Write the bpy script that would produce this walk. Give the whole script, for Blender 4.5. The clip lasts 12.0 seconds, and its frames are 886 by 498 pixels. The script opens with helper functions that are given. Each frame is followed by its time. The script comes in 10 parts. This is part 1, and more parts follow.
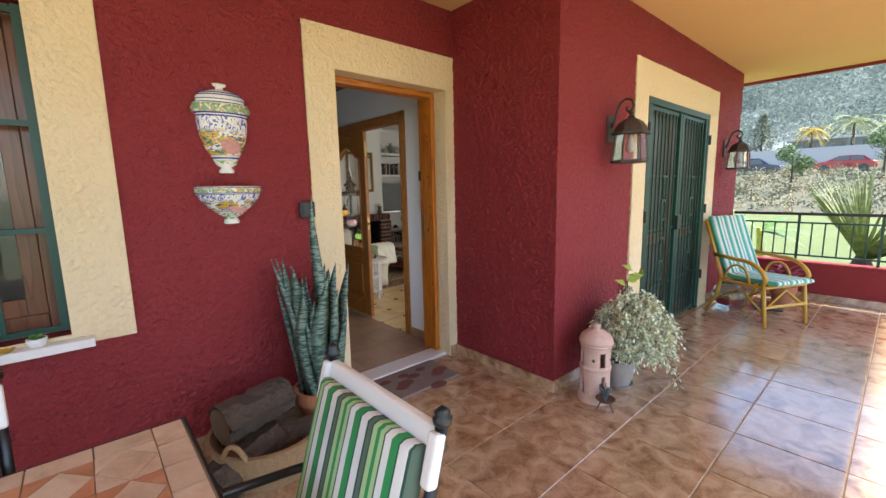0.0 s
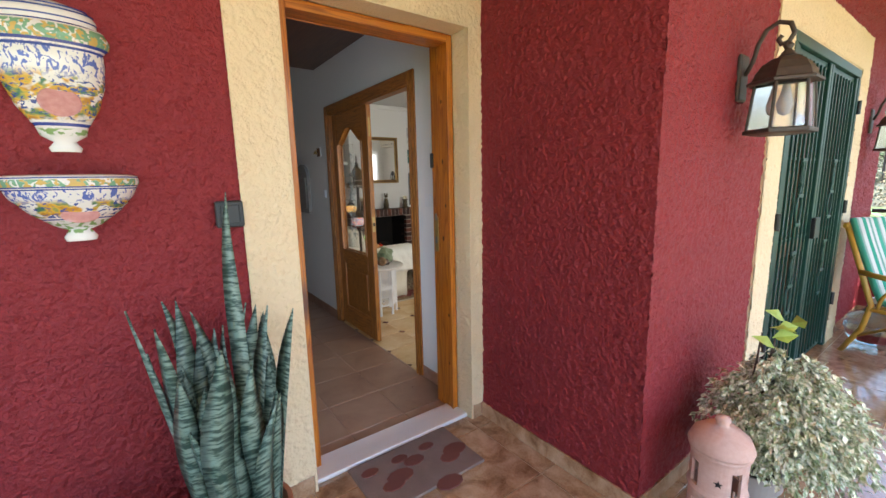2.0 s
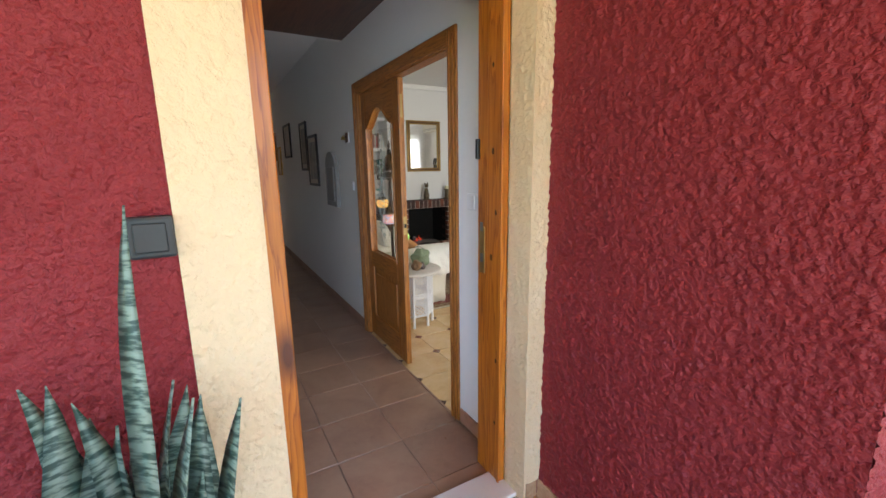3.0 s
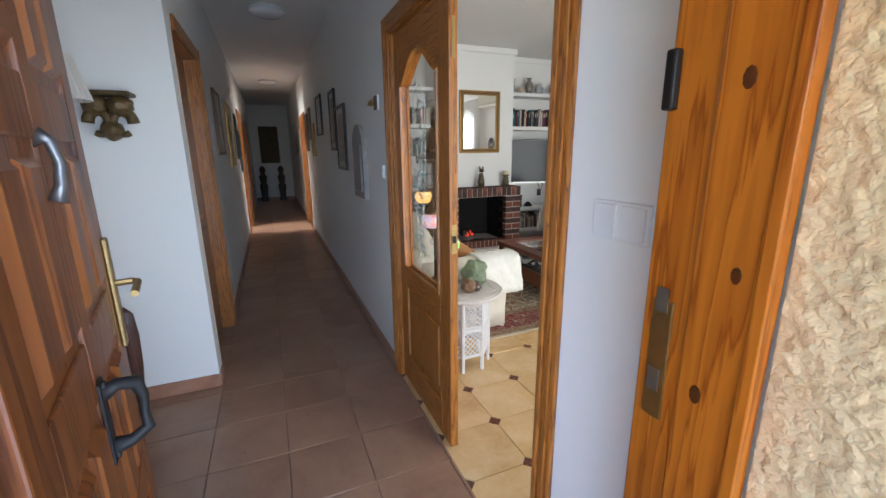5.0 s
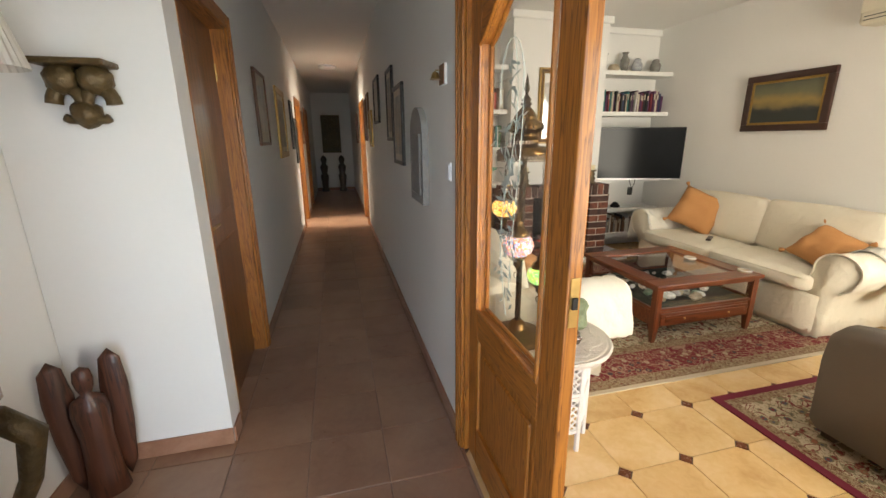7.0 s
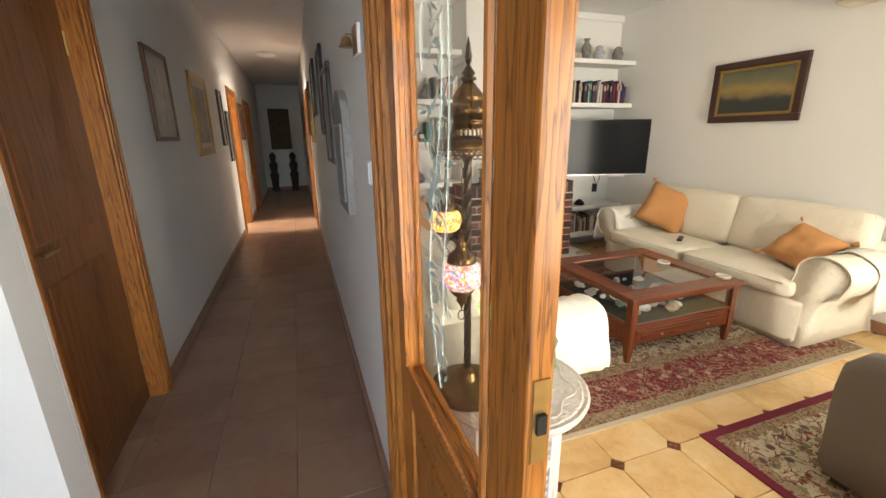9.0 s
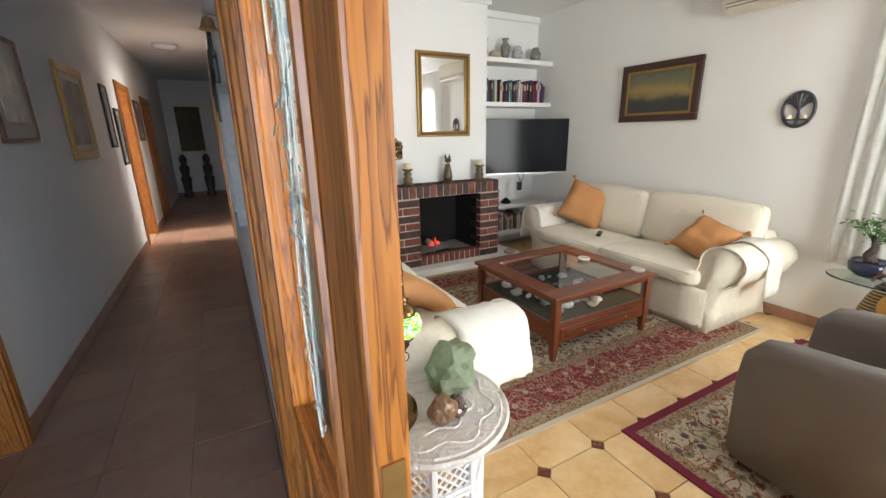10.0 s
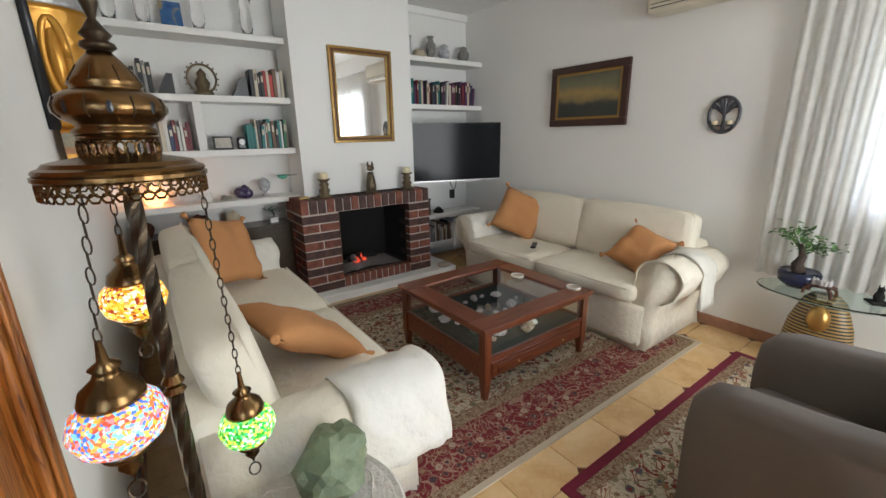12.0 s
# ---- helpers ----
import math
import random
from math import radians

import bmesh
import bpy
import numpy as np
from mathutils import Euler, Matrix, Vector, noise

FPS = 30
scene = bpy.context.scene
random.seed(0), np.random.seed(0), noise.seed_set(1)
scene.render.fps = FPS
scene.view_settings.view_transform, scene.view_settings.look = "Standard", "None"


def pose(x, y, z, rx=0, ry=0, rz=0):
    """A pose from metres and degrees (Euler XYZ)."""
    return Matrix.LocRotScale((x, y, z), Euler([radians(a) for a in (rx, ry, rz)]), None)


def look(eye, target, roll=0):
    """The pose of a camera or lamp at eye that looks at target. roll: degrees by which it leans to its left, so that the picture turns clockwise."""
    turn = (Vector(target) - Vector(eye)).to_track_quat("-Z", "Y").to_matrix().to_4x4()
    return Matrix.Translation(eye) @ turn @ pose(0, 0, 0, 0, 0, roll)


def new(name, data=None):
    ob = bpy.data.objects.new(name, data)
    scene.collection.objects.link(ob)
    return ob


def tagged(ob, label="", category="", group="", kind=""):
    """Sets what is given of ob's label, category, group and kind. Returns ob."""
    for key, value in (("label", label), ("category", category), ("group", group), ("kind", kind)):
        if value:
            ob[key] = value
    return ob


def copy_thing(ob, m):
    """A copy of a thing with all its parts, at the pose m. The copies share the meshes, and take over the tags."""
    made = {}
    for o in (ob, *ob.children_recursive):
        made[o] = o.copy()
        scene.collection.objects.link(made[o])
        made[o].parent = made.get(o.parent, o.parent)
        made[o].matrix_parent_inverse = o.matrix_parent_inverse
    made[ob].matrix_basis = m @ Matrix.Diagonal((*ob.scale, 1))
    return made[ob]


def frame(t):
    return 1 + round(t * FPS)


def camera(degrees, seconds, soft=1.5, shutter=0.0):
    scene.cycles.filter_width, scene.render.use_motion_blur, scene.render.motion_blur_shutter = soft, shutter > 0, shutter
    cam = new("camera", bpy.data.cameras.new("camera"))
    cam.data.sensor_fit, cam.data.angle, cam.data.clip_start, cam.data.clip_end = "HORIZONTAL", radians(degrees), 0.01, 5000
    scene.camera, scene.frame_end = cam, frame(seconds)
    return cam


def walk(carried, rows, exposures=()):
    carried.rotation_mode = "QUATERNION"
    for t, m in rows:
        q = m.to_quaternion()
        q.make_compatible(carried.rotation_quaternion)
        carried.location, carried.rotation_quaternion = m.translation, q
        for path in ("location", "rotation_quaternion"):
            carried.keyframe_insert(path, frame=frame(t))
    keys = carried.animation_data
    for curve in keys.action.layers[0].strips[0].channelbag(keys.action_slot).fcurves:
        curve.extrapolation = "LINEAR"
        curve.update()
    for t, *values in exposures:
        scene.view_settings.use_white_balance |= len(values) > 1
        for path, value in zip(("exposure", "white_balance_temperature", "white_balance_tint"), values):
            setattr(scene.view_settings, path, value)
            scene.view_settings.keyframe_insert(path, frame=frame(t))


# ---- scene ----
cam = camera(94.9, 12.0)
METRES, EYE, TILT, LEAN, TURN = 5.4, 1.5, 0.0, 0.0, -41.9
PATH = [
    (0, (1.329, 1.774, 1.427), (2.638, 3.258, 1.136), -1.2),
    (0.5, (1.46, 1.921, 1.441), (2.76, 3.409, 1.137), -1.2),
    (1, (1.698, 2.069, 1.445), (2.975, 3.575, 1.128), -1.1),
    (1.5, (1.916, 2.26, 1.447), (3.145, 3.804, 1.12), -1.1),
    (2, (2.131, 2.525, 1.426), (3.287, 4.122, 1.093), -1.3),
    (2.5, (2.311, 2.799, 1.446), (3.378, 4.452, 1.085), -1.0),
    (3, (2.51, 3.078, 1.47), (3.482, 4.781, 1.074), -0.9),
    (4.8, (2.959, 4.003, 1.46), (3.723, 5.791, 0.992), -0.7),
    (5, (2.979, 4.105, 1.447), (3.729, 5.897, 0.973), -0.6),
    (5.5, (3.014, 4.334, 1.468), (3.714, 6.143, 0.979), -0.6),
    (6, (3.051, 4.539, 1.465), (3.679, 6.372, 0.968), -0.5),
    (6.5, (3.105, 4.727, 1.464), (3.629, 6.589, 0.956), -0.6),
    (6.7, (3.127, 4.787, 1.461), (3.613, 6.658, 0.947), -0.5),
    (8.3, (3.285, 5.154, 1.429), (3.753, 7.024, 0.895), -0.5),
    (8.5, (3.323, 5.201, 1.418), (3.838, 7.057, 0.882), -0.3),
    (9, (3.425, 5.295, 1.437), (4.057, 7.114, 0.896), -0.8),
    (9.5, (3.519, 5.358, 1.429), (4.289, 7.122, 0.887), -0.9),
    (10, (3.59, 5.383, 1.433), (4.496, 7.08, 0.886), -1.0),
    (10.5, (3.659, 5.426, 1.429), (4.673, 7.062, 0.885), -1.0),
    (11, (3.738, 5.46, 1.428), (4.823, 7.051, 0.89), -1.0),
    (11.5, (3.846, 5.545, 1.456), (4.965, 7.111, 0.912), -1.0),
    (12, (3.952, 5.625, 1.455), (5.08, 7.185, 0.914), -1.0),
]
EXPOSURES = [(0.0, 1.9, 6300, 10), (1.2, 2.0, 6250, 10), (2.0, 2.22, 6100, 10), (3.2, 2.68, 5900, 10), (5.0, 3.0, 5600, 10), (5.5, 3.05, 5750, 10), (6.0, 3.2, 6900, 10), (6.5, 3.32, 6900, 10), (8.5, 3.6, 6700, 10), (9.0, 3.62, 6700, 10), (9.5, 3.65, 6400, 10), (10.0, 3.45, 5750, 10), (10.5, 3.3, 5500, 10), (12.0, 2.9, 5600, 10)]
walk(cam, [(t, look(eye, target, roll)) for t, eye, target, roll in PATH], EXPOSURES)

# ---- world, sun, large lights ----
world = bpy.data.worlds.new("world")
scene.world = world
world.use_nodes = True
SUN_EL, SUN_AZ = 56.0, 150.0      # degrees; azimuth clockwise from +y
wn = world.node_tree.nodes
sky = wn.new("ShaderNodeTexSky")
sky.sky_type = "NISHITA"
sky.sun_disc = False
sky.sun_elevation, sky.sun_rotation = radians(SUN_EL), radians(SUN_AZ)
sky.dust_density = 1.2
world.node_tree.links.new(sky.outputs[0], wn["Background"].inputs[0])
wn["Background"].inputs[1].default_value = 0.15
sun = new("sun", bpy.data.lights.new("sun", "SUN"))
sun.data.energy, sun.data.angle, sun.data.color = 5.0, radians(2.5), (1.0, 0.94, 0.85)
_d = Vector((math.sin(radians(SUN_AZ)) * math.cos(radians(SUN_EL)), math.cos(radians(SUN_AZ)) * math.cos(radians(SUN_EL)), math.sin(radians(SUN_EL))))
sun.matrix_world = look(tuple(_d * 50), (0, 0, 0))


def area(name, at, target, w, h, watts, colour=(1, 1, 1)):
    lamp = new(name, bpy.data.lights.new(name, "AREA"))
    lamp.data.shape, lamp.data.size, lamp.data.size_y = "RECTANGLE", w, h
    lamp.data.energy, lamp.data.color = watts, colour
    lamp.matrix_world = look(at, target)
    return lamp


# daylight standing in the window openings
area("window_light_living", (7.42, 5.25, 1.6), (3.0, 5.25, 1.35), 1.5, 1.1, 7.0, (1.0, 0.98, 0.94))
area("window_light_garden_door", (5.8, 3.53, 1.25), (5.6, 9.0, 1.3), 1.4, 1.7, 8.0, (1.0, 0.95, 0.82)).data.spread = radians(130)
area("window_light_side_room", (0.3, 12.6, 1.5), (3.0, 12.6, 1.0), 1.0, 1.2, 22, (1.0, 0.93, 0.82))

# fill lamp added in the open front doorway, boosting the sky light there
area("door_light", (3.05, 4.42, 1.12), (3.0, 9.0, 0.7), 0.5, 1.9, 1.35, (0.58, 0.76, 1.0)).data.spread = radians(135)
# added fill for the doorway across the hall; this room has no window
area("window_light_right_room", (4.9, 12.5, 1.5), (3.0, 12.5, 0.6), 0.8, 1.0, 6.5, (1.0, 0.9, 0.75))

# ---- materials ----
def mat(name, base, rough=0.6, metal=0.0, var=0.12, scale=6.0, fine=60.0, bump=0.15, bump_scale=None, dist=0.004,
        var2=None, spec=0.5, coat=0.0, emit=None, per_object=0.0):
    """Principled material: two scales of noise vary the colour, a noise gives relief."""
    m = bpy.data.materials.new(name)
    m.use_nodes = True
    nt = m.node_tree
    n, l = nt.nodes, nt.links
    p = n["Principled BSDF"]
    p.inputs["Roughness"].default_value, p.inputs["Metallic"].default_value = rough, metal
    p.inputs["Specular IOR Level"].default_value, p.inputs["Coat Weight"].default_value = spec, coat
    tc = n.new("ShaderNodeTexCoord")
    a, b = n.new("ShaderNodeTexNoise"), n.new("ShaderNodeTexNoise")
    a.inputs["Scale"].default_value, b.inputs["Scale"].default_value = scale, fine
    a.inputs["Detail"].default_value, b.inputs["Detail"].default_value = 4, 3
    for x in (a, b):
        l.new(tc.outputs["Object"], x.inputs["Vector"])
    mix = n.new("ShaderNodeMix")
    mix.data_type = "RGBA"
    c1 = tuple(max(0, v * (1 - var)) for v in base)
    c2 = var2 or tuple(min(1, v * (1 + var)) for v in base)
    mix.inputs[6].default_value, mix.inputs[7].default_value = (*c1, 1), (*c2, 1)
    add = n.new("ShaderNodeMath")
    add.operation = "MULTIPLY_ADD"
    add.inputs[1].default_value = 0.45
    l.new(b.outputs[0], add.inputs[0])
    half = n.new("ShaderNodeMath")
    half.operation = "MULTIPLY"
    half.inputs[1].default_value = 0.6
    l.new(a.outputs[0], half.inputs[0])
    l.new(half.outputs[0], add.inputs[2])
    l.new(add.outputs[0], mix.inputs[0])
    out = mix.outputs[2]
    if per_object:
        oi, hsv = n.new("ShaderNodeObjectInfo"), n.new("ShaderNodeHueSaturation")
        mr = n.new("ShaderNodeMapRange")
        mr.inputs[3].default_value, mr.inputs[4].default_value = 1 - per_object, 1 + per_object
        l.new(oi.outputs["Random"], mr.inputs[0])
        l.new(mr.outputs[0], hsv.inputs["Value"])
        l.new(out, hsv.inputs["Color"])
        out = hsv.outputs[0]
    l.new(out, p.inputs["Base Color"])
    if bump:
        bt, bn = n.new("ShaderNodeTexNoise"), n.new("ShaderNodeBump")
        bt.inputs["Scale"].default_value = bump_scale or fine
        bt.inputs["Detail"].default_value = 3
        l.new(tc.outputs["Object"], bt.inputs["Vector"])
        l.new(bt.outputs[0], bn.inputs["Height"])
        bn.inputs["Strength"].default_value, bn.inputs["Distance"].default_value = bump, dist
        l.new(bn.outputs[0], p.inputs["Normal"])
    if emit:
        p.inputs["Emission Color"].default_value, p.inputs["Emission Strength"].default_value = (*emit[0], 1), emit[1]
    return m


def node_mat(name, rough=0.6, metal=0.0):
    """A bare principled material and short hands for its tree."""
    m = bpy.data.materials.new(name)
    m.use_nodes = True
    n, l = m.node_tree.nodes, m.node_tree.links
    p = n["Principled BSDF"]
    p.inputs["Roughness"].default_value, p.inputs["Metallic"].default_value = rough, metal
    return m, n, l, p


def ramp(n, stops, interp="LINEAR"):
    r = n.new("ShaderNodeValToRGB")
    r.color_ramp.interpolation = interp
    e = r.color_ramp.elements
    while len(e) < len(stops):
        e.new(0.5)
    for k, (pos, col) in zip(e, stops):
        k.position, k.color = pos, (*col, 1)
    return r


def stucco(name, c1, c2, scale=38.0, strength=1.0, dist=0.012):
    """Thick thrown render: rounded lumps of two sizes with gaps between, painted in one colour and weathered."""
    m, n, l, p = node_mat(name, 0.6)
    p.inputs["Specular IOR Level"].default_value = 0.4
    tc, wob, big, blob, bent = n.new("ShaderNodeTexCoord"), n.new("ShaderNodeTexNoise"), n.new("ShaderNodeTexNoise"), n.new("ShaderNodeTexNoise"), n.new("ShaderNodeVectorMath")
    for k, s, d in ((wob, scale * 0.9, 2), (big, 1.7, 4), (blob, scale * 0.35, 2)):
        k.inputs["Scale"].default_value, k.inputs["Detail"].default_value = s, d
        l.new(tc.outputs["Object"], k.inputs["Vector"])
    bent.operation = "MULTIPLY_ADD"
    bent.inputs[1].default_value = (1.5 / scale,) * 3
    l.new(wob.outputs["Color"], bent.inputs[0])
    l.new(tc.outputs["Object"], bent.inputs[2])
    h = None
    for f, wt in ((1.0, -1.0), (2.3, -0.3)):
        v, k = n.new("ShaderNodeTexVoronoi"), n.new("ShaderNodeMath")
        v.feature = "SMOOTH_F1"
        v.inputs["Scale"].default_value, v.inputs["Smoothness"].default_value = scale * f, 0.5
        l.new(bent.outputs[0], v.inputs["Vector"])
        k.operation = "MULTIPLY_ADD"
        k.inputs[1].default_value = wt
        l.new(v.outputs["Distance"], k.inputs[0])
        if h is None:
            l.new(blob.outputs[0], k.inputs[2])
        else:
            l.new(h, k.inputs[2])
        h = k.outputs[0]
    bn = n.new("ShaderNodeBump")
    bn.inputs["Strength"].default_value, bn.inputs["Distance"].default_value = strength, dist
    l.new(h, bn.inputs["Height"])
    l.new(bn.outputs[0], p.inputs["Normal"])
    mx = n.new("ShaderNodeMix")
    mx.data_type = "RGBA"
    mx.inputs[6].default_value, mx.inputs[7].default_value = (*c1, 1), (*c2, 1)
    l.new(big.outputs[0], mx.inputs[0])
    l.new(mx.outputs[2], p.inputs["Base Color"])
    return m


def wood(name, dark, light, axis="Z", rough=0.35, scale=9.0, knots=0.0, coat=0.25):
    """Varnished pine: long wavering grain along one axis, sparse dark knots."""
    m, n, l, p = node_mat(name, rough)
    p.inputs["Coat Weight"].default_value, p.inputs["Coat Roughness"].default_value = coat, 0.12
    tc, mp, oi = n.new("ShaderNodeTexCoord"), n.new("ShaderNodeMapping"), n.new("ShaderNodeObjectInfo")
    sc = {"X": (0.06, 1, 1), "Y": (1, 0.06, 1), "Z": (1, 1, 0.06)}[axis]
    mp.inputs["Scale"].default_value = sc
    l.new(tc.outputs["Object"], mp.inputs["Vector"])
    sh = n.new("ShaderNodeVectorMath")
    sh.operation = "SCALE"
    sh.inputs[0].default_value = (3.1, 5.7, 4.3)
    l.new(oi.outputs["Random"], sh.inputs["Scale"])
    l.new(sh.outputs[0], mp.inputs["Location"])
    a, b, c = (n.new("ShaderNodeTexNoise") for _ in range(3))
    for k, s, d in ((a, scale, 3), (b, scale * 14, 2), (c, 2.0, 2)):
        k.inputs["Scale"].default_value, k.inputs["Detail"].default_value = s, d
        l.new(mp.outputs[0], k.inputs["Vector"])
    rings = n.new("ShaderNodeMath")
    rings.operation = "MULTIPLY"
    rings.inputs[1].default_value = 9.0
    l.new(a.outputs[0], rings.inputs[0])
    fr = n.new("ShaderNodeMath")
    fr.operation = "FRACT"
    l.new(rings.outputs[0], fr.inputs[0])
    mixf = n.new("ShaderNodeMath")
    mixf.operation = "MULTIPLY_ADD"
    mixf.inputs[1].default_value = 0.5
    l.new(b.outputs[0], mixf.inputs[0])
    l.new(fr.outputs[0], mixf.inputs[2])
    r = ramp(n, [(0.15, light), (0.75, tuple(0.5 * (x + y) for x, y in zip(dark, light))), (1.2 / 1.4, dark), (1.0, light)])
    l.new(mixf.outputs[0], r.inputs[0])
    out = r.outputs[0]
    if knots:
        v, kr, mx = n.new("ShaderNodeTexVoronoi"), ramp(n, [(0.07, (1, 1, 1)), (0.2, (0, 0, 0))]), n.new("ShaderNodeMix")
        mp2 = n.new("ShaderNodeMapping")
        mp2.inputs["Scale"].default_value = tuple(max(0.35, s) for s in sc)
        l.new(tc.outputs["Object"], mp2.inputs["Vector"])
        v.inputs["Scale"].default_value = knots
        l.new(mp2.outputs[0], v.inputs["Vector"])
        l.new(v.outputs["Distance"], kr.inputs[0])
        mx.data_type = "RGBA"
        l.new(kr.outputs[0], mx.inputs[0])
        l.new(out, mx.inputs[6])
        mx.inputs[7].default_value = (*[d * 0.35 for d in dark], 1)
        out = mx.outputs[2]
    l.new(out, p.inputs["Base Color"])
    bn = n.new("ShaderNodeBump")
    bn.inputs["Strength"].default_value, bn.inputs["Distance"].default_value = 0.12, 0.001
    l.new(mixf.outputs[0], bn.inputs["Height"])
    l.new(bn.outputs[0], p.inputs["Normal"])
    return m


def glass_mat(name, tint=(1, 1, 1), rough=0.0):
    m, n, l, p = node_mat(name, rough)
    p.inputs["Base Color"].default_value = (*tint, 1)
    p.inputs["Transmission Weight"].default_value = 1.0
    p.inputs["IOR"].default_value = 1.45
    return m


def tile_mat(name, c1, c2, c3, rough=0.3, scale=5.0, bump=0.1):
    """Fired clay or stoneware: clouded colour that differs from tile to tile."""
    m, n, l, p = node_mat(name, rough)
    tc, oi, sh = n.new("ShaderNodeTexCoord"), n.new("ShaderNodeObjectInfo"), n.new("ShaderNodeVectorMath")
    sh.operation = "MULTIPLY_ADD"
    sh.inputs[1].default_value = (1, 1, 1)
    geo = n.new("ShaderNodeNewGeometry")
    sm = n.new("ShaderNodeMath")
    sm.operation = "ADD"
    l.new(oi.outputs["Random"], sm.inputs[0])
    l.new(geo.outputs["Random Per Island"], sm.inputs[1])
    cx = n.new("ShaderNodeVectorMath")
    cx.operation = "SCALE"
    cx.inputs[0].default_value = (37, 53, 11)
    l.new(sm.outputs[0], cx.inputs["Scale"])
    l.new(tc.outputs["Object"], sh.inputs[0])
    l.new(cx.outputs[0], sh.inputs[2])
    a, b, f2 = (n.new("ShaderNodeTexNoise") for _ in range(3))
    for k, s, d in ((a, scale, 5), (b, scale * 9, 4), (f2, 90, 2)):
        k.inputs["Scale"].default_value, k.inputs["Detail"].default_value = s, d
        k.inputs["Distortion"].default_value = 0.8
        l.new(sh.outputs[0], k.inputs["Vector"])
    q = n.new("ShaderNodeMath")
    q.operation = "MULTIPLY_ADD"
    q.inputs[1].default_value = 0.3
    l.new(b.outputs[0], q.inputs[0])
    l.new(a.outputs[0], q.inputs[2])
    r = ramp(n, [(0.42, c1), (0.62, c2), (0.85, c3)])
    l.new(q.outputs[0], r.inputs[0])
    hsv, mr = n.new("ShaderNodeHueSaturation"), n.new("ShaderNodeMapRange")
    mr.inputs[2].default_value = 2.0
    mr.inputs[3].default_value, mr.inputs[4].default_value = 0.9, 1.1
    l.new(sm.outputs[0], mr.inputs[0])
    l.new(mr.outputs[0], hsv.inputs["Value"])
    l.new(r.outputs[0], hsv.inputs["Color"])
    l.new(hsv.outputs[0], p.inputs["Base Color"])
    rr = n.new("ShaderNodeMapRange")
    rr.inputs[3].default_value, rr.inputs[4].default_value = rough * 0.75, rough * 1.35
    l.new(b.outputs[0], rr.inputs[0])
    l.new(rr.outputs[0], p.inputs["Roughness"])
    bn = n.new("ShaderNodeBump")
    bn.inputs["Strength"].default_value, bn.inputs["Distance"].default_value = bump, 0.003
    l.new(q.outputs[0], bn.inputs["Height"])
    l.new(bn.outputs[0], p.inputs["Normal"])
    return m


M = {}
M["red"] = stucco("red_stucco", (0.22, 0.018, 0.024), (0.265, 0.025, 0.032), 75, 0.8, 0.009)
M["cream"] = stucco("cream_stucco", (0.74, 0.585, 0.36), (0.8, 0.67, 0.45), 75, 0.8, 0.004)
M["porch_ceiling"] = mat("porch_ceiling_paint", (0.66, 0.41, 0.18), 0.8, var=0.05, scale=2, bump=0.1)
M["white"] = mat("white_wall_paint", (0.83, 0.82, 0.79), 0.75, var=0.03, scale=2.5, fine=40, bump=0.25, bump_scale=26, dist=0.004)
M["ceil"] = mat("white_ceiling_paint", (0.84, 0.83, 0.8), 0.8, var=0.03, scale=2, bump=0.08)
M["pine"] = wood("varnished_pine", (0.14, 0.042, 0.006), (0.41, 0.148, 0.021), rough=0.42, scale=26.0, coat=0.18)
M["pine_y"] = wood("varnished_pine_along_y", (0.14, 0.042, 0.006), (0.41, 0.148, 0.021), "Y", rough=0.42, scale=26.0, coat=0.18)
M["pine_x"] = wood("varnished_pine_along_x", (0.14, 0.042, 0.006), (0.41, 0.148, 0.021), "X", rough=0.42, scale=26.0, coat=0.18)
M["orange_pine"] = wood("orange_knotty_pine", (0.3, 0.075, 0.006), (0.56, 0.19, 0.016), knots=4.5, coat=0.12, scale=14)
M["orange_pine_x"] = wood("orange_knotty_pine_along_x", (0.3, 0.075, 0.006), (0.56, 0.19, 0.016), "X", coat=0.12, scale=14)
M["hall_tile"] = tile_mat("terracotta_tile", (0.25, 0.135, 0.085), (0.31, 0.178, 0.112), (0.36, 0.22, 0.14), 0.3, 2.5)
M["living_tile"] = tile_mat("yellow_ceramic_tile", (0.58, 0.35, 0.14), (0.69, 0.46, 0.21), (0.77, 0.56, 0.3), 0.22, 3.0)
M["brown_inset"] = tile_mat("brown_inset_tile", (0.12, 0.04, 0.018), (0.16, 0.055, 0.025), (0.2, 0.075, 0.035), 0.25, 8)
M["porch_tile"] = tile_mat("porch_stoneware_tile", (0.2, 0.105, 0.05), (0.38, 0.235, 0.135), (0.54, 0.38, 0.25), 0.14, 8.5, 0.3)
M["porch_tile"].node_tree.nodes["Principled BSDF"].inputs["Specular IOR Level"].default_value = 0.9
M["porch_tile"].node_tree.nodes["Principled BSDF"].inputs["Coat Weight"].default_value = 0.5
M["porch_tile"].node_tree.nodes["Principled BSDF"].inputs["Coat Roughness"].default_value = 0.1
M["grout"] = mat("grout", (0.5, 0.38, 0.25), 0.9, fine=80)
M["grout_hall"] = mat("brown_grout", (0.2, 0.125, 0.09), 0.9, fine=80)
M["grout_dark"] = mat("dark_grout", (0.12, 0.07, 0.045), 0.9, fine=80)
M["green_iron"] = mat("green_painted_iron", (0.008, 0.052, 0.038), 0.38, var=0.2, bump=0.05)
M["fabric"] = mat("cream_sofa_cover", (0.79, 0.73, 0.6), 0.9, var=0.06, scale=4, fine=220, bump=0.8, bump_scale=17, dist=0.014)
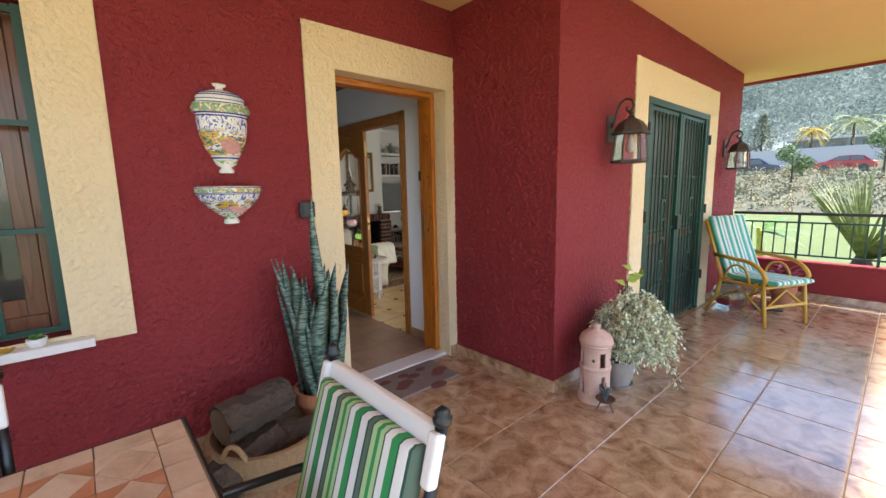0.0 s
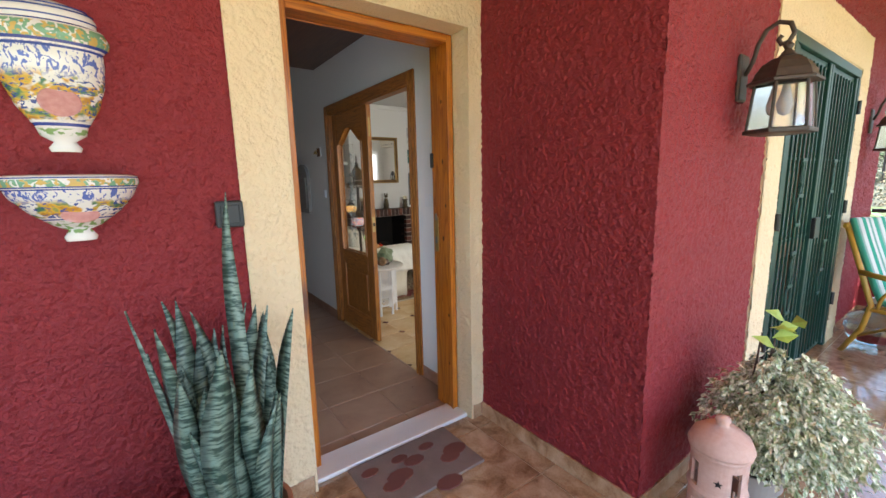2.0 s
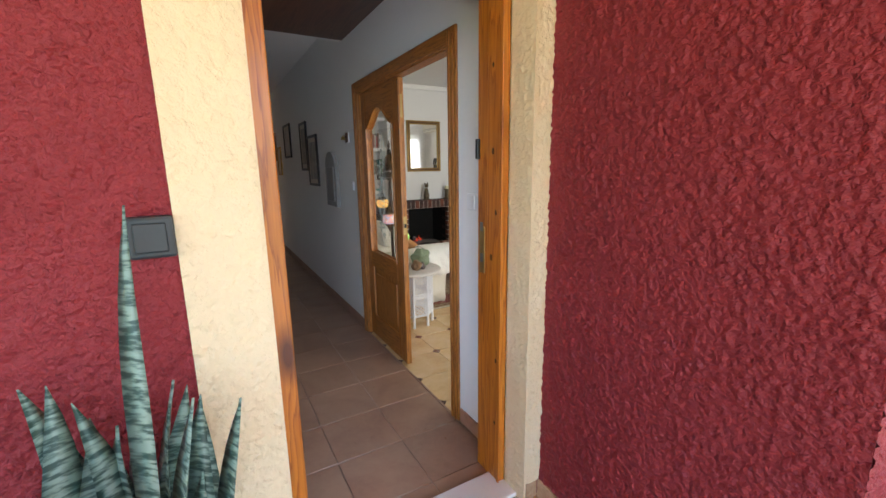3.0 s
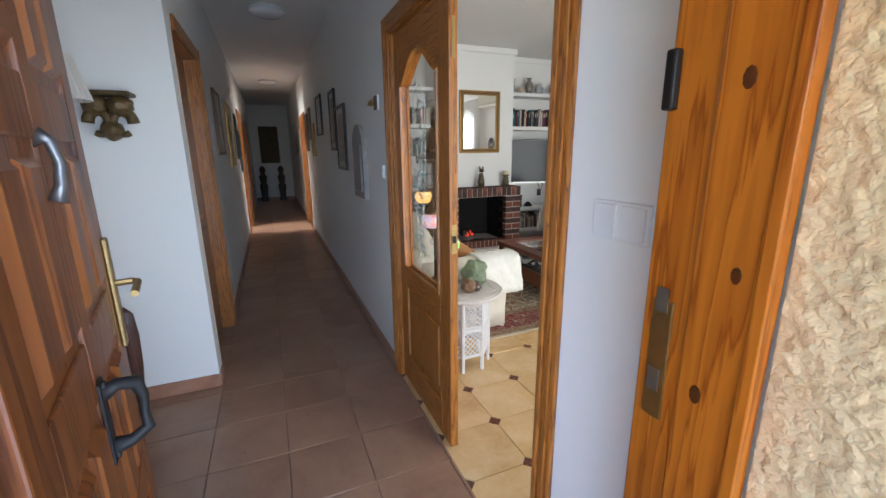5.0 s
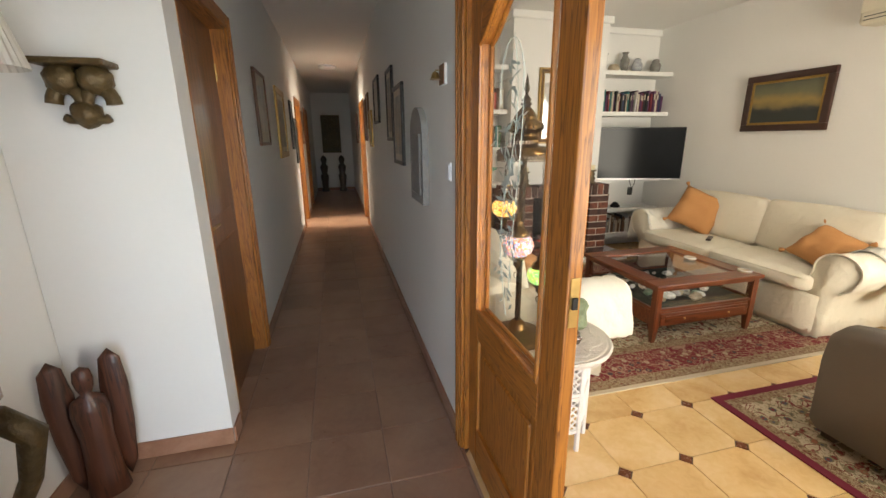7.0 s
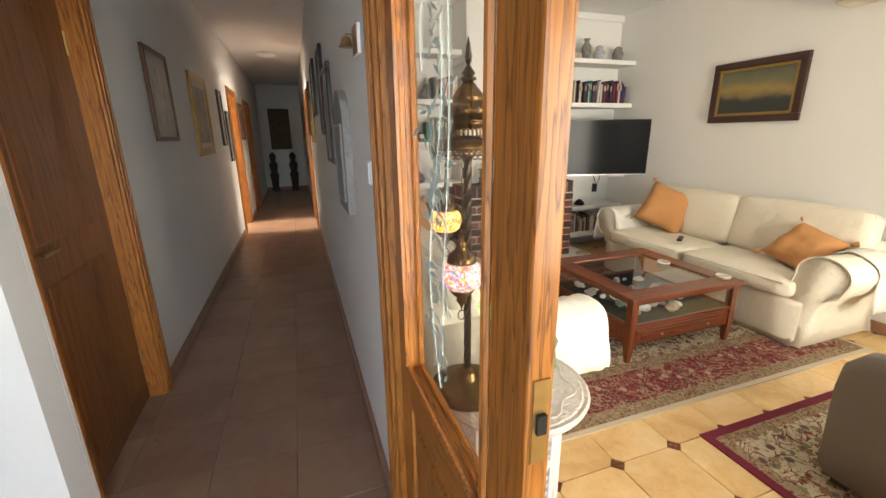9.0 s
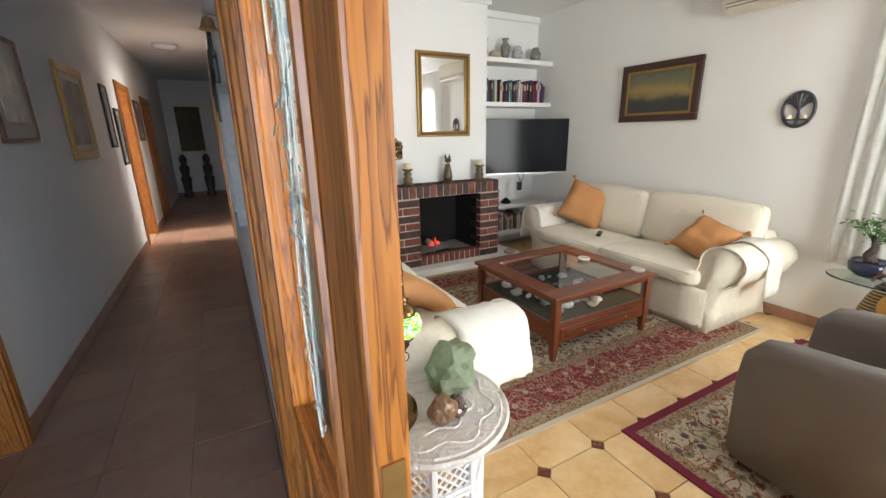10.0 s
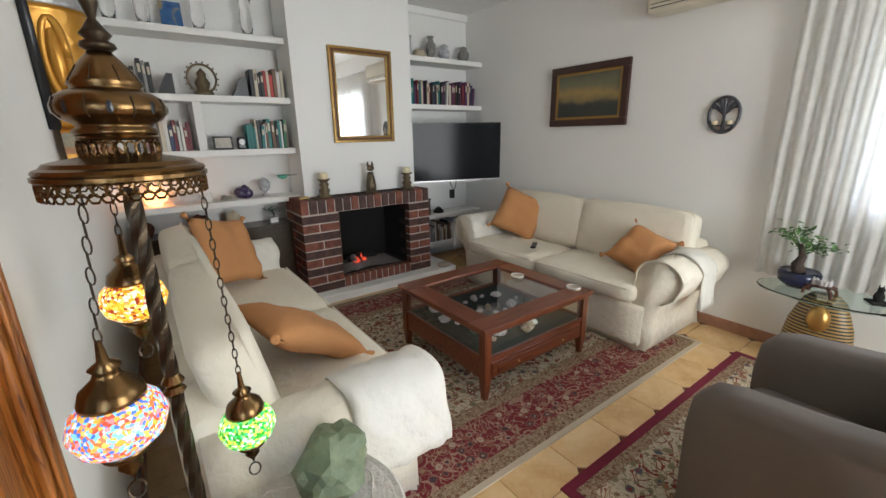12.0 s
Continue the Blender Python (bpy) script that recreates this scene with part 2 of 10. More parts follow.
M["grey_fabric"] = mat("grey_brown_armchair_fabric", (0.17, 0.148, 0.128), 0.85, var=0.12, scale=5, fine=300, bump=0.2, bump_scale=350, dist=0.001)
M["cherry"] = wood("red_brown_cherry", (0.085, 0.018, 0.006), (0.19, 0.05, 0.016), "X", 0.28)

# ---- builders ----
def link(name, bm, material, parent=None, label="", smooth=False):
    me = bpy.data.meshes.new(name)
    bmesh.ops.recalc_face_normals(bm, faces=bm.faces)
    bm.to_mesh(me)
    bm.free()
    for q in (material if isinstance(material, (list, tuple)) else [material]):
        me.materials.append(q)
    if smooth:
        me.polygons.foreach_set("use_smooth", [True] * len(me.polygons))
    ob = new(name, me)
    if parent:
        ob.parent = parent
    if label:
        tagged(ob, label)
    return ob


def part(name, bm, material, parent, label="", smooth=False):
    """One mesh object under a thing or a part; the mesh is given in the parent's space."""
    return link(name, bm, material, parent, label, smooth)


def thing(name, m, label, category, group=""):
    e = new(name)
    e.empty_display_size = 0.1
    e.matrix_world = m
    return tagged(e, label, category, group)


def box(bm, x0, y0, z0, x1, y1, z1, bevel=0.0, seg=2, m=None):
    """Adds a box, with rounded edges if asked."""
    vs = bmesh.ops.create_cube(bm, size=1)["verts"]
    for v in vs:
        v.co = Vector(((x0 + x1) / 2 + v.co.x * (x1 - x0), (y0 + y1) / 2 + v.co.y * (y1 - y0), (z0 + z1) / 2 + v.co.z * (z1 - z0)))
    if bevel:
        es = {e for v in vs for e in v.link_edges}
        got = bmesh.ops.bevel(bm, geom=list(es), offset=bevel, segments=seg, affect="EDGES", profile=0.5)
        vs = list({v for f in got["faces"] for v in f.verts} | {v for v in vs if v.is_valid})
    if m is not None:
        bmesh.ops.transform(bm, matrix=m, verts=vs)
    return vs


def bx(*a, **k):
    bm = bmesh.new()
    box(bm, *a, **k)
    return bm


def lathe(bm, prof, n=24, m=None, a0=0.0, a1=360.0):
    """Turns a profile of (radius, height) about z."""
    full = abs(a1 - a0) > 359
    cols = n if full else n + 1
    rings = []
    for r, z in prof:
        ring = []
        for i in range(cols):
            a = radians(a0 + (a1 - a0) * i / n)
            ring.append(bm.verts.new((r * math.cos(a), r * math.sin(a), z)))
        rings.append(ring)
    for p, q in zip(rings, rings[1:]):
        for i in range(n):
            j = (i + 1) % cols
            bm.faces.new((p[i], p[j], q[j], q[i]))
    if full:
        for ring, r in ((rings[0], prof[0][0]), (rings[-1], prof[-1][0])):
            if r > 1e-4:
                bm.faces.new(ring)
    vs = [v for ring in rings for v in ring]
    if m is not None:
        bmesh.ops.transform(bm, matrix=m, verts=vs)
    bmesh.ops.remove_doubles(bm, verts=vs, dist=1e-5)


def turned(prof, n=24, m=None):
    bm = bmesh.new()
    lathe(bm, prof, n, m)
    return bm


def tube(bm, pts, r, n=8, closed=False):
    """A round bar along points; r is one radius or one for each point."""
    pts = [Vector(p) for p in pts]
    rings, ref = [], None
    for i, p in enumerate(pts):
        a = pts[i - 1] if i or closed else p
        b = pts[(i + 1) % len(pts)] if i + 1 < len(pts) or closed else p
        d = (b - a).normalized()
        if ref is None:
            ref = d.orthogonal().normalized()
        ref = (ref - d * ref.dot(d)).normalized()
        s = d.cross(ref)
        rr = r[i] if isinstance(r, (list, tuple)) else r
        rings.append([bm.verts.new(p + rr * (math.cos(2 * math.pi * k / n) * ref + math.sin(2 * math.pi * k / n) * s)) for k in range(n)])
    for i in range(len(rings) if closed else len(rings) - 1):
        p, q = rings[i], rings[(i + 1) % len(rings)]
        for k in range(n):
            bm.faces.new((p[k], p[(k + 1) % n], q[(k + 1) % n], q[k]))
    if not closed:
        bm.faces.new(rings[0])
        bm.faces.new(rings[-1])


def bar(pts, r, n=8, closed=False):
    bm = bmesh.new()
    tube(bm, pts, r, n, closed)
    return bm


def cells(xs, ys, zs, solid):
    """A clean shell round the solid cells of a grid."""
    bm = bmesh.new()
    vs = {}
    def v(i, j, k):
        if (i, j, k) not in vs:
            vs[i, j, k] = bm.verts.new((xs[i], ys[j], zs[k]))
        return vs[i, j, k]
    nx, ny, nz = len(xs) - 1, len(ys) - 1, len(zs) - 1
    full = lambda i, j, k: 0 <= i < nx and 0 <= j < ny and 0 <= k < nz and solid((xs[i] + xs[i + 1]) / 2, (ys[j] + ys[j + 1]) / 2, (zs[k] + zs[k + 1]) / 2)
    for i in range(nx):
        for j in range(ny):
            for k in range(nz):
                if not full(i, j, k):
                    continue
                for (a, b, c), q in (((-1, 0, 0), ((0, 0, 0), (0, 0, 1), (0, 1, 1), (0, 1, 0))), ((1, 0, 0), ((1, 0, 0), (1, 1, 0), (1, 1, 1), (1, 0, 1))),
                                     ((0, -1, 0), ((0, 0, 0), (1, 0, 0), (1, 0, 1), (0, 0, 1))), ((0, 1, 0), ((0, 1, 0), (0, 1, 1), (1, 1, 1), (1, 1, 0))),
                                     ((0, 0, -1), ((0, 0, 0), (0, 1, 0), (1, 1, 0), (1, 0, 0))), ((0, 0, 1), ((0, 0, 1), (1, 0, 1), (1, 1, 1), (0, 1, 1)))):
                    if not full(i + a, j + b, k + c):
                        bm.faces.new([v(i + d, j + e, k + f) for d, e, f in q])
    return bm


def wall(name, material, x0, x1, y0, y1, z0, z1, holes=()):
    """A thick wall; holes are (a0, a1, z0, z1) along its longer side."""
    along_x = (x1 - x0) > (y1 - y0)
    cuts = sorted({v for h in holes for v in h[:2]})
    zc = sorted({v for h in holes for v in h[2:] if z0 < v < z1})
    xs, ys = ([x0, *cuts, x1], [y0, y1]) if along_x else ([x0, x1], [y0, *cuts, y1])
    bm = cells(xs, ys, [z0, *zc, z1], lambda x, y, z: not any(h[0] < (x if along_x else y) < h[1] and h[2] < z < h[3] for h in holes))
    return tagged(link(name, bm, material), kind="structure")

# ---- large structure ----
YD, XR, YG, HL, HR, YI = 4.268, 3.663, 3.287, 2.56, 3.658, 4.575   # door wall, return wall, grille wall, hall sides, inner face of the door wall
CEIL, PORCH = 2.78, 2.80
WIN = (0.05, 1.245, 0.80, 2.24)
DOOR = (2.62, 3.585, -0.1, 2.21)
wall("wall_door_outer", M["red"], -3.0, XR, YD, 4.37, 0, PORCH + 0.2, [WIN, DOOR])
wall("wall_door_inner", M["white"], -3.0, XR, 4.373, YI, 0, PORCH + 0.2, [WIN, DOOR])
GR = (4.98, 6.61, -0.1, 2.18)
wall("wall_return_outer", M["red"], XR, 3.72, YG, YI, 0, PORCH + 0.2)
wall("wall_grille_outer", M["red"], 3.723, 7.85, YG, 3.41, 0, PORCH + 0.2, [GR])
wall("wall_grille_inner", M["white"], 3.725, 7.6, 3.413, 3.5, 0, CEIL + 0.1, [GR])
wall("wall_hall_right", M["white"], HR, 3.722, YI + 0.003, 18.0, 0, CEIL + 0.1, [(4.98, 6.47, -0.1, 2.08), (12.1, 12.9, -0.1, 2.05)])
wall("wall_living_right", M["white"], 7.3, 7.6, 3.503, 9.9, 0, CEIL + 0.1, [(4.5, 6.05, 1.0, 2.15)])
wall("wall_living_back", M["white"], 3.725, 7.297, 9.72, 9.9, 0, CEIL + 0.1)
wall("wall_vestibule_left", M["white"], 1.84, 1.94, YI + 0.003, 6.9, 0, CEIL + 0.1)
wall("wall_vestibule_end", M["white"], 1.943, HL, 6.797, 6.93, 0, CEIL + 0.1)
wall("wall_hall_left", M["white"], 2.43, HL, 6.933, 18.0, 0, CEIL + 0.1, [(6.955, 7.80, -0.1, 2.12), (12.2, 13.0, -0.1, 2.08), (14.2, 15.0, -0.1, 2.05)])
wall("wall_hall_end", M["white"], 2.0, 4.2, 17.72, 17.9, 0, CEIL + 0.1)
tagged(link("ceiling_inside", bx(1.84, YI, CEIL, HR, 18, CEIL + 0.1), M["ceil"]), kind="structure")
tagged(link("ceiling_living", bx(3.722, 3.5, CEIL, 7.3, 9.72, CEIL + 0.1), M["ceil"]), kind="structure")
tagged(link("ceiling_porch", bx(-1.5, 0.15, PORCH, 8.45, YD, PORCH + 0.15), M["porch_ceiling"]), kind="structure")
tagged(link("roof", bx(-1.5, 0.15, 2.98, 8.5, 18.2, 3.2), M["porch_ceiling"]), kind="structure")
tagged(link("trim_fascia", bx(8.453, 0.15, PORCH - 0.035, 8.5, 4.3, 2.977, bevel=0.004), M["red"]), kind="structure")
tagged(link("floor_hall", bx(1.84, 4.38, -0.2, HR, 18, -0.006), M["grout_hall"]), kind="structure")
tagged(link("floor_living", bx(HR, 3.4, -0.2, 7.4, 9.8, -0.006), M["grout_dark"]), kind="structure")
tagged(link("floor_porch", bx(-3.0, -0.4, -0.2, 8.0, 4.4, -0.006), M["grout"]), kind="structure")
M["brown_ceiling"] = wood("dark_ceiling_boards", (0.05, 0.016, 0.008), (0.1, 0.035, 0.017), "Y", 0.4)
tagged(link("ceiling_vestibule", bx(1.943, YI + 0.003, 2.55, HR - 0.003, 6.79, 2.6), M["brown_ceiling"]), kind="structure")
tagged(link("wall_vestibule_head", bx(1.943, 6.79, 2.55, HR - 0.003, 6.83, CEIL), M["white"]), kind="structure")
# plain rooms behind the hall's doors
wall("wall_side_room", M["white"], 0.0, 0.15, 6.9, 18.0, 0, CEIL + 0.1, [(12.1, 13.1, 0.9, 2.1)])
tagged(link("floor_side_room", bx(0.0, 6.9, -0.2, 1.84, 18.0, 0.0), M["hall_tile"]), kind="structure")
tagged(link("ceiling_side_room", bx(0.0, 6.9, CEIL, 1.84, 18.0, CEIL + 0.1), M["ceil"]), kind="structure")
wall("wall_side_room_end", M["white"], 0.15, 1.9, 6.93, 7.05, 0, CEIL)
wall("wall_side_room_far", M["white"], 0.15, 2.43, 17.8, 17.95, 0, CEIL)
wall("wall_front_room_left", M["white"], -0.3, -0.15, 4.5, 6.9, 0, CEIL)
wall("wall_front_room_back", M["white"], -0.15, 1.84, 6.75, 6.9, 0, CEIL)
tagged(link("ceiling_front_room", bx(-0.3, YI, CEIL, 1.84, 6.9, CEIL + 0.1), M["ceil"]), kind="structure")
tagged(link("floor_front_room", bx(-0.3, YI, -0.2, 1.84, 6.9, 0.0), M["hall_tile"]), kind="structure")
wall("wall_right_room", M["white"], 5.0, 5.1, 9.95, 18.0, 0, CEIL)
tagged(link("floor_right_room", bx(3.722, 9.95, -0.2, 5.0, 18.0, 0.0), M["hall_tile"]), kind="structure")
tagged(link("ceiling_right_room", bx(3.722, 9.95, CEIL, 5.0, 18.0, CEIL + 0.1), M["ceil"]), kind="structure")

# ---- porch ----
M["terracotta"] = mat("terracotta_pot_clay", (0.42, 0.17, 0.09), 0.8, var=0.15, scale=9, bump=0.2)
M["white_stone"] = mat("white_marble_sill", (0.78, 0.77, 0.76), 0.4, var=0.05)
M["dark_plastic"] = mat("dark_grey_plastic", (0.03, 0.035, 0.04), 0.45, var=0.1)
M["black_metal"] = mat("black_lacquered_metal", (0.012, 0.012, 0.014), 0.3, var=0.1)
M["white_plastic"] = mat("white_plastic", (0.8, 0.8, 0.8), 0.4, var=0.03, bump=0)
M["glass"] = glass_mat("clear_glass")
M["window_wood"] = wood("brown_window_wood", (0.10, 0.035, 0.014), (0.17, 0.065, 0.028))
M["bark"] = mat("log_bark", (0.075, 0.054, 0.042), 0.95, var=0.55, scale=16, fine=70, bump=1.0, bump_scale=34, dist=0.02)
M["log_end"] = mat("sawn_log_end", (0.2, 0.125, 0.075), 0.9, var=0.3, scale=20)
M["lichen"] = mat("aged_pink_clay", (0.52, 0.27, 0.2), 0.85, var=0.12, scale=7, var2=(0.72, 0.55, 0.48), bump=0.3)
M["rattan"] = mat("yellow_cane", (0.52, 0.3, 0.04), 0.4, var=0.25, scale=25, bump=0.1)
M["bronze_paint"] = mat("weathered_bronze_iron", (0.075, 0.062, 0.052), 0.5, 0.4, var=0.35, scale=30)


def leaf_mat(name, c1, c2, rough=0.45, bands=0.0, rim=None):
    """Leaf tissue; bands crosses a long leaf with dark stripes."""
    m, n, l, p = node_mat(name, rough)
    tc, a = n.new("ShaderNodeTexCoord"), n.new("ShaderNodeTexNoise")
    a.inputs["Scale"].default_value, a.inputs["Detail"].default_value = 14, 4
    if bands:
        mp = n.new("ShaderNodeMapping")
        mp.inputs["Scale"].default_value = (0.35, 0.35, 1.6)
        l.new(tc.outputs["Object"], mp.inputs[0])
        l.new(mp.outputs[0], a.inputs["Vector"])
        a.inputs["Scale"].default_value = bands
    else:
        l.new(tc.outputs["Object"], a.inputs["Vector"])
    r = ramp(n, [(0.42, c1), (0.58, c2)])
    l.new(a.outputs[0], r.inputs[0])
    geo, hsv, mr = n.new("ShaderNodeNewGeometry"), n.new("ShaderNodeHueSaturation"), n.new("ShaderNodeMapRange")
    mr.inputs[3].default_value, mr.inputs[4].default_value = 0.7, 1.3
    l.new(geo.outputs["Random Per Island"], mr.inputs[0])
    l.new(mr.outputs[0], hsv.inputs["Value"])
    l.new(r.outputs[0], hsv.inputs["Color"])
    l.new(hsv.outputs[0], p.inputs["Base Color"])
    return m


M["snake_leaf"] = leaf_mat("banded_snake_plant_leaf", (0.025, 0.065, 0.048), (0.22, 0.32, 0.26), 0.4, 62)
M["ficus_leaf"] = leaf_mat("variegated_pale_leaf", (0.3, 0.38, 0.19), (0.84, 0.83, 0.66), 0.5)
for _k in M["ficus_leaf"].node_tree.nodes:
    if _k.type == "TEX_NOISE":
        _k.inputs["Scale"].default_value = 70
M["green_leaf"] = leaf_mat("fresh_green_leaf", (0.05, 0.13, 0.03), (0.13, 0.26, 0.06), 0.5)
M["lime_leaf"] = leaf_mat("lime_green_leaf", (0.3, 0.42, 0.06), (0.42, 0.52, 0.1), 0.5)


def stripes(name, cols, width, axis=0, rough=0.85):
    """Woven stripes of a given repeat along one axis of the object."""
    m, n, l, p = node_mat(name, rough)
    tc, sp, mu, fr = n.new("ShaderNodeTexCoord"), n.new("ShaderNodeSeparateXYZ"), n.new("ShaderNodeMath"), n.new("ShaderNodeMath")
    l.new(tc.outputs["Object"], sp.inputs[0])
    mu.operation, fr.operation = "MULTIPLY", "FRACT"
    mu.inputs[1].default_value = 1 / width
    l.new(sp.outputs[axis], mu.inputs[0])
    l.new(mu.outputs[0], fr.inputs[0])
    r = ramp(n, cols, "CONSTANT")
    l.new(fr.outputs[0], r.inputs[0])
    no, mx = n.new("ShaderNodeTexNoise"), n.new("ShaderNodeMix")
    no.inputs["Scale"].default_value = 7
    l.new(tc.outputs["Object"], no.inputs["Vector"])
    mx.data_type, mx.blend_type = "RGBA", "MULTIPLY"
    mx.inputs[0].default_value = 0.25
    l.new(r.outputs[0], mx.inputs[6])
    l.new(no.outputs[0], mx.inputs[7])
    l.new(mx.outputs[2], p.inputs["Base Color"])
    w, bn = n.new("ShaderNodeTexNoise"), n.new("ShaderNodeBump")
    w.inputs["Scale"].default_value = 260
    l.new(tc.outputs["Object"], w.inputs["Vector"])
    l.new(w.outputs[0], bn.inputs["Height"])
    bn.inputs["Strength"].default_value, bn.inputs["Distance"].default_value = 0.4, 0.001
    l.new(bn.outputs[0], p.inputs["Normal"])
    return m


W_, G_, L_, D_ = (0.78, 0.8, 0.78), (0.035, 0.3, 0.09), (0.42, 0.62, 0.3), (0.02, 0.07, 0.05)
M["stripe_green"] = stripes("green_white_stripe", [(0, G_), (0.16, D_), (0.19, W_), (0.36, D_), (0.40, (0.1, 0.16, 0.12)), (0.5, D_), (0.53, L_), (0.64, G_), (0.72, L_), (0.82, D_), (0.85, W_)], 0.155)
M["stripe_aqua"] = stripes("aqua_white_stripe", [(0, (0.05, 0.4, 0.28)), (0.18, (0.75, 0.8, 0.78)), (0.32, (0.22, 0.45, 0.38)), (0.42, (0.75, 0.8, 0.8)), (0.56, (0.08, 0.45, 0.32)), (0.74, (0.3, 0.5, 0.45)), (0.82, (0.75, 0.8, 0.78))], 0.18)


def rough_edge_frame(name, x0, x1, z0, z1, hx0, hx1, hz0, hz1, y_face, proud, material, open_bottom=False):
    """A painted render band round an opening, a little proud of the wall."""
    xs, zs = [x0, hx0, hx1, x1], ([z0, hz1, z1] if open_bottom else [z0, hz0, hz1, z1])
    bm = cells(xs, [y_face - proud, y_face - 0.001], zs, lambda x, y, z: not (hx0 < x < hx1 and (hz0 if not open_bottom else -9) < z < hz1))
    return tagged(link(name, bm, material), kind="structure")


rough_edge_frame("trim_door_band", 2.43, XR - 0.002, 0.09, 2.45, 2.62, 3.585, 0, 2.21, YD, 0.012, M["cream"], True)
rough_edge_frame("trim_window_band", -0.16, 1.47, 0.75, 2.47, 0.05, 1.245, 0.80, 2.24, YD, 0.012, M["cream"])
rough_edge_frame("trim_grille_band", 4.735, 6.883, 0.0, 2.44, 4.98, 6.61, 0, 2.18, YG, 0.012, M["cream"], True)
def value_noise(u, v, cell, seed):
    """Smooth random relief on a plane, one random height a cell."""
    a, b = u / cell, v / cell
    i, j = np.floor(a).astype(int), np.floor(b).astype(int)
    a, b = a - i, b - j
    i, j = i - i.min(), j - j.min()
    g = np.random.default_rng(seed).random((i.max() + 2, j.max() + 2))
    a, b = a * a * (3 - 2 * a), b * b * (3 - 2 * b)
    return (g[i, j] * (1 - a) + g[i + 1, j] * a) * (1 - b) + (g[i, j + 1] * (1 - a) + g[i + 1, j + 1] * a) * b


def thrown_render(name, material, axis, face, a0, a1, z0, z1, holes=(), step=0.0065, rise=0.0085, seed=1):
    """The lumpy skin of a rendered wall: a fine sheet with raised splashes; it faces -x or -y at the given plane."""
    us, vs = np.arange(a0, a1 + step / 2, step), np.arange(z0, z1 + step / 2, step)
    U, V = np.meshgrid(us, vs, indexing="ij")
    mix = 0.55 * value_noise(U, V, 0.015, seed) + 0.45 * value_noise(U, V, 0.008, seed + 1)
    lump = np.clip((mix - 0.46) * 4.6, 0, 1) * (0.55 + 0.45 * value_noise(U, V, 0.11, seed + 2))
    h = face - 0.0012 - rise * lump - 0.0012 * value_noise(U, V, 0.0065, seed + 3)
    co = np.stack((U, h, V) if axis == "x" else (h, U, V), -1).reshape(-1, 3)
    nu, nv = len(us), len(vs)
    i, j = np.meshgrid(np.arange(nu - 1), np.arange(nv - 1), indexing="ij")
    um, vm = us[i] + step / 2, vs[j] + step / 2
    keep = np.ones(um.shape, bool)
    for h0, h1, g0, g1 in holes:
        keep &= ~((um > h0) & (um < h1) & (vm > g0) & (vm < g1))
    q = (i * nv + j)[keep]
    quads = np.stack((q, q + nv, q + nv + 1, q + 1), -1) if axis == "x" else np.stack((q, q + 1, q + nv + 1, q + nv), -1)
    me = bpy.data.meshes.new(name)
    me.from_pydata(co.tolist(), [], quads.tolist())
    me.materials.append(material)
    me.polygons.foreach_set("use_smooth", [True] * len(me.polygons))
    return tagged(new(name, me), kind="structure")


thrown_render("wall_door_render", M["red"], "x", YD, 0.2, 2.44, 0.08, PORCH, [(-0.16, 1.46, 0.76, 2.46)], seed=3)
thrown_render("wall_door_render_head", M["red"], "x", YD, 2.43, XR, 2.44, PORCH, seed=5)
thrown_render("wall_return_render", M["red"], "y", XR, YG - 0.004, YD, 0.08, PORCH, step=0.006, seed=7)
thrown_render("wall_grille_render", M["red"], "x", YG, XR - 0.004, 7.85, 0.08, PORCH, [(4.745, 6.873, -1, 2.43)], step=0.0085, rise=0.009, seed=9)
thrown_render("trim_door_band_render", M["cream"], "x", YD - 0.012, 2.43, XR - 0.002, 0.09, 2.45, [(2.62, 3.585, -1, 2.21)], step=0.006, rise=0.007, seed=11)
thrown_render("trim_window_band_render", M["cream"], "x", YD - 0.012, 0.2, 1.47, 0.75, 2.47, [(0.05, 1.245, 0.8, 2.24)], seed=13)
thrown_render("trim_grille_band_render", M["cream"], "x", YG - 0.012, 4.735, 6.883, 0.0, 2.44, [(4.98, 6.61, -1, 2.18)], step=0.011, seed=15)
thrown_render("trim_door_reveal_render", M["cream"], "y", 3.573, YD - 0.014, 4.386, 0.02, 2.198, step=0.0055, rise=0.006, seed=17)
# reveals painted like the bands
for nm, b in (("trim_door_reveal", (2.62, YD - 0.012, 0, 2.632, 4.389, 2.21)), ("trim_door_reveal", (3.573, YD - 0.012, 0, 3.585, 4.389, 2.21)),
              ("trim_door_reveal", (2.632, YD - 0.012, 2.198, 3.573, 4.389, 2.21)), ("trim_window_reveal", (1.233, YD - 0.012, 0.8, 1.245, 4.33, 2.24)),
              ("trim_grille_reveal", (4.98, YG - 0.012, 0, 4.992, 3.33, 2.18)), ("trim_grille_reveal", (6.598, YG - 0.012, 0, 6.61, 3.33, 2.18)), ("trim_grille_reveal", (4.992, YG - 0.012, 2.168, 6.598, 3.33, 2.18))):
    tagged(link(nm, bx(*b), M["cream"]), kind="structure")

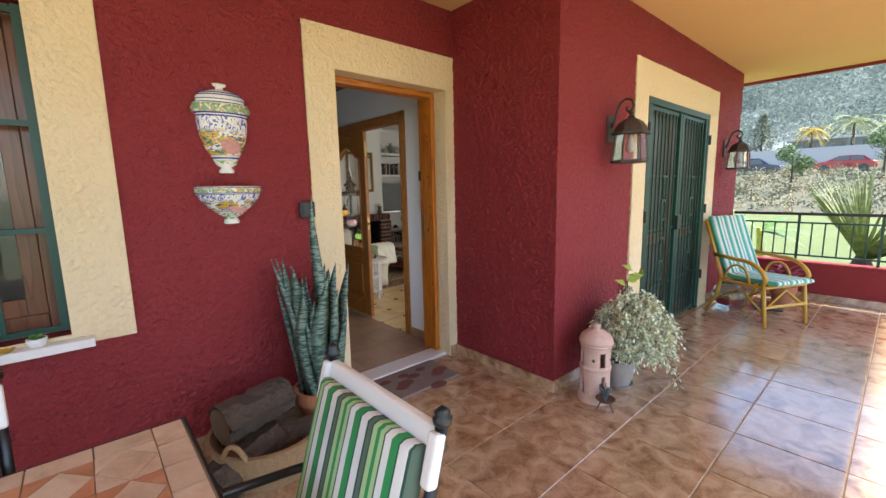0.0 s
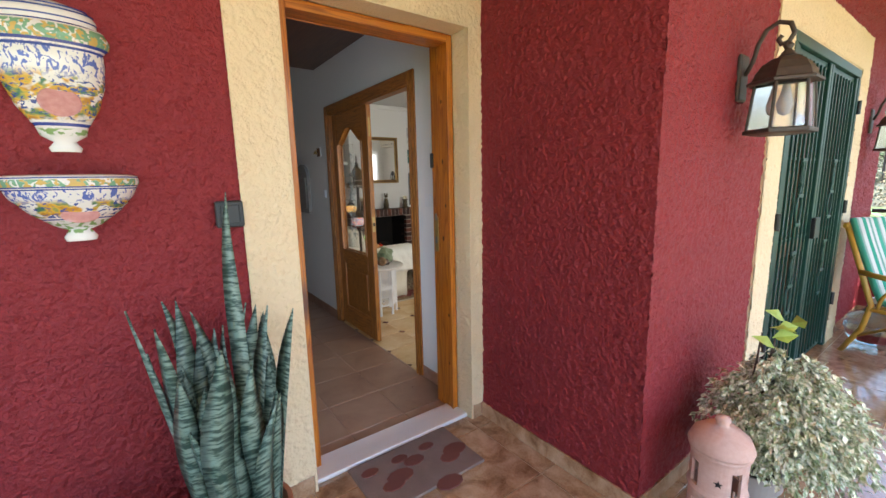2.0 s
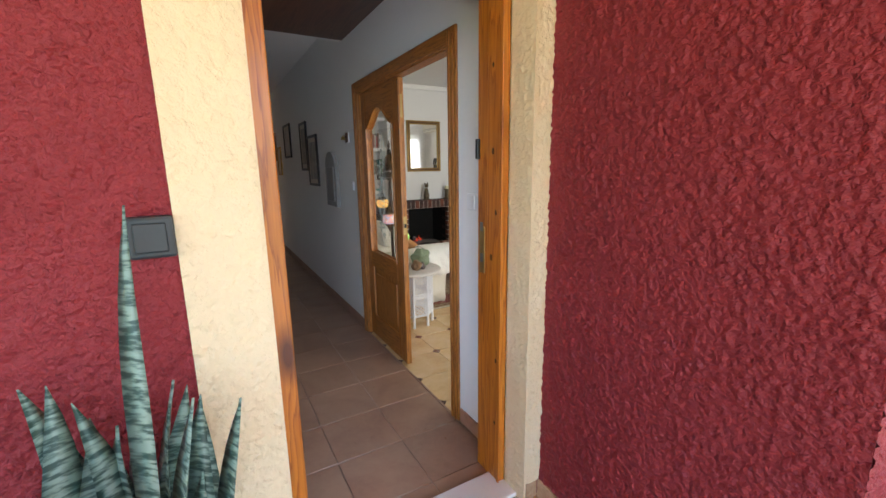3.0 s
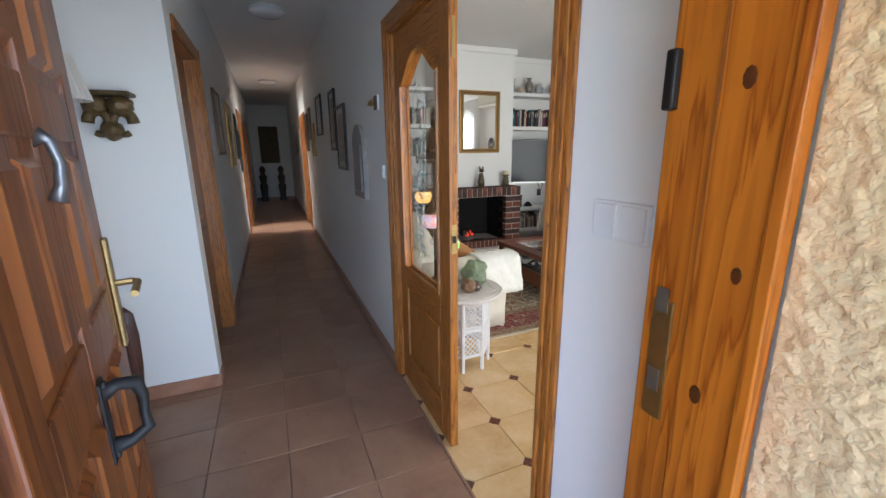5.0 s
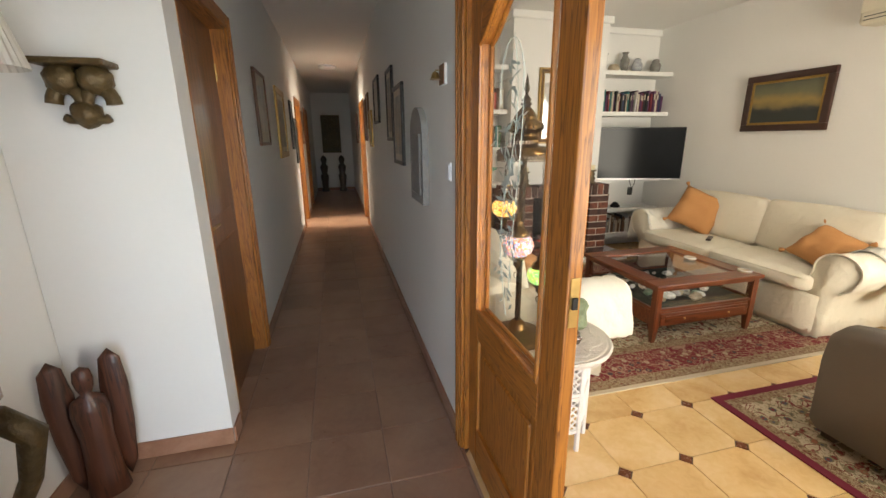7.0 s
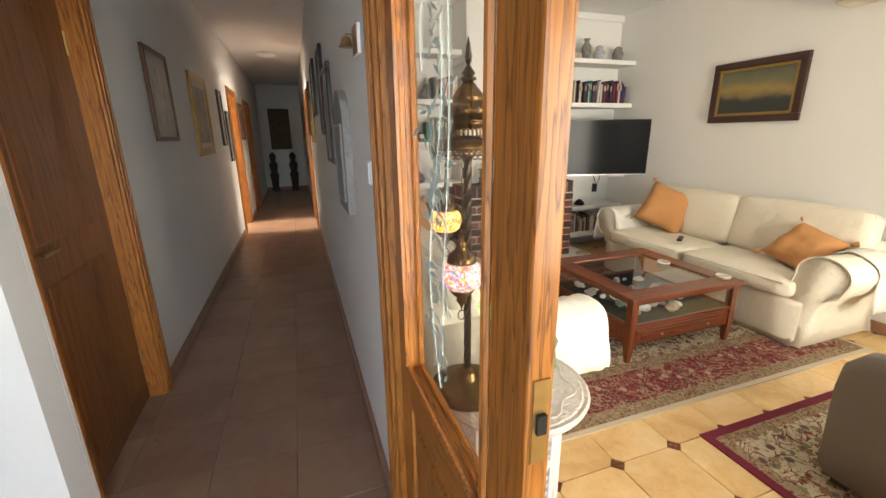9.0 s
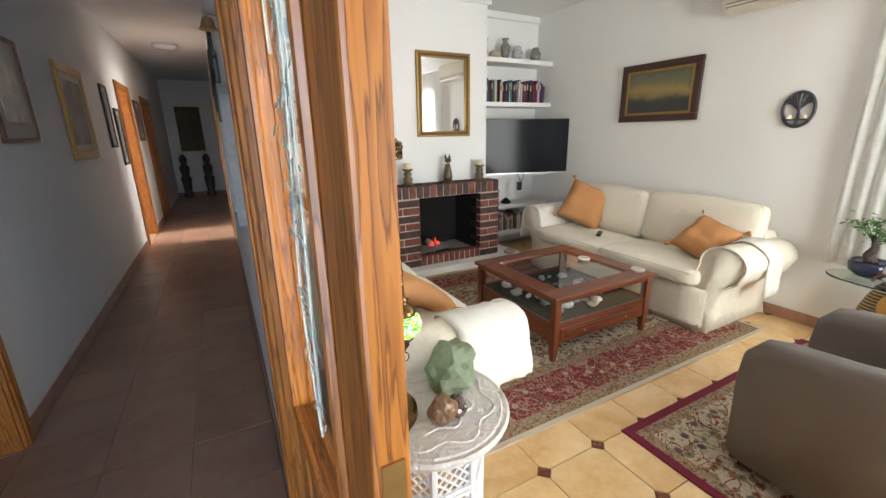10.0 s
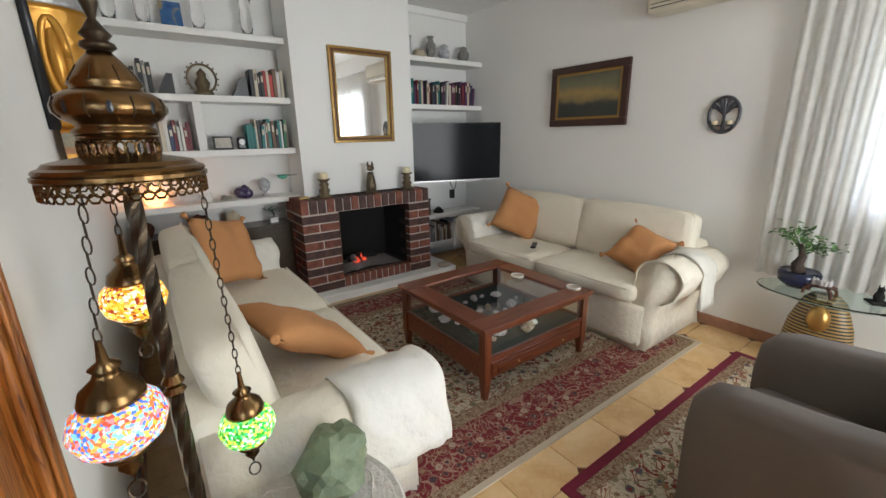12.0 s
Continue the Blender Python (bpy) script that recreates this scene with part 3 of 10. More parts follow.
# front door frame, threshold
fr = tagged(new("door_1"), "knotty orange pine front door frame with brass strike plate", "door frame", kind="structure")
for b in ((2.632, 4.392, 0.0, 2.697, 4.565, 2.198), (3.536, 4.392, 0.0, 3.573, 4.49, 2.198), (3.545, 4.492, 0.0, 3.585, 4.572, 2.198)):
    part("jamb", bx(*b, bevel=0.004), M["orange_pine"], fr)
KNOT = mat("dark_pine_knot", (0.03, 0.008, 0.003), 0.45, var=0.6, scale=90, var2=(0.16, 0.045, 0.006))
for y, z, r in ((4.452, 1.53, 0.013), (4.43, 1.28, 0.011), (4.46, 1.085, 0.014), (4.42, 0.62, 0.011), (4.455, 1.86, 0.01), (4.425, 0.31, 0.01)):
    part("knot", turned([(r * 0.75, 0.0), (r * 0.6, 0.0005), (r * 0.3, 0.0007), (0.0, 0.0004)], 9, pose(3.536, y, z, 0, -90, 0) @ Matrix.Diagonal((1.5, 0.9, 1, 1))), KNOT, fr, "dark round knot")
part("front_bead", bx(3.53, 4.385, 0.0, 3.5355, 4.402, 2.16, bevel=0.002), M["orange_pine"], fr)
part("lintel", bx(2.697, 4.392, 2.155, 3.536, 4.5, 2.198, bevel=0.004), M["orange_pine_x"], fr)
for b in ((2.585, 4.579, 0, 2.64, 4.589, 2.26), (3.575, 4.579, 0, 3.635, 4.589, 2.26)):
    part("inner_casing", bx(*b, bevel=0.004), M["orange_pine"], fr)
part("inner_casing", bx(2.64, 4.579, 2.18, 3.575, 4.589, 2.26, bevel=0.004), M["orange_pine_x"], fr)
M["brass"] = mat("worn_brass", (0.45, 0.31, 0.12), 0.35, 0.9, var=0.25, scale=25)
sp_ = part("strike_plate", bx(3.5395, 4.515, 1.0, 3.5448, 4.552, 1.21, bevel=0.002), M["brass"], fr, "worn brass strike plate")
LATCH = mat("dull_steel_latch", (0.3, 0.29, 0.26), 0.4, 0.8, var=0.2)
for z in (1.0, 1.14):
    part("latch_hole", bx(3.5375, 4.524, z + 0.05, 3.5393, 4.545, z + 0.09), LATCH, sp_)
part("keep", bx(3.528, 4.552, 1.50, 3.5448, 4.57, 1.585, bevel=0.004), M["black_metal"], fr, "black iron keep")
tagged(link("threshold", bx(2.632, 4.30, -0.002, 3.573, 4.47, 0.022, bevel=0.006), M["white_stone"]), "white marble door threshold", "threshold", kind="structure")

# open front door: panelled leaf, swung inwards
leaf = tagged(new("door_2"), "open panelled pine front door with bronze handle", "door", kind="structure")
leaf.matrix_world = pose(2.69, 4.60, 0.012, 0, 0, 101.0)
LW, LH = 0.845, 2.1
M["door_wood"] = wood("red_brown_door_wood", (0.085, 0.021, 0.005), (0.25, 0.078, 0.014), knots=3.0, rough=0.38, coat=0.2)
part("leaf_core", bx(0, -0.016, 0, LW, 0.016, LH), M["door_wood"], leaf)
for x0, x1 in ((0, 0.1), (LW - 0.1, LW), (LW / 2 - 0.035, LW / 2 + 0.035)):
    part("stile", bx(x0, -0.024, 0, x1, 0.024, LH, bevel=0.004), M["door_wood"], leaf)
for z0, z1 in ((0, 0.14), (0.52, 0.62), (0.98, 1.1), (1.46, 1.56), (LH - 0.12, LH)):
    for x0, x1 in ((0.1, LW / 2 - 0.035), (LW / 2 + 0.035, LW - 0.1)):
        part("rail", bx(x0, -0.023, z0, x1, 0.023, z1, bevel=0.004), M["door_wood"], leaf)
for z0, z1 in ((0.14, 0.52), (0.62, 0.98), (1.1, 1.46), (1.56, LH - 0.12)):
    for x0, x1 in ((0.1, LW / 2 - 0.035), (LW / 2 + 0.035, LW - 0.1)):
        xm = (x0 + x1) / 2
        for a, b in ((x0 + 0.02, xm - 0.012), (xm + 0.012, x1 - 0.02)):
            bm = bx(a, -0.03, z0 + 0.03, b, 0.03, z1 - 0.03)
            bmesh.ops.bevel(bm, geom=[e for e in bm.edges if abs(e.verts[0].co.y) > 0.02 and abs(e.verts[0].co.y - e.verts[1].co.y) < 1e-5], offset=0.014, segments=1, affect="EDGES")
            part("panel", bm, M["door_wood"], leaf)
hp = part("handle_plate", bx(LW - 0.055, -0.036, 0.92, LW - 0.012, -0.024, 1.22, bevel=0.004), M["brass"], leaf, "long worn brass handle plate")
part("lever", bar([(LW - 0.047, -0.036, 1.1), (LW - 0.047, -0.075, 1.1), (LW - 0.06, -0.085, 1.1), (LW - 0.16, -0.082, 1.095)], 0.009), M["brass"], hp)
M["cast_grey"] = mat("grey_cast_metal", (0.2, 0.19, 0.18), 0.4, 0.8, var=0.3, scale=30)
M["iron"] = mat("dark_bronze_iron", (0.016, 0.014, 0.013), 0.6, 0.2, var=0.3, scale=30)
PX = 0.4
pull = part("pull_handle", bar([(PX, -0.024, 0.985), (PX + 0.01, -0.05, 0.995), (PX + 0.022, -0.078, 0.985), (PX + 0.026, -0.086, 0.950), (PX + 0.026, -0.083, 0.915), (PX + 0.022, -0.086, 0.880), (PX + 0.012, -0.056, 0.865), (PX, -0.024, 0.870)], [0.019, 0.013, 0.015, 0.01, 0.008, 0.012, 0.013, 0.019]), M["iron"], leaf, "dark wrought iron pull handle", smooth=True)
part("escutcheon", bx(PX - 0.024, -0.031, 0.84, PX + 0.024, -0.0245, 1.015, bevel=0.005), M["iron"], pull)
for z in (0.852, 1.003):
    part("rosette", turned([(0.011, 0), (0.009, 0.005), (0.0, 0.007)], 12, pose(PX, -0.031, z, 90)), M["iron"], pull)
part("knocker", bar([(0.35, -0.03, 1.46), (0.35, -0.045, 1.455), (0.354, -0.05, 1.42), (0.345, -0.047, 1.385), (0.34, -0.04, 1.36)], [0.017, 0.009, 0.008, 0.009, 0.013]), M["cast_grey"], leaf, "grey cast door knocker", smooth=True)
for z in (1.75, 0.35):
    part("hinge", turned([(0.009, 0), (0.009, 0.09)], 10, pose(0, -0.03, z)), M["iron"], leaf)

# window with green bars
win = tagged(new("window_1"), "brown wooden window behind a green iron grille", "window", kind="structure")
for b in ((0.05, 4.39, 0.8, 0.13, 4.44, 2.24), (1.165, 4.39, 0.8, 1.245, 4.44, 2.24), (0.13, 4.39, 0.8, 1.165, 4.44, 0.89), (0.13, 4.39, 2.15, 1.165, 4.44, 2.24), (0.60, 4.385, 0.89, 0.70, 4.435, 2.15)):
    part("window_frame", bx(*b, bevel=0.006), M["window_wood"], win)
for x0, x1 in ((0.13, 0.6), (0.7, 1.165)):
    for b in ((x0, 4.395, 0.89, x0 + 0.07, 4.43, 2.15), (x1 - 0.07, 4.395, 0.89, x1, 4.43, 2.15), (x0 + 0.07, 4.395, 0.89, x1 - 0.07, 4.43, 0.97), (x0 + 0.07, 4.395, 2.07, x1 - 0.07, 4.43, 2.15)):
        part("sash", bx(*b, bevel=0.005), M["window_wood"], win)
    pn = part("pane", bx(x0 + 0.07, 4.409, 0.97, x1 - 0.07, 4.415, 2.07), M["glass"], win)
    pn.visible_shadow = False
part("window_sill", bx(-0.1, 4.18, 0.745, 1.31, 4.375, 0.785, bevel=0.004), M["white_stone"], win, "white marble sill")
grl = tagged(new("window_grille"), "green iron bar grille in front of the window", "window grille")
for b in ((0.06, 4.29, 0.82, 0.095, 4.315, 2.22), (1.2, 4.29, 0.82, 1.235, 4.315, 2.22)):
    part("grille_frame", bx(*b), M["green_iron"], grl)
for z in (0.82, 1.27, 1.73, 2.185):
    part("cross_bar", bx(0.095, 4.293, z, 1.2, 4.313, z + 0.024), M["green_iron"], grl)
for i in range(1, 6):
    x = 0.06 + i * 0.19
    part("upright", bx(x, 4.2945, 0.844, x + 0.018, 4.3115, 2.185), M["green_iron"], grl)
for x, z, r, mm, nm, lb in ((1.12, 0.785, 0.035, "white_plastic", "succulent_pot", "tiny green succulent in a white pot on the sill"), (0.93, 0.785, 0.05, "terracotta", "succulent_pot", "small dark succulent in a clay saucer on the sill")):
    t = thing(nm, pose(x, 4.235, z), lb, "plant")
    part("pot", turned([(r * 0.7, 0), (r, 0.02), (r, 0.035), (r * 0.85, 0.03)], 16), M[mm], t)
    bm = bmesh.new()
    for k in range(18):
        a, up = k * 2.4, 0.2 + 0.05 * k
        d = Vector((math.cos(a), math.sin(a), up)).normalized()
        lathe(bm, [(0.001, 0), (r * 0.2, r * 0.4), (0.001, r * 0.9)], 5, Matrix.Translation((0, 0, 0.03)) @ d.to_track_quat("Z", "Y").to_matrix().to_4x4())
    part("rosette", bm, M["green_leaf"], t)
t = thing("ashtray", pose(1.02, 4.225, 0.785), "small yellow glazed dish on the sill", "dish")
part("bowl", turned([(0.02, 0), (0.035, 0.012), (0.033, 0.012), (0.02, 0.004)], 18), mat("yellow_glaze", (0.5, 0.33, 0.03), 0.3), t)


# painted ceramic wall urn and basin
def majolica(name, top, low, mid, high):
    """White glaze: ochre and green landscape above low, blue feathering from mid, a green waved rim from high."""
    m, n, l, p = node_mat(name, 0.16)
    tc, sp, zr = n.new("ShaderNodeTexCoord"), n.new("ShaderNodeSeparateXYZ"), n.new("ShaderNodeMapRange")
    l.new(tc.outputs["Object"], sp.inputs[0])
    zr.inputs[2].default_value = top
    l.new(sp.outputs[2], zr.inputs[0])
    B, W = (0, 0, 0), (1, 1, 1)
    out = None

    def noise_of(scale, stretch=(1, 1, 1), detail=2.0, distortion=0.0):
        mp, no = n.new("ShaderNodeMapping"), n.new("ShaderNodeTexNoise")
        mp.inputs["Scale"].default_value = stretch
        no.inputs["Scale"].default_value, no.inputs["Detail"].default_value, no.inputs["Distortion"].default_value = scale, detail, distortion
        l.new(tc.outputs["Object"], mp.inputs[0])
        l.new(mp.outputs[0], no.inputs["Vector"])
        return no.outputs[0]

    def over(values, stops, zone, colour):
        nonlocal out
        r, z, t, k = ramp(n, stops), ramp(n, zone), n.new("ShaderNodeMath"), n.new("ShaderNodeMix")
        l.new(values, r.inputs[0])
        l.new(zr.outputs[0], z.inputs[0])
        t.operation = "MULTIPLY"
        l.new(r.outputs[0], t.inputs[0])
        l.new(z.outputs[0], t.inputs[1])
        k.data_type = "RGBA"
        l.new(t.outputs[0], k.inputs[0])
        if out is None:
            k.inputs[6].default_value = (0.8, 0.79, 0.75, 1)
        else:
            l.new(out, k.inputs[6])
        if isinstance(colour, tuple):
            k.inputs[7].default_value = (*colour, 1)
        else:
            l.new(colour, k.inputs[7])
        out = k.outputs[2]

    earth = ramp(n, [(0.38, (0.08, 0.2, 0.12)), (0.46, (0.35, 0.36, 0.1)), (0.52, (0.75, 0.46, 0.06)), (0.62, (0.5, 0.26, 0.04))])
    l.new(noise_of(26, (1, 1, 1.6), 2.0), earth.inputs[0])
    land = [(low - 0.01, B), (low, W), (mid, W), (mid + 0.06, B)]
    over(noise_of(12, (1, 1, 1.6), 3.0, 0.6), [(0.49, B), (0.53, W)], land, earth.outputs[0])
    over(noise_of(50, (1, 1, 1.8), 2.0, 1.0), [(0.57, B), (0.6, W)], land, (0.06, 0.1, 0.32))
    over(noise_of(62, (1, 1, 0.6), 2.0, 1.5), [(0.53, B), (0.56, W)], [(mid, B), (mid + 0.05, W), (high - 0.02, W), (high - 0.01, B)], (0.12, 0.17, 0.5))
    over(noise_of(38, (1, 1, 1), 1.0, 1.4), [(0.44, B), (0.48, W)], [(high, B), (high + 0.005, W), (high + 0.1, W), (high + 0.105, B)], (0.2, 0.4, 0.24))
    over(noise_of(60, (1, 1, 1), 1.0), [(0.55, B), (0.58, W)], [(high, B), (high + 0.005, W), (high + 0.1, W), (high + 0.105, B)], (0.6, 0.42, 0.12))
    over(noise_of(60, (1, 1, 1), 1.0), [(0.5, B), (0.54, W)], [(0.1, B), (0.11, W), (low - 0.06, W), (low - 0.05, B)], (0.25, 0.4, 0.15))
    lines = [(0.0, B)]
    for z in (low - 0.04, high - 0.035, high - 0.008, high + 0.11):
        lines += [(z, W), (z + 0.016, B)]
    z = ramp(n, lines, "CONSTANT")
    l.new(zr.outputs[0], z.inputs[0])
    k = n.new("ShaderNodeMix")
    k.data_type = "RGBA"
    l.new(z.outputs[0], k.inputs[0])
    l.new(out, k.inputs[6])
    k.inputs[7].default_value = (0.04, 0.07, 0.3, 1)
    l.new(k.outputs[2], p.inputs["Base Color"])
    return m


M["majolica"] = majolica("painted_majolica", 0.47, 0.2, 0.44, 0.655)
M["majolica_low"] = majolica("painted_majolica_basin", 0.24, 0.33, 0.5, 0.7)
M["pink_glaze"] = mat("pink_glaze", (0.62, 0.24, 0.24), 0.2, var=0.25, scale=60, var2=(0.72, 0.45, 0.43))
M["white_glaze"] = mat("white_glaze", (0.78, 0.77, 0.74), 0.2, var=0.04)
M["blue_line"] = mat("blue_glaze_line", (0.03, 0.06, 0.26), 0.25)


def half_lathe(prof, flat=0.62):
    bm = bmesh.new()
    lathe(bm, prof, 28, Matrix.Diagonal((1, flat, 1, 1)), 180, 360)
    return bm


urn = thing("wall_urn", pose(1.952, YD - 0.004, 1.538), "white ceramic wall urn painted blue, green and ochre", "urn")
part("body", half_lathe([(0.035, 0.0), (0.04, 0.012), (0.026, 0.03), (0.055, 0.05), (0.062, 0.075), (0.095, 0.13), (0.118, 0.2), (0.125, 0.26), (0.125, 0.3), (0.142, 0.315), (0.146, 0.335), (0.135, 0.36), (0.12, 0.366)]), M["majolica"], urn, smooth=True)
lid = part("lid", half_lathe([(0.118, 0.367), (0.12, 0.39), (0.11, 0.405), (0.085, 0.42), (0.05, 0.432), (0.02, 0.436), (0.018, 0.45), (0.034, 0.458), (0.036, 0.468), (0.0, 0.474)]), M["white_glaze"], urn, "white lid with blue lines", smooth=True)
for z, r in ((0.378, 0.1195), (0.40, 0.114), (0.412, 0.1)):
    part("blue_line", half_lathe([(r + 0.0015, z), (r + 0.002, z + 0.004), (r - 0.004, z + 0.006)]), M["blue_line"], lid)
md = part("medallion", turned([(0.0, 0.005), (0.045, 0.004), (0.049, 0.0)], 24, pose(0.012, -0.077, 0.14, 66, 0, 8)), M["pink_glaze"], urn, "pink shell medallion")
bas = thing("wall_basin", pose(1.953, YD - 0.004, 1.262), "white ceramic half basin painted with a blue and green rim", "basin")
part("bowl", half_lathe([(0.038, 0.0), (0.042, 0.012), (0.028, 0.035), (0.06, 0.05), (0.11, 0.09), (0.148, 0.135), (0.162, 0.165), (0.17, 0.18), (0.168, 0.2), (0.15, 0.206), (0.14, 0.19), (0.08, 0.1), (0.0, 0.08)], 0.75), M["majolica_low"], bas, smooth=True)
part("medallion", turned([(0.0, 0.004), (0.034, 0.003), (0.038, 0.0)], 20, pose(0.015, -0.086, 0.085, 50, 0, 10) @ Matrix.Diagonal((1.2, 0.8, 1, 1))), M["pink_glaze"], bas, "pink shell medallion")
bell = thing("doorbell", pose(2.383, YD - 0.013, 1.318), "dark grey doorbell box beside the door", "doorbell")
part("case", bx(-0.048, -0.028, -0.05, 0.048, 0, 0.05, bevel=0.008), M["dark_plastic"], bell)
part("button", bx(-0.033, -0.034, -0.035, 0.033, -0.028, 0.035, bevel=0.004), M["dark_plastic"], bell)


# wall lanterns
def wall_lantern(m, label):
    t = thing("wall_lantern", m, label, "lamp", "lanterns beside the barred doors")
    part("back_plate", bx(-0.05, -0.02, -0.09, 0.05, 0, 0.11, bevel=0.012), M["bronze_paint"], t)
    pts = [(0, -0.02, 0.02), (0, -0.045, 0.07), (0, -0.06, 0.14), (0, -0.085, 0.19), (0, -0.125, 0.21), (0, -0.165, 0.195), (0, -0.18, 0.155), (0, -0.165, 0.125), (0, -0.14, 0.12), (0, -0.128, 0.14), (0, -0.14, 0.155)]
    part("scroll_arm", bar(pts, 0.0095, 8), M["bronze_paint"], t, smooth=True)
    c = Matrix.Translation((0, -0.165, 0))
    part("finial", turned([(0.006, 0.125), (0.02, 0.11), (0.012, 0.095), (0.03, 0.07), (0.018, 0.06)], 12, c), M["bronze_paint"], t)
    part("roof", turned([(0.018, 0.07), (0.05, 0.062), (0.082, 0.04), (0.104, 0.008), (0.115, -0.022), (0.132, -0.03), (0.132, -0.04), (0.105, -0.042)], 6, c), M["bronze_paint"], t, "weathered bronze six-sided roof")
    body = part("glass_body", turned([(0.1, -0.042), (0.116, -0.22)], 6, c), M["lantern_glass"], t, "frosted glass panes")
    for k in range(6):
        a = radians(60 * k)
        part("rib", bar([(0.101 * math.cos(a), -0.165 + 0.101 * math.sin(a), -0.04), (0.118 * math.cos(a), -0.165 + 0.118 * math.sin(a), -0.225)], 0.006, 6), M["bronze_paint"], t)
    part("base_ring", turned([(0.11, -0.222), (0.13, -0.225), (0.13, -0.24), (0.1, -0.245)], 6, c), M["bronze_paint"], t)
    part("bulb", turned([(0.012, -0.05), (0.02, -0.09), (0.03, -0.13), (0.02, -0.165), (0.0, -0.175)], 12, c), M["white_glaze"], t, "white bulb", smooth=True)
    return t


M["lantern_glass"] = glass_mat("seeded_lantern_glass", (0.95, 0.95, 0.92), 0.15)
wall_lantern(pose(4.335, YG, 1.83), "bronze wall lantern with a scrolled arm and glass panes")
wall_lantern(pose(7.22, YG, 1.83), "bronze wall lantern with a scrolled arm near the porch edge")

# barred garden doors
gate = tagged(new("barred_door"), "closed dark green iron barred double door with scrollwork", "barred door")
part("head", bx(4.993, 3.27, 2.11, 6.597, 3.315, 2.167, bevel=0.004), M["green_iron"], gate)
for x in (4.993, 6.547):
    part("post", bx(x, 3.27, 0.0, x + 0.05, 3.315, 2.11, bevel=0.004), M["green_iron"], gate)
for k, (x0, x1) in enumerate(((5.05, 5.79), (5.80, 6.54))):
    lf = part("gate_leaf", bx(x0, 3.275, 0.03, x0 + 0.045, 3.31, 2.105, bevel=0.003), M["green_iron"], gate)
    part("stile", bx(x1 - 0.045, 3.275, 0.03, x1, 3.31, 2.105, bevel=0.003), M["green_iron"], lf)
    for z in (0.03, 0.45, 1.0, 1.5, 2.07):
        part("cross_bar", bx(x0 + 0.045, 3.292, z, x1 - 0.045, 3.303, z + (0.035 if z < 0.1 or z > 2 else 0.014)), M["green_iron"], lf)
    nb = 8
    for i in range(1, nb):
        x = x0 + 0.045 + (x1 - x0 - 0.09) * i / nb
        part("bar", bx(x - 0.008, 3.281, 0.065, x + 0.008, 3.2915, 2.07), M["green_iron"], lf)
    xm = (x0 + x1) / 2
    for z in (0.72, 1.3):
        for sx in (-1, 1):
            pts = [(xm + sx * (0.02 + 0.035 * math.sin(t_ * 6.283)), 3.278, z - 0.2 + 0.4 * t_) for t_ in [j / 12 for j in range(13)]]
            part("scroll", bar(pts, 0.008, 6), M["green_iron"], lf)
        for dz in (-0.2, -0.02, 0.2):
            part("collar", bx(xm - 0.05, 3.268, z + dz - 0.011, xm + 0.05, 3.2805, z + dz + 0.011, bevel=0.004), M["green_iron"], lf)
part("lock", bx(5.74, 3.25, 0.98, 5.85, 3.274, 1.12, bevel=0.004), M["black_metal"], gate)
for x in (4.985, 6.585):
    for z in (0.35, 1.1, 1.85):
        part("hinge", turned([(0.014, 0), (0.014, 0.1)], 10, pose(x + 0.01, 3.262, z)), M["black_metal"], gate)
gd = tagged(new("door_3"), "closed brown glazed double door behind the bars", "door", kind="structure")
for x0, x1 in ((4.995, 5.08), (5.74, 5.86), (6.52, 6.595)):
    part("stile", bx(x0, 3.36, 0, x1, 3.405, 2.17), M["window_wood"], gd)
for z0, z1 in ((0, 0.12), (0.86, 0.95), (2.08, 2.17)):
    for x0, x1 in ((5.08, 5.74), (5.86, 6.52)):
        part("rail", bx(x0, 3.36, z0, x1, 3.405, z1), M["window_wood"], gd)
M["shutter"] = mat("brown_shutter", (0.12, 0.05, 0.028), 0.5, var=0.2)
M["dark_glass"] = mat("dark_window_pane", (0.13, 0.13, 0.115), 0.15, var=0.15, bump=0)
for x0, x1 in ((5.08, 5.74), (5.86, 6.52)):
    part("pane", bx(x0, 3.378, 0.95, x1, 3.386, 2.08), M["dark_glass"], gd)
    part("pane", bx(x0, 3.378, 0.12, x1, 3.386, 0.86), M["dark_glass"], gd)


# snake plant in a clay pot
def clay_pot(t, r, h, material=None, saucer=True):
    material = material or M["terracotta"]
    z0 = 0.0
    if saucer:
        part("saucer", turned([(r * 0.75, 0), (r * 0.95, 0.03), (r * 0.9, 0.03), (r * 0.7, 0.012)], 28), material, t)
        z0 = 0.013
    part("pot", turned([(r * 0.66, z0), (r * 0.93, h - 0.07), (r, h - 0.07), (r * 1.02, h), (r * 0.92, h), (r * 0.88, h - 0.05), (0.0, h - 0.05)], 32), material, t, smooth=False)
    part("soil", turned([(0.0, h - 0.035), (r * 0.89, h - 0.045)], 24), M["soil"], t)


M["soil"] = mat("dark_soil", (0.035, 0.025, 0.018), 0.95, var=0.4, fine=120, bump=0.6)
rng = random.Random(5)
sn = thing("snake_plant", pose(2.285, 3.965, 0), "tall banded snake plant in a round terracotta pot", "plant")
clay_pot(sn, 0.16, 0.3)


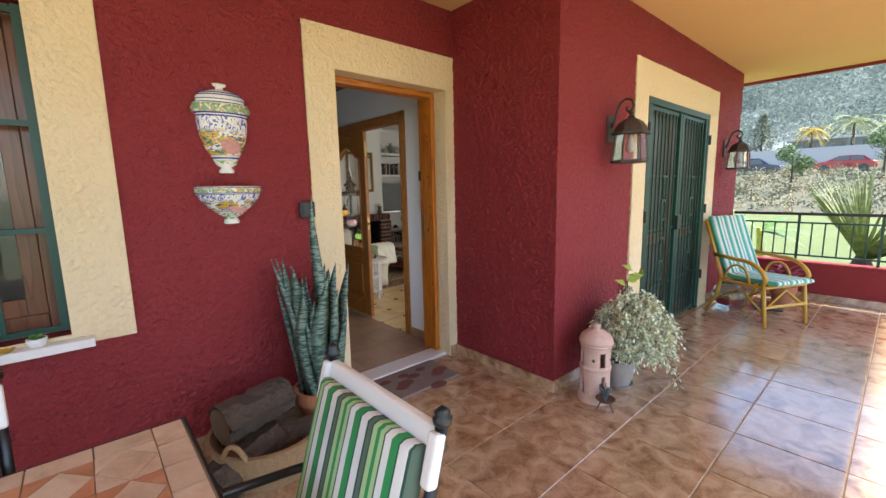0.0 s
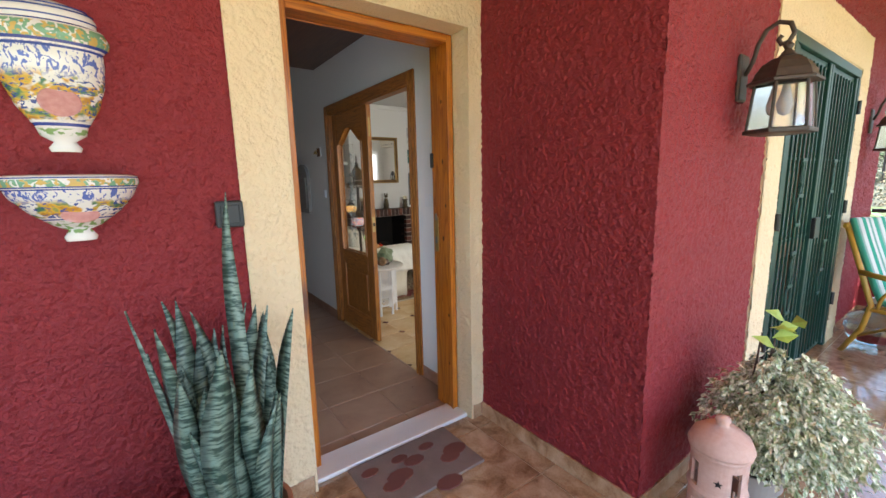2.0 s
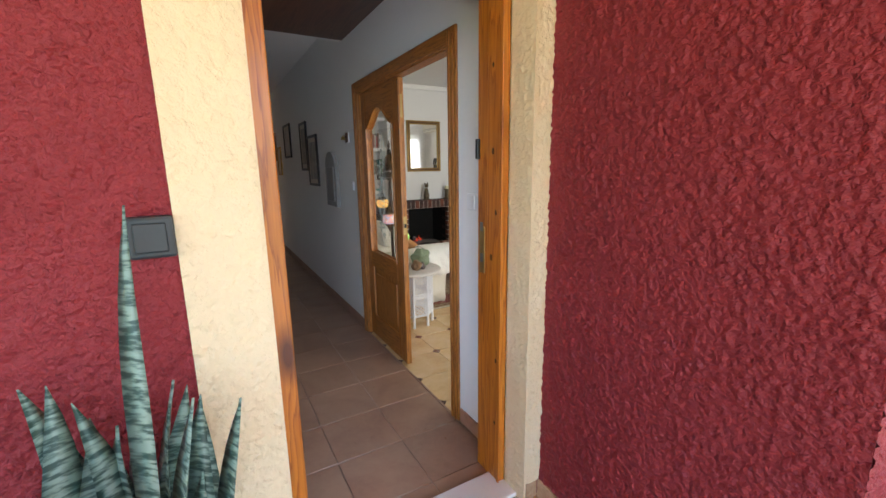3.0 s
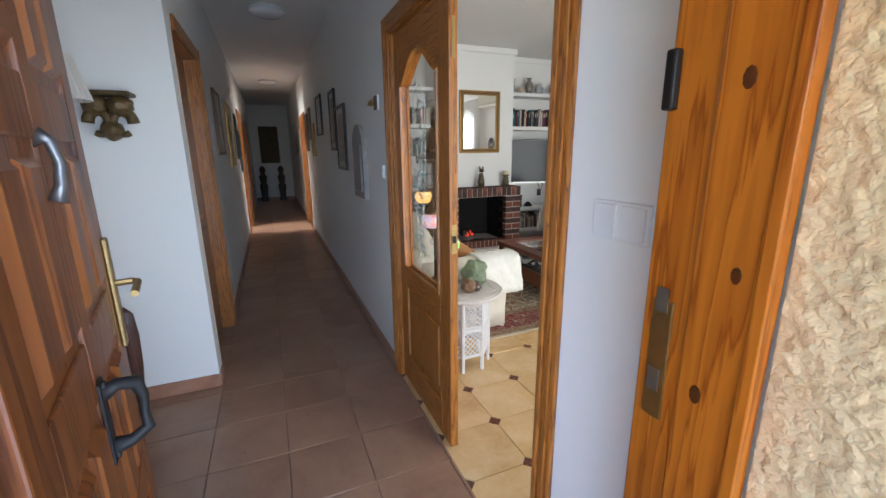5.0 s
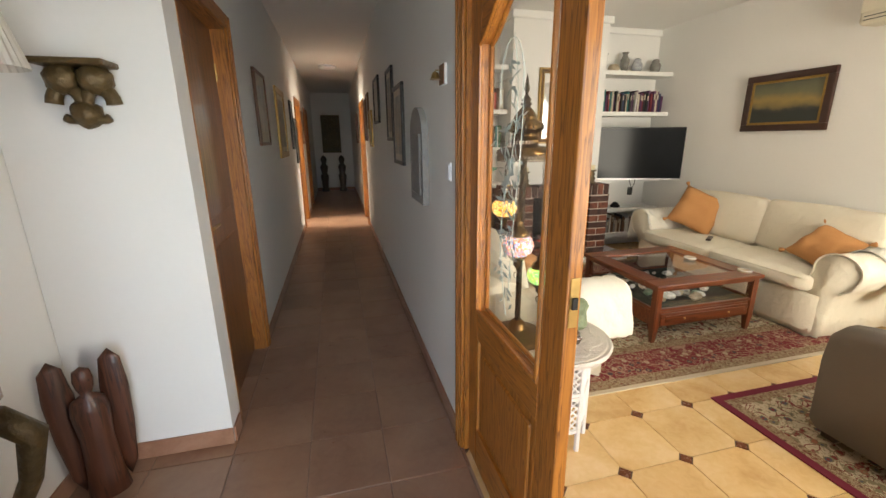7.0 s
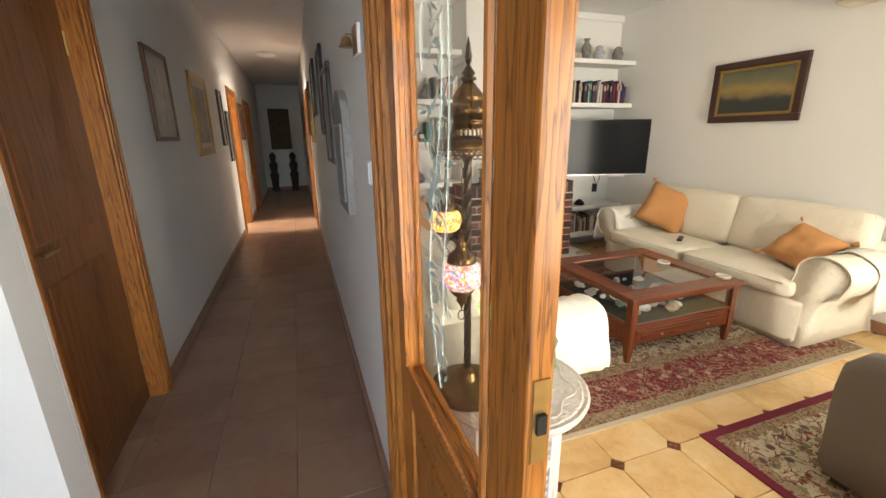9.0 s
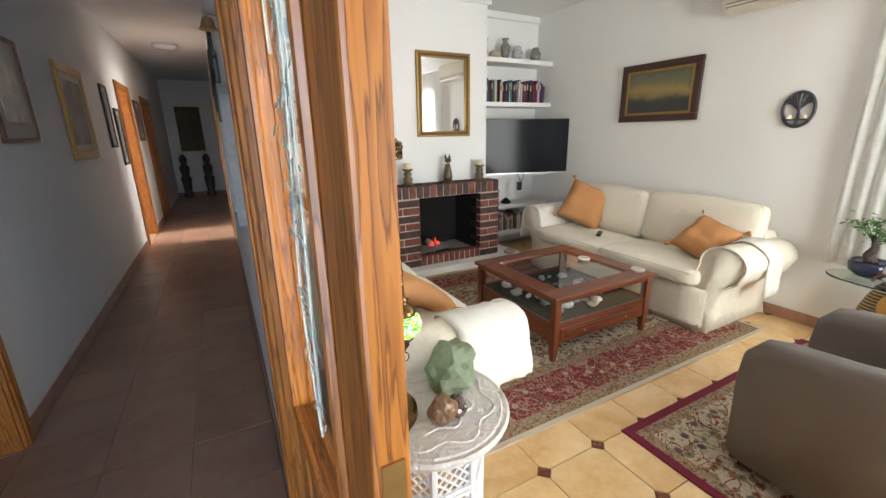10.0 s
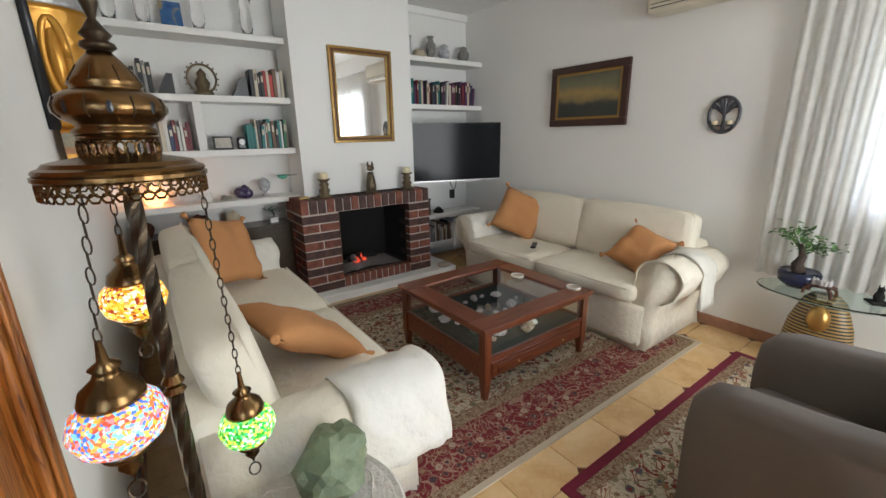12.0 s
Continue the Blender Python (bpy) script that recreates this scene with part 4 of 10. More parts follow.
def sword_leaf(base, direction, length, width, bend, twist):
    """A long pointed gutter-shaped leaf."""
    bm = bmesh.new()
    up = Vector((0, 0, 1))
    d = Vector(direction).normalized()
    side0 = d.cross(up).normalized()
    prev = None
    p = Vector(base)
    n = 12
    for i in range(n + 1):
        s = i / n
        w = width * (0.55 + 0.9 * s if s < 0.5 else 1.0) * (1 - max(0, (s - 0.62) / 0.38) ** 1.6) * 0.5 + 0.001
        dirn = (up * (1 - bend * s * 0.6) + d * (0.12 + bend * s) + side0 * 0.16 * math.sin(s * 4.5 + twist * 5)).normalized()
        a = twist * s
        side = (Matrix.Rotation(a, 3, dirn) @ side0).normalized()
        nor = side.cross(dirn)
        row = [bm.verts.new(p - side * w + nor * w * 0.35), bm.verts.new(p - nor * w * 0.12), bm.verts.new(p + side * w + nor * w * 0.35), bm.verts.new(p + nor * (w * 0.1 + 0.006))]
        if prev:
            for j in range(4):
                bm.faces.new((prev[j], prev[(j + 1) % 4], row[(j + 1) % 4], row[j]))
        prev = row
        p = p + dirn * (length / n)
    return bm


for k in range(38):
    a = k * 2.399 + rng.uniform(-0.3, 0.3)
    rr = 0.03 + 0.1 * (k / 38) ** 0.6
    ln = rng.uniform(0.36, 0.82) * (1.0 if k > 4 else 1.1)
    part("leaf", sword_leaf((rr * math.cos(a), rr * math.sin(a), 0.25), (math.cos(a), math.sin(a), 0), ln, rng.uniform(0.062, 0.088), rng.uniform(-0.03, 0.1), rng.uniform(-0.8, 0.8)), M["snake_leaf"], sn, smooth=True)
part("leaf", sword_leaf((-0.01, 0.02, 0.25), (0.25, 0.2, 0), 1.17, 0.06, 0.02, 0.4), M["snake_leaf"], sn, "tallest leaf", smooth=True)
part("leaf", sword_leaf((-0.09, -0.03, 0.25), (-0.9, 0.2, 0), 0.85, 0.05, 0.12, 0.8), M["snake_leaf"], sn, smooth=True)

# door mat
dm = tagged(link("door_mat", bx(2.79, 3.93, 0.0, 3.38, 4.29, 0.016, bevel=0.005), M["grout"]), "worn grey door mat with faded red flowers", "door mat")
M["mat_pile"] = mat("grey_rose_mat_pile", (0.2, 0.15, 0.13), 0.95, var=0.3, scale=14, var2=(0.3, 0.24, 0.22), fine=200, bump=0.6)
dm.data.materials[0] = M["mat_pile"]
M["mat_rose"] = mat("faded_rose_pile", (0.16, 0.06, 0.05), 0.95, var=0.3, fine=200, bump=0.6)
for k in range(9):
    part("flower", turned([(0.0, 0.019), (0.035 + 0.01 * (k % 3), 0.0185), (0.04 + 0.01 * (k % 3), 0.0155)], 9, pose(2.87 + 0.055 * k, 4.2 - 0.09 * (k % 3) * (k % 2 + 0.6), 0) @ Matrix.Diagonal((1.2, 0.8, 1, 1))), M["mat_rose"], dm)

# clay lantern house
ch = thing("clay_lantern", pose(3.80, 3.05, 0), "pink clay candle house with pierced stars and a knobbed lid", "candle house")
def clay_shell():
    """A turned wall with door and window openings left free."""
    bm = bmesh.new()
    n, rows = 48, [0.0, 0.03, 0.055, 0.15, 0.19, 0.215, 0.235, 0.25, 0.3, 0.35, 0.375, 0.39, 0.4]
    rad = [0.108, 0.108, 0.095, 0.095, 0.095, 0.096, 0.102, 0.095, 0.095, 0.095, 0.098, 0.104, 0.1]
    def hole(i, j):
        a = (360 * (i + 0.5) / n) % 360
        z = (rows[j] + rows[j + 1]) / 2
        for c in (238, 58, 148, 328):
            d = (a - c + 180) % 360 - 180
            if abs(d) < 16 and 0.055 < z < 0.19 and not (z > 0.15 and abs(d) > 8):
                return True
            if abs(d) < 12 and 0.25 < z < 0.35:
                return True
        return False
    V = [[[bm.verts.new((r * s * math.cos(2 * math.pi * i / n), r * s * math.sin(2 * math.pi * i / n), z)) for i in range(n)] for r, z in zip(rad, rows)] for s in (1.0, 0.88)]
    for j in range(len(rows) - 1):
        for i in range(n):
            k = (i + 1) % n
            if hole(i, j):
                for (di, dj, q) in ((-1, 0, ((i, j), (i, j + 1))), (1, 0, ((k, j), (k, j + 1))), (0, -1, ((i, j), (k, j))), (0, 1, ((i, j + 1), (k, j + 1)))):
                    jj = j + dj
                    if not (0 <= jj < len(rows) - 1) or not hole((i + di) % n, jj):
                        (a, b), (c, d) = q
                        bm.faces.new((V[0][b][a], V[0][d][c], V[1][d][c], V[1][b][a]))
                continue
            bm.faces.new((V[0][j][i], V[0][j][k], V[0][j + 1][k], V[0][j + 1][i]))
            bm.faces.new((V[1][j][i], V[1][j + 1][i], V[1][j + 1][k], V[1][j][k]))
    for j in (0, len(rows) - 1):
        for i in range(n):
            k = (i + 1) % n
            bm.faces.new((V[0][j][i], V[0][j][k], V[1][j][k], V[1][j][i]))
    return bm
part("body", clay_shell(), M["lichen"], ch)
part("lid", turned([(0.107, 0.401), (0.11, 0.412), (0.095, 0.45), (0.06, 0.478), (0.025, 0.488), (0.018, 0.496), (0.027, 0.508), (0.022, 0.522), (0.0, 0.528)], 32), M["lichen"], ch, "whitish domed lid with a knob", smooth=True)
# stars are flat black faces: the holes' shade as colour, nothing is cut
for c in (200, 276, 110, 20):
    a = radians(c)
    bm = bmesh.new()
    o = [bm.verts.new(((0.016 if i % 2 == 0 else 0.007) * math.sin(i * math.pi / 5), -0.0005, (0.016 if i % 2 == 0 else 0.007) * math.cos(i * math.pi / 5))) for i in range(10)]
    bm.faces.new(o)
    bmesh.ops.transform(bm, matrix=pose(0.0965 * math.cos(a), 0.0965 * math.sin(a), 0.3, 0, 0, c + 90), verts=bm.verts)
    part("star_opening", bm, M["black_metal"], ch, "flat black star painted as the dark of a hole")
st = thing("plant_stand", pose(3.715, 2.93, 0), "small rusty iron dish on legs with a grey succulent", "plant stand")
part("dish", turned([(0.0, 0.052), (0.04, 0.055), (0.062, 0.075), (0.06, 0.078), (0.035, 0.062), (0.0, 0.06)], 20), mat("rusty_iron", (0.14, 0.07, 0.045), 0.8, 0.3, var=0.4), st)
for k in range(3):
    a = k * 2.1 + 0.4
    part("leg", bar([(0.03 * math.cos(a), 0.03 * math.sin(a), 0.056), (0.06 * math.cos(a), 0.06 * math.sin(a), 0.0)], 0.005, 6), M["bronze_paint"], st)
for k in range(9):
    a = k * 2.4
    part("leaf", sword_leaf((0.008 * math.cos(a), 0.008 * math.sin(a), 0.06), (math.cos(a), math.sin(a), 0), 0.09, 0.014, 0.5, 0.1), M["grey_leaf"] if "grey_leaf" in M else M.setdefault("grey_leaf", leaf_mat("grey_green_leaf", (0.12, 0.17, 0.17), (0.22, 0.28, 0.28))), st, smooth=True)

# variegated weeping fig
fg = thing("weeping_fig", pose(4.1, 3.02, 0), "bushy cream and green variegated weeping fig in a grey pot", "plant")
M["grey_pot"] = mat("pale_grey_glazed_pot", (0.35, 0.32, 0.29), 0.4, var=0.1)
clay_pot(fg, 0.105, 0.2, M["grey_pot"])
for k in range(4):
    a = k * 1.6
    part("stem", bar([(0.02 * math.cos(a), 0.02 * math.sin(a), 0.17), (0.04 * math.cos(a), 0.04 * math.sin(a), 0.45), (0.03 * math.cos(a + 1), 0.03 * math.sin(a + 1), 0.78)], [0.008, 0.007, 0.003], 6), M["bark"], fg)
rng = random.Random(11)


def small_leaf(bm, p, d, ln, wd, nrm):
    d = d.normalized()
    s = d.cross(nrm)
    if s.length < 1e-3:
        s = d.orthogonal()
    s.normalize()
    u = s.cross(d)
    a, b = p, p + d * ln
    m1 = p + d * ln * 0.45
    vs = [bm.verts.new(a), bm.verts.new(m1 - s * wd + u * wd * 0.3), bm.verts.new(b - u * wd * 0.4), bm.verts.new(m1 + s * wd + u * wd * 0.3), bm.verts.new(m1)]
    bm.faces.new((vs[0], vs[1], vs[4]))
    bm.faces.new((vs[1], vs[2], vs[4]))
    bm.faces.new((vs[4], vs[2], vs[3]))
    bm.faces.new((vs[0], vs[4], vs[3]))


for sprig in range(130):
    u = 1 - 1.75 * (sprig + 0.5) / 130
    a = sprig * 2.399
    d = Vector((math.cos(a) * math.sqrt(1 - u * u), math.sin(a) * math.sqrt(1 - u * u), u))
    k = rng.uniform(0.55, 0.95)
    p0 = Vector((0.03 + d.x * 0.17 * k, -0.07 + d.y * 0.19 * k, 0.44 + d.z * 0.3 * k))
    out = Vector((d.x, d.y, 0))
    p1 = p0 + out * 0.06 + Vector((0, 0, 0.03))
    p2 = p1 + out * 0.05 - Vector((0, 0, rng.uniform(0.07, 0.15)))
    if sprig % 9 == 4 and d.y < 0:
        p2 += Vector((0.05, -0.06, -0.12))
    p2.y, p2.z = min(p2.y, 0.2), max(p2.z, 0.03)
    bm = bmesh.new()
    for i in range(56):
        s = 0.03 + 0.97 * i / 56
        q = p0.lerp(p1, s).lerp(p1.lerp(p2, s), s) + Vector((rng.gauss(0, 0.014), rng.gauss(0, 0.014), rng.gauss(0, 0.014)))
        dd = out * 0.7 + Vector((rng.gauss(0, 0.6), rng.gauss(0, 0.6), rng.gauss(-0.7, 0.5)))
        small_leaf(bm, q, dd, rng.uniform(0.027, 0.044), rng.uniform(0.006, 0.0105), Vector((rng.gauss(0, 0.5), rng.gauss(0, 0.5), 1)))
    part("leaf_spray", bm, M["ficus_leaf"], fg)
bm = bmesh.new()
for k in range(7):
    q = Vector((-0.02 + 0.03 * k, -0.03 + 0.02 * (k % 3), 0.74 + 0.03 * (k % 4)))
    small_leaf(bm, q, Vector((rng.gauss(0, 1), rng.gauss(0, 1) - 0.5, 0.4)), 0.09, 0.03, Vector((0, -1, 0.6)))
part("leaf_spray", bm, M["lime_leaf"], fg, "broad lime green leaves at the top")


# cane armchair with a striped cushion
ca = thing("cane_armchair", pose(6.62, 2.72, 0, 0, 0, -27), "yellow cane armchair with an aqua striped cushion", "chair")
# local: the seat faces -y, x is across
for sx in (-0.27, 0.27):
    part("front_leg", bar([(sx, -0.3, 0), (sx, -0.28, 0.2), (sx, -0.25, 0.44)], 0.019), M["rattan"], ca, smooth=True)
    part("back_leg", bar([(sx, 0.36, 0), (sx, 0.24, 0.22), (sx, 0.2, 0.42), (sx * 0.95, 0.36, 0.8), (sx * 0.9, 0.46, 1.02)], 0.019), M["rattan"], ca, smooth=True)
    arm = [(sx, -0.25, 0.42)] + [(sx * 1.05, -0.02 - 0.27 * math.cos(radians(t_)), 0.44 + 0.2 * math.sin(radians(t_))) for t_ in range(15, 100, 14)] + [(sx * 1.05, 0.12, 0.645), (sx * 1.02, 0.3, 0.66)]
    part("armrest", bar(arm, 0.021), M["rattan"], ca, smooth=True)
    part("arm_hoop", bar([(sx, -0.12, 0.4)] + [(sx * 1.03, 0.02 - 0.13 * math.cos(radians(t_)), 0.42 + 0.16 * math.sin(radians(t_))) for t_ in range(20, 170, 18)] + [(sx, 0.16, 0.4)], 0.012), M["rattan"], ca, smooth=True)
    part("side_rail", bar([(sx, -0.27, 0.4), (sx, 0.22, 0.39)], 0.016), M["rattan"], ca)
    part("side_brace", bar([(sx, -0.28, 0.14), (sx, -0.02, 0.34), (sx, 0.26, 0.16)], 0.011), M["rattan"], ca, smooth=True)
for y, z in ((-0.27, 0.4), (0.2, 0.39), (-0.28, 0.2), (0.45, 1.0)):
    part("cross_rail", bar([(-0.27, y, z), (0.27, y, z)], 0.016), M["rattan"], ca)
part("front_brace", bar([(-0.26, -0.28, 0.18), (0, -0.275, 0.36), (0.26, -0.28, 0.18)], 0.011), M["rattan"], ca, smooth=True)


def pad(path, half, thick, round_=0.02):
    """A quilted pad: a thick strip along a side view path."""
    bm = bmesh.new()
    prev = None
    pts = [Vector((0, *q)) for q in path]
    for i, q in enumerate(pts):
        d = (pts[min(i + 1, len(pts) - 1)] - pts[max(i - 1, 0)]).normalized()
        nrm = Vector((1, 0, 0)).cross(d)
        th = thick * (0.55 if i in (0, len(pts) - 1) else 1.0)
        row = []
        for x, s in ((-half, -0.3), (-half + round_, -0.5), (half - round_, -0.5), (half, -0.3), (half, 0.3), (half - round_, 0.5), (0, 0.55), (-half + round_, 0.5), (-half, 0.3)):
            row.append(bm.verts.new(q + Vector((x, 0, 0)) + nrm * th * s))
        if prev:
            for j in range(len(row)):
                bm.faces.new((prev[j], prev[(j + 1) % len(row)], row[(j + 1) % len(row)], row[j]))
        else:
            bm.faces.new(row)
        prev = row
    bm.faces.new(prev)
    return bm


part("cushion", pad([(-0.36, 0.455), (-0.34, 0.45), (-0.1, 0.44), (0.1, 0.435), (0.17, 0.45), (0.21, 0.52), (0.28, 0.68), (0.36, 0.87), (0.43, 1.05), (0.435, 1.06)], 0.24, 0.05), M["stripe_aqua"], ca, "aqua and white striped seat pad", smooth=True)

# near garden chair with green stripes
def garden_chair(m):
    t = thing("garden_chair", m, "white and black metal garden chair with a green striped cushion", "chair", "chairs at the mosaic table")
    w = 0.25
    for sx in (-1, 1):
        part("back_upright", bar([(sx * w, 0.18, 0.4), (sx * w, 0.27, 0.7), (sx * w, 0.33, 0.93)], 0.014), M["black_metal"], t, smooth=True)
        part("finial", turned([(0.013, 0), (0.021, 0.008), (0.022, 0.02), (0.014, 0.026), (0.018, 0.034), (0.0, 0.048)], 14, pose(sx * w, 0.332, 0.93)), M["black_metal"], t, smooth=True)
        part("cloth_sleeve", bx(sx * w - 0.016, -0.015, 0.24, sx * w + 0.016, 0.015, 0.36, bevel=0.008, m=pose(0, 0.225, 0.575, -15)), M["white_plastic"], t)
        part("front_leg", bar([(sx * w, -0.22, 0), (sx * w, -0.22, 0.42)], 0.013), M["black_metal"], t)
        part("back_leg", bar([(sx * w, 0.28, 0), (sx * w, 0.18, 0.42)], 0.013), M["black_metal"], t)
        part("armrest", bar([(sx * w, 0.24, 0.62), (sx * w * 1.08, 0.0, 0.64), (sx * w * 1.08, -0.2, 0.62), (sx * w, -0.22, 0.4)], 0.013), M["black_metal"], t, smooth=True)
        part("seat_rail", bar([(sx * w, -0.22, 0.41), (sx * w, 0.19, 0.4)], 0.013), M["black_metal"], t)
    part("top_sleeve", bx(-w, -0.016, 0.87, w, 0.016, 0.925, bevel=0.01, m=pose(0, 0.096, 0.03, -15.0)), M["white_plastic"], t, "white cloth top band")
    part("top_rail", bar([(-w, 0.335, 0.875), (w, 0.335, 0.875)], 0.011), M["black_metal"], t)
    part("cross_bar", bar([(-w, 0.19, 0.4), (w, 0.19, 0.4)], 0.013), M["black_metal"], t)
    part("cross_bar", bar([(-w, -0.22, 0.41), (w, -0.22, 0.41)], 0.013), M["black_metal"], t)
    part("cushion", pad([(-0.24, 0.46), (-0.22, 0.455), (0.0, 0.45), (0.13, 0.45), (0.18, 0.5), (0.22, 0.63), (0.265, 0.78), (0.295, 0.875), (0.298, 0.885)], 0.225, 0.06), M["stripe_green"], t, "green and white striped padded cushion", smooth=True)
    return t


gc = garden_chair(pose(1.52, 2.63, 0, 0, 0, -90))
copy_thing(gc, pose(0.87, 3.04, 0, 0, 0, 4))

# mosaic table
tb = thing("mosaic_table", pose(1.0, 2.75, 0), "garden table with a terracotta and cream mosaic top", "table")
TX0, TX1, TY0, TY1, TZ = -0.9, 0.5, -0.5, 0.5, 0.715
part("bed", bx(TX0, TY0, TZ - 0.03, TX1, TY1, TZ - 0.001), mat("grey_mosaic_grout", (0.24, 0.2, 0.16), 0.9, fine=80), tb)
part("edge_rim", bar([(TX0, TY0, TZ - 0.015), (TX1, TY0, TZ - 0.015), (TX1, TY1, TZ - 0.015), (TX0, TY1, TZ - 0.015)], 0.017, 8, True), M["black_metal"], tb)
for x, y in ((TX0 + 0.1, TY0 + 0.1), (TX1 - 0.1, TY0 + 0.1), (TX0 + 0.1, TY1 - 0.1), (TX1 - 0.1, TY1 - 0.1)):
    part("leg", bar([(x, y, 0), (x, y, TZ - 0.031)], 0.02), M["black_metal"], tb)
M["cream_stone"] = tile_mat("cream_mosaic_stone", (0.46, 0.32, 0.22), (0.58, 0.43, 0.31), (0.66, 0.52, 0.4), 0.45, 9)
M["orange_stone"] = tile_mat("orange_mosaic_clay", (0.4, 0.16, 0.075), (0.48, 0.21, 0.105), (0.54, 0.27, 0.15), 0.5, 9)


def poly_tile(name, pts, z, h, material, parent, gap=0.0016):
    """A flat tile of any outline, drawn in by half a joint."""
    c = Vector((sum(p[0] for p in pts) / len(pts), sum(p[1] for p in pts) / len(pts), 0))
    bm = bmesh.new()
    q = [Vector((*p, 0)) for p in pts]
    q = [p + (c - p).normalized() * min(gap * 1.6, (c - p).length * 0.3) for p in q]
    lo = [bm.verts.new(p + Vector((0, 0, z))) for p in q]
    hi = [bm.verts.new(p + Vector((0, 0, z + h))) for p in q]
    bm.faces.new(hi)
    bm.faces.new(lo)
    for i in range(len(q)):
        j = (i + 1) % len(q)
        bm.faces.new((lo[i], lo[j], hi[j], hi[i]))
    return part(name, bm, material, parent)


nb = 9
for i in range(nb):                      # border along the long sides
    a, b = TX0 + 0.085 + (TX1 - TX0 - 0.17) * i / nb, TX0 + 0.085 + (TX1 - TX0 - 0.17) * (i + 1) / nb
    for y0, y1 in ((TY0 + 0.008, TY0 + 0.085), (TY1 - 0.085, TY1 - 0.008)):
        poly_tile("mosaic_tile", [(a, y0), (b, y0), (b, y1), (a, y1)], TZ - 0.004, 0.008, M["cream_stone"], tb)
for i in range(8):
    a, b = TY0 + 0.008 + (TY1 - TY0 - 0.016) * i / 8, TY0 + 0.008 + (TY1 - TY0 - 0.016) * (i + 1) / 8
    for x0, x1 in ((TX0 + 0.008, TX0 + 0.085), (TX1 - 0.085, TX1 - 0.008)):
        poly_tile("mosaic_tile", [(x0, a), (x1, a), (x1, b), (x0, b)], TZ - 0.004, 0.008, M["cream_stone"], tb)
CW, CH_ = (TX1 - TX0 - 0.17) / 9, (TY1 - TY0 - 0.17) / 5
for i in range(9):
    for j in range(5):                   # lozenges with split corners
        x0, y0 = TX0 + 0.085 + i * CW, TY0 + 0.085 + j * CH_
        xm, ym, x1, y1 = x0 + CW / 2, y0 + CH_ / 2, x0 + CW, y0 + CH_
        poly_tile("mosaic_tile", [(xm, y0), (x1, ym), (xm, y1), (x0, ym)], TZ - 0.004, 0.008, M["cream_stone"], tb)
        if i % 3 != 2 or j % 2:
            for tri in (((x0, y0), (xm, y0), (x0, ym)), ((xm, y0), (x1, y0), (x1, ym)), ((x1, ym), (x1, y1), (xm, y1)), ((x0, ym), (xm, y1), (x0, y1))):
                poly_tile("mosaic_tile", list(tri), TZ - 0.004, 0.008, M["orange_stone"], tb)
        else:
            for tri in (((x0, y0), (xm, y0), (x0, ym)), ((xm, y0), (x1, y0), (x1, ym)), ((x1, ym), (x1, y1), (xm, y1)), ((x0, ym), (xm, y1), (x0, y1))):
                poly_tile("mosaic_tile", list(tri), TZ - 0.004, 0.008, M["cream_stone"], tb)


# firewood in a basket
def log_thing(m, r, ln, seed):
    rg = random.Random(seed)
    bm = bmesh.new()
    n, rows = 18, 10
    ang = [rg.uniform(0.82, 1.12) for _ in range(n)]
    rings = []
    for j in range(rows + 1):
        ring = []
        for i in range(n):
            a = 2 * math.pi * i / n
            q = r * ang[i] * (1 + 0.16 * noise.noise(Vector((math.cos(a) * 3, math.sin(a) * 3, j * 0.9 + seed))))
            ring.append(bm.verts.new((q * math.cos(a), q * math.sin(a), ln * (j / rows - 0.5))))
        rings.append(ring)
    for p, q in zip(rings, rings[1:]):
        for i in range(n):
            bm.faces.new((p[i], p[(i + 1) % n], q[(i + 1) % n], q[i]))
    t = thing("log", m, "rough barked firewood log in the wicker basket", "log", "logs in the basket")
    part("bark", bm, M["bark"], t)
    for s in (-1, 1):
        part("sawn_end", turned([(0.0, 0), (r * 0.88, 0)], 18, pose(0, 0, s * (ln / 2 + 0.001))), M["log_end"], t, "brown sawn end")
    return t


M["wicker"] = mat("pale_wicker", (0.3, 0.19, 0.1), 0.8, var=0.4, scale=50, bump=0.8, bump_scale=90, dist=0.006)
bk = thing("log_basket", pose(1.93, 3.86, 0), "round pale wicker firewood basket with rope handles", "basket")
part("basket_wall", turned([(0.2, 0), (0.25, 0.1), (0.275, 0.22), (0.285, 0.235), (0.265, 0.235), (0.24, 0.1), (0.0, 0.012)], 36), M["wicker"], bk)
for k in range(2):
    a = radians(40 + 180 * k)
    part("rope_handle", bar([(0.275 * math.cos(a + d), 0.275 * math.sin(a + d), 0.225 + 0.07 * (1 - (d / 0.22) ** 2)) for d in [-0.22 + 0.044 * j for j in range(11)]], 0.012), M["wicker"], bk, smooth=True)
log_thing(pose(1.80, 3.80, 0.12, 0, 82, 20), 0.095, 0.36, 3)
log_thing(pose(2.02, 3.84, 0.125, 0, 85, -35), 0.09, 0.34, 5)
log_thing(pose(1.89, 3.92, 0.31, 0, 88, 14), 0.105, 0.36, 8)

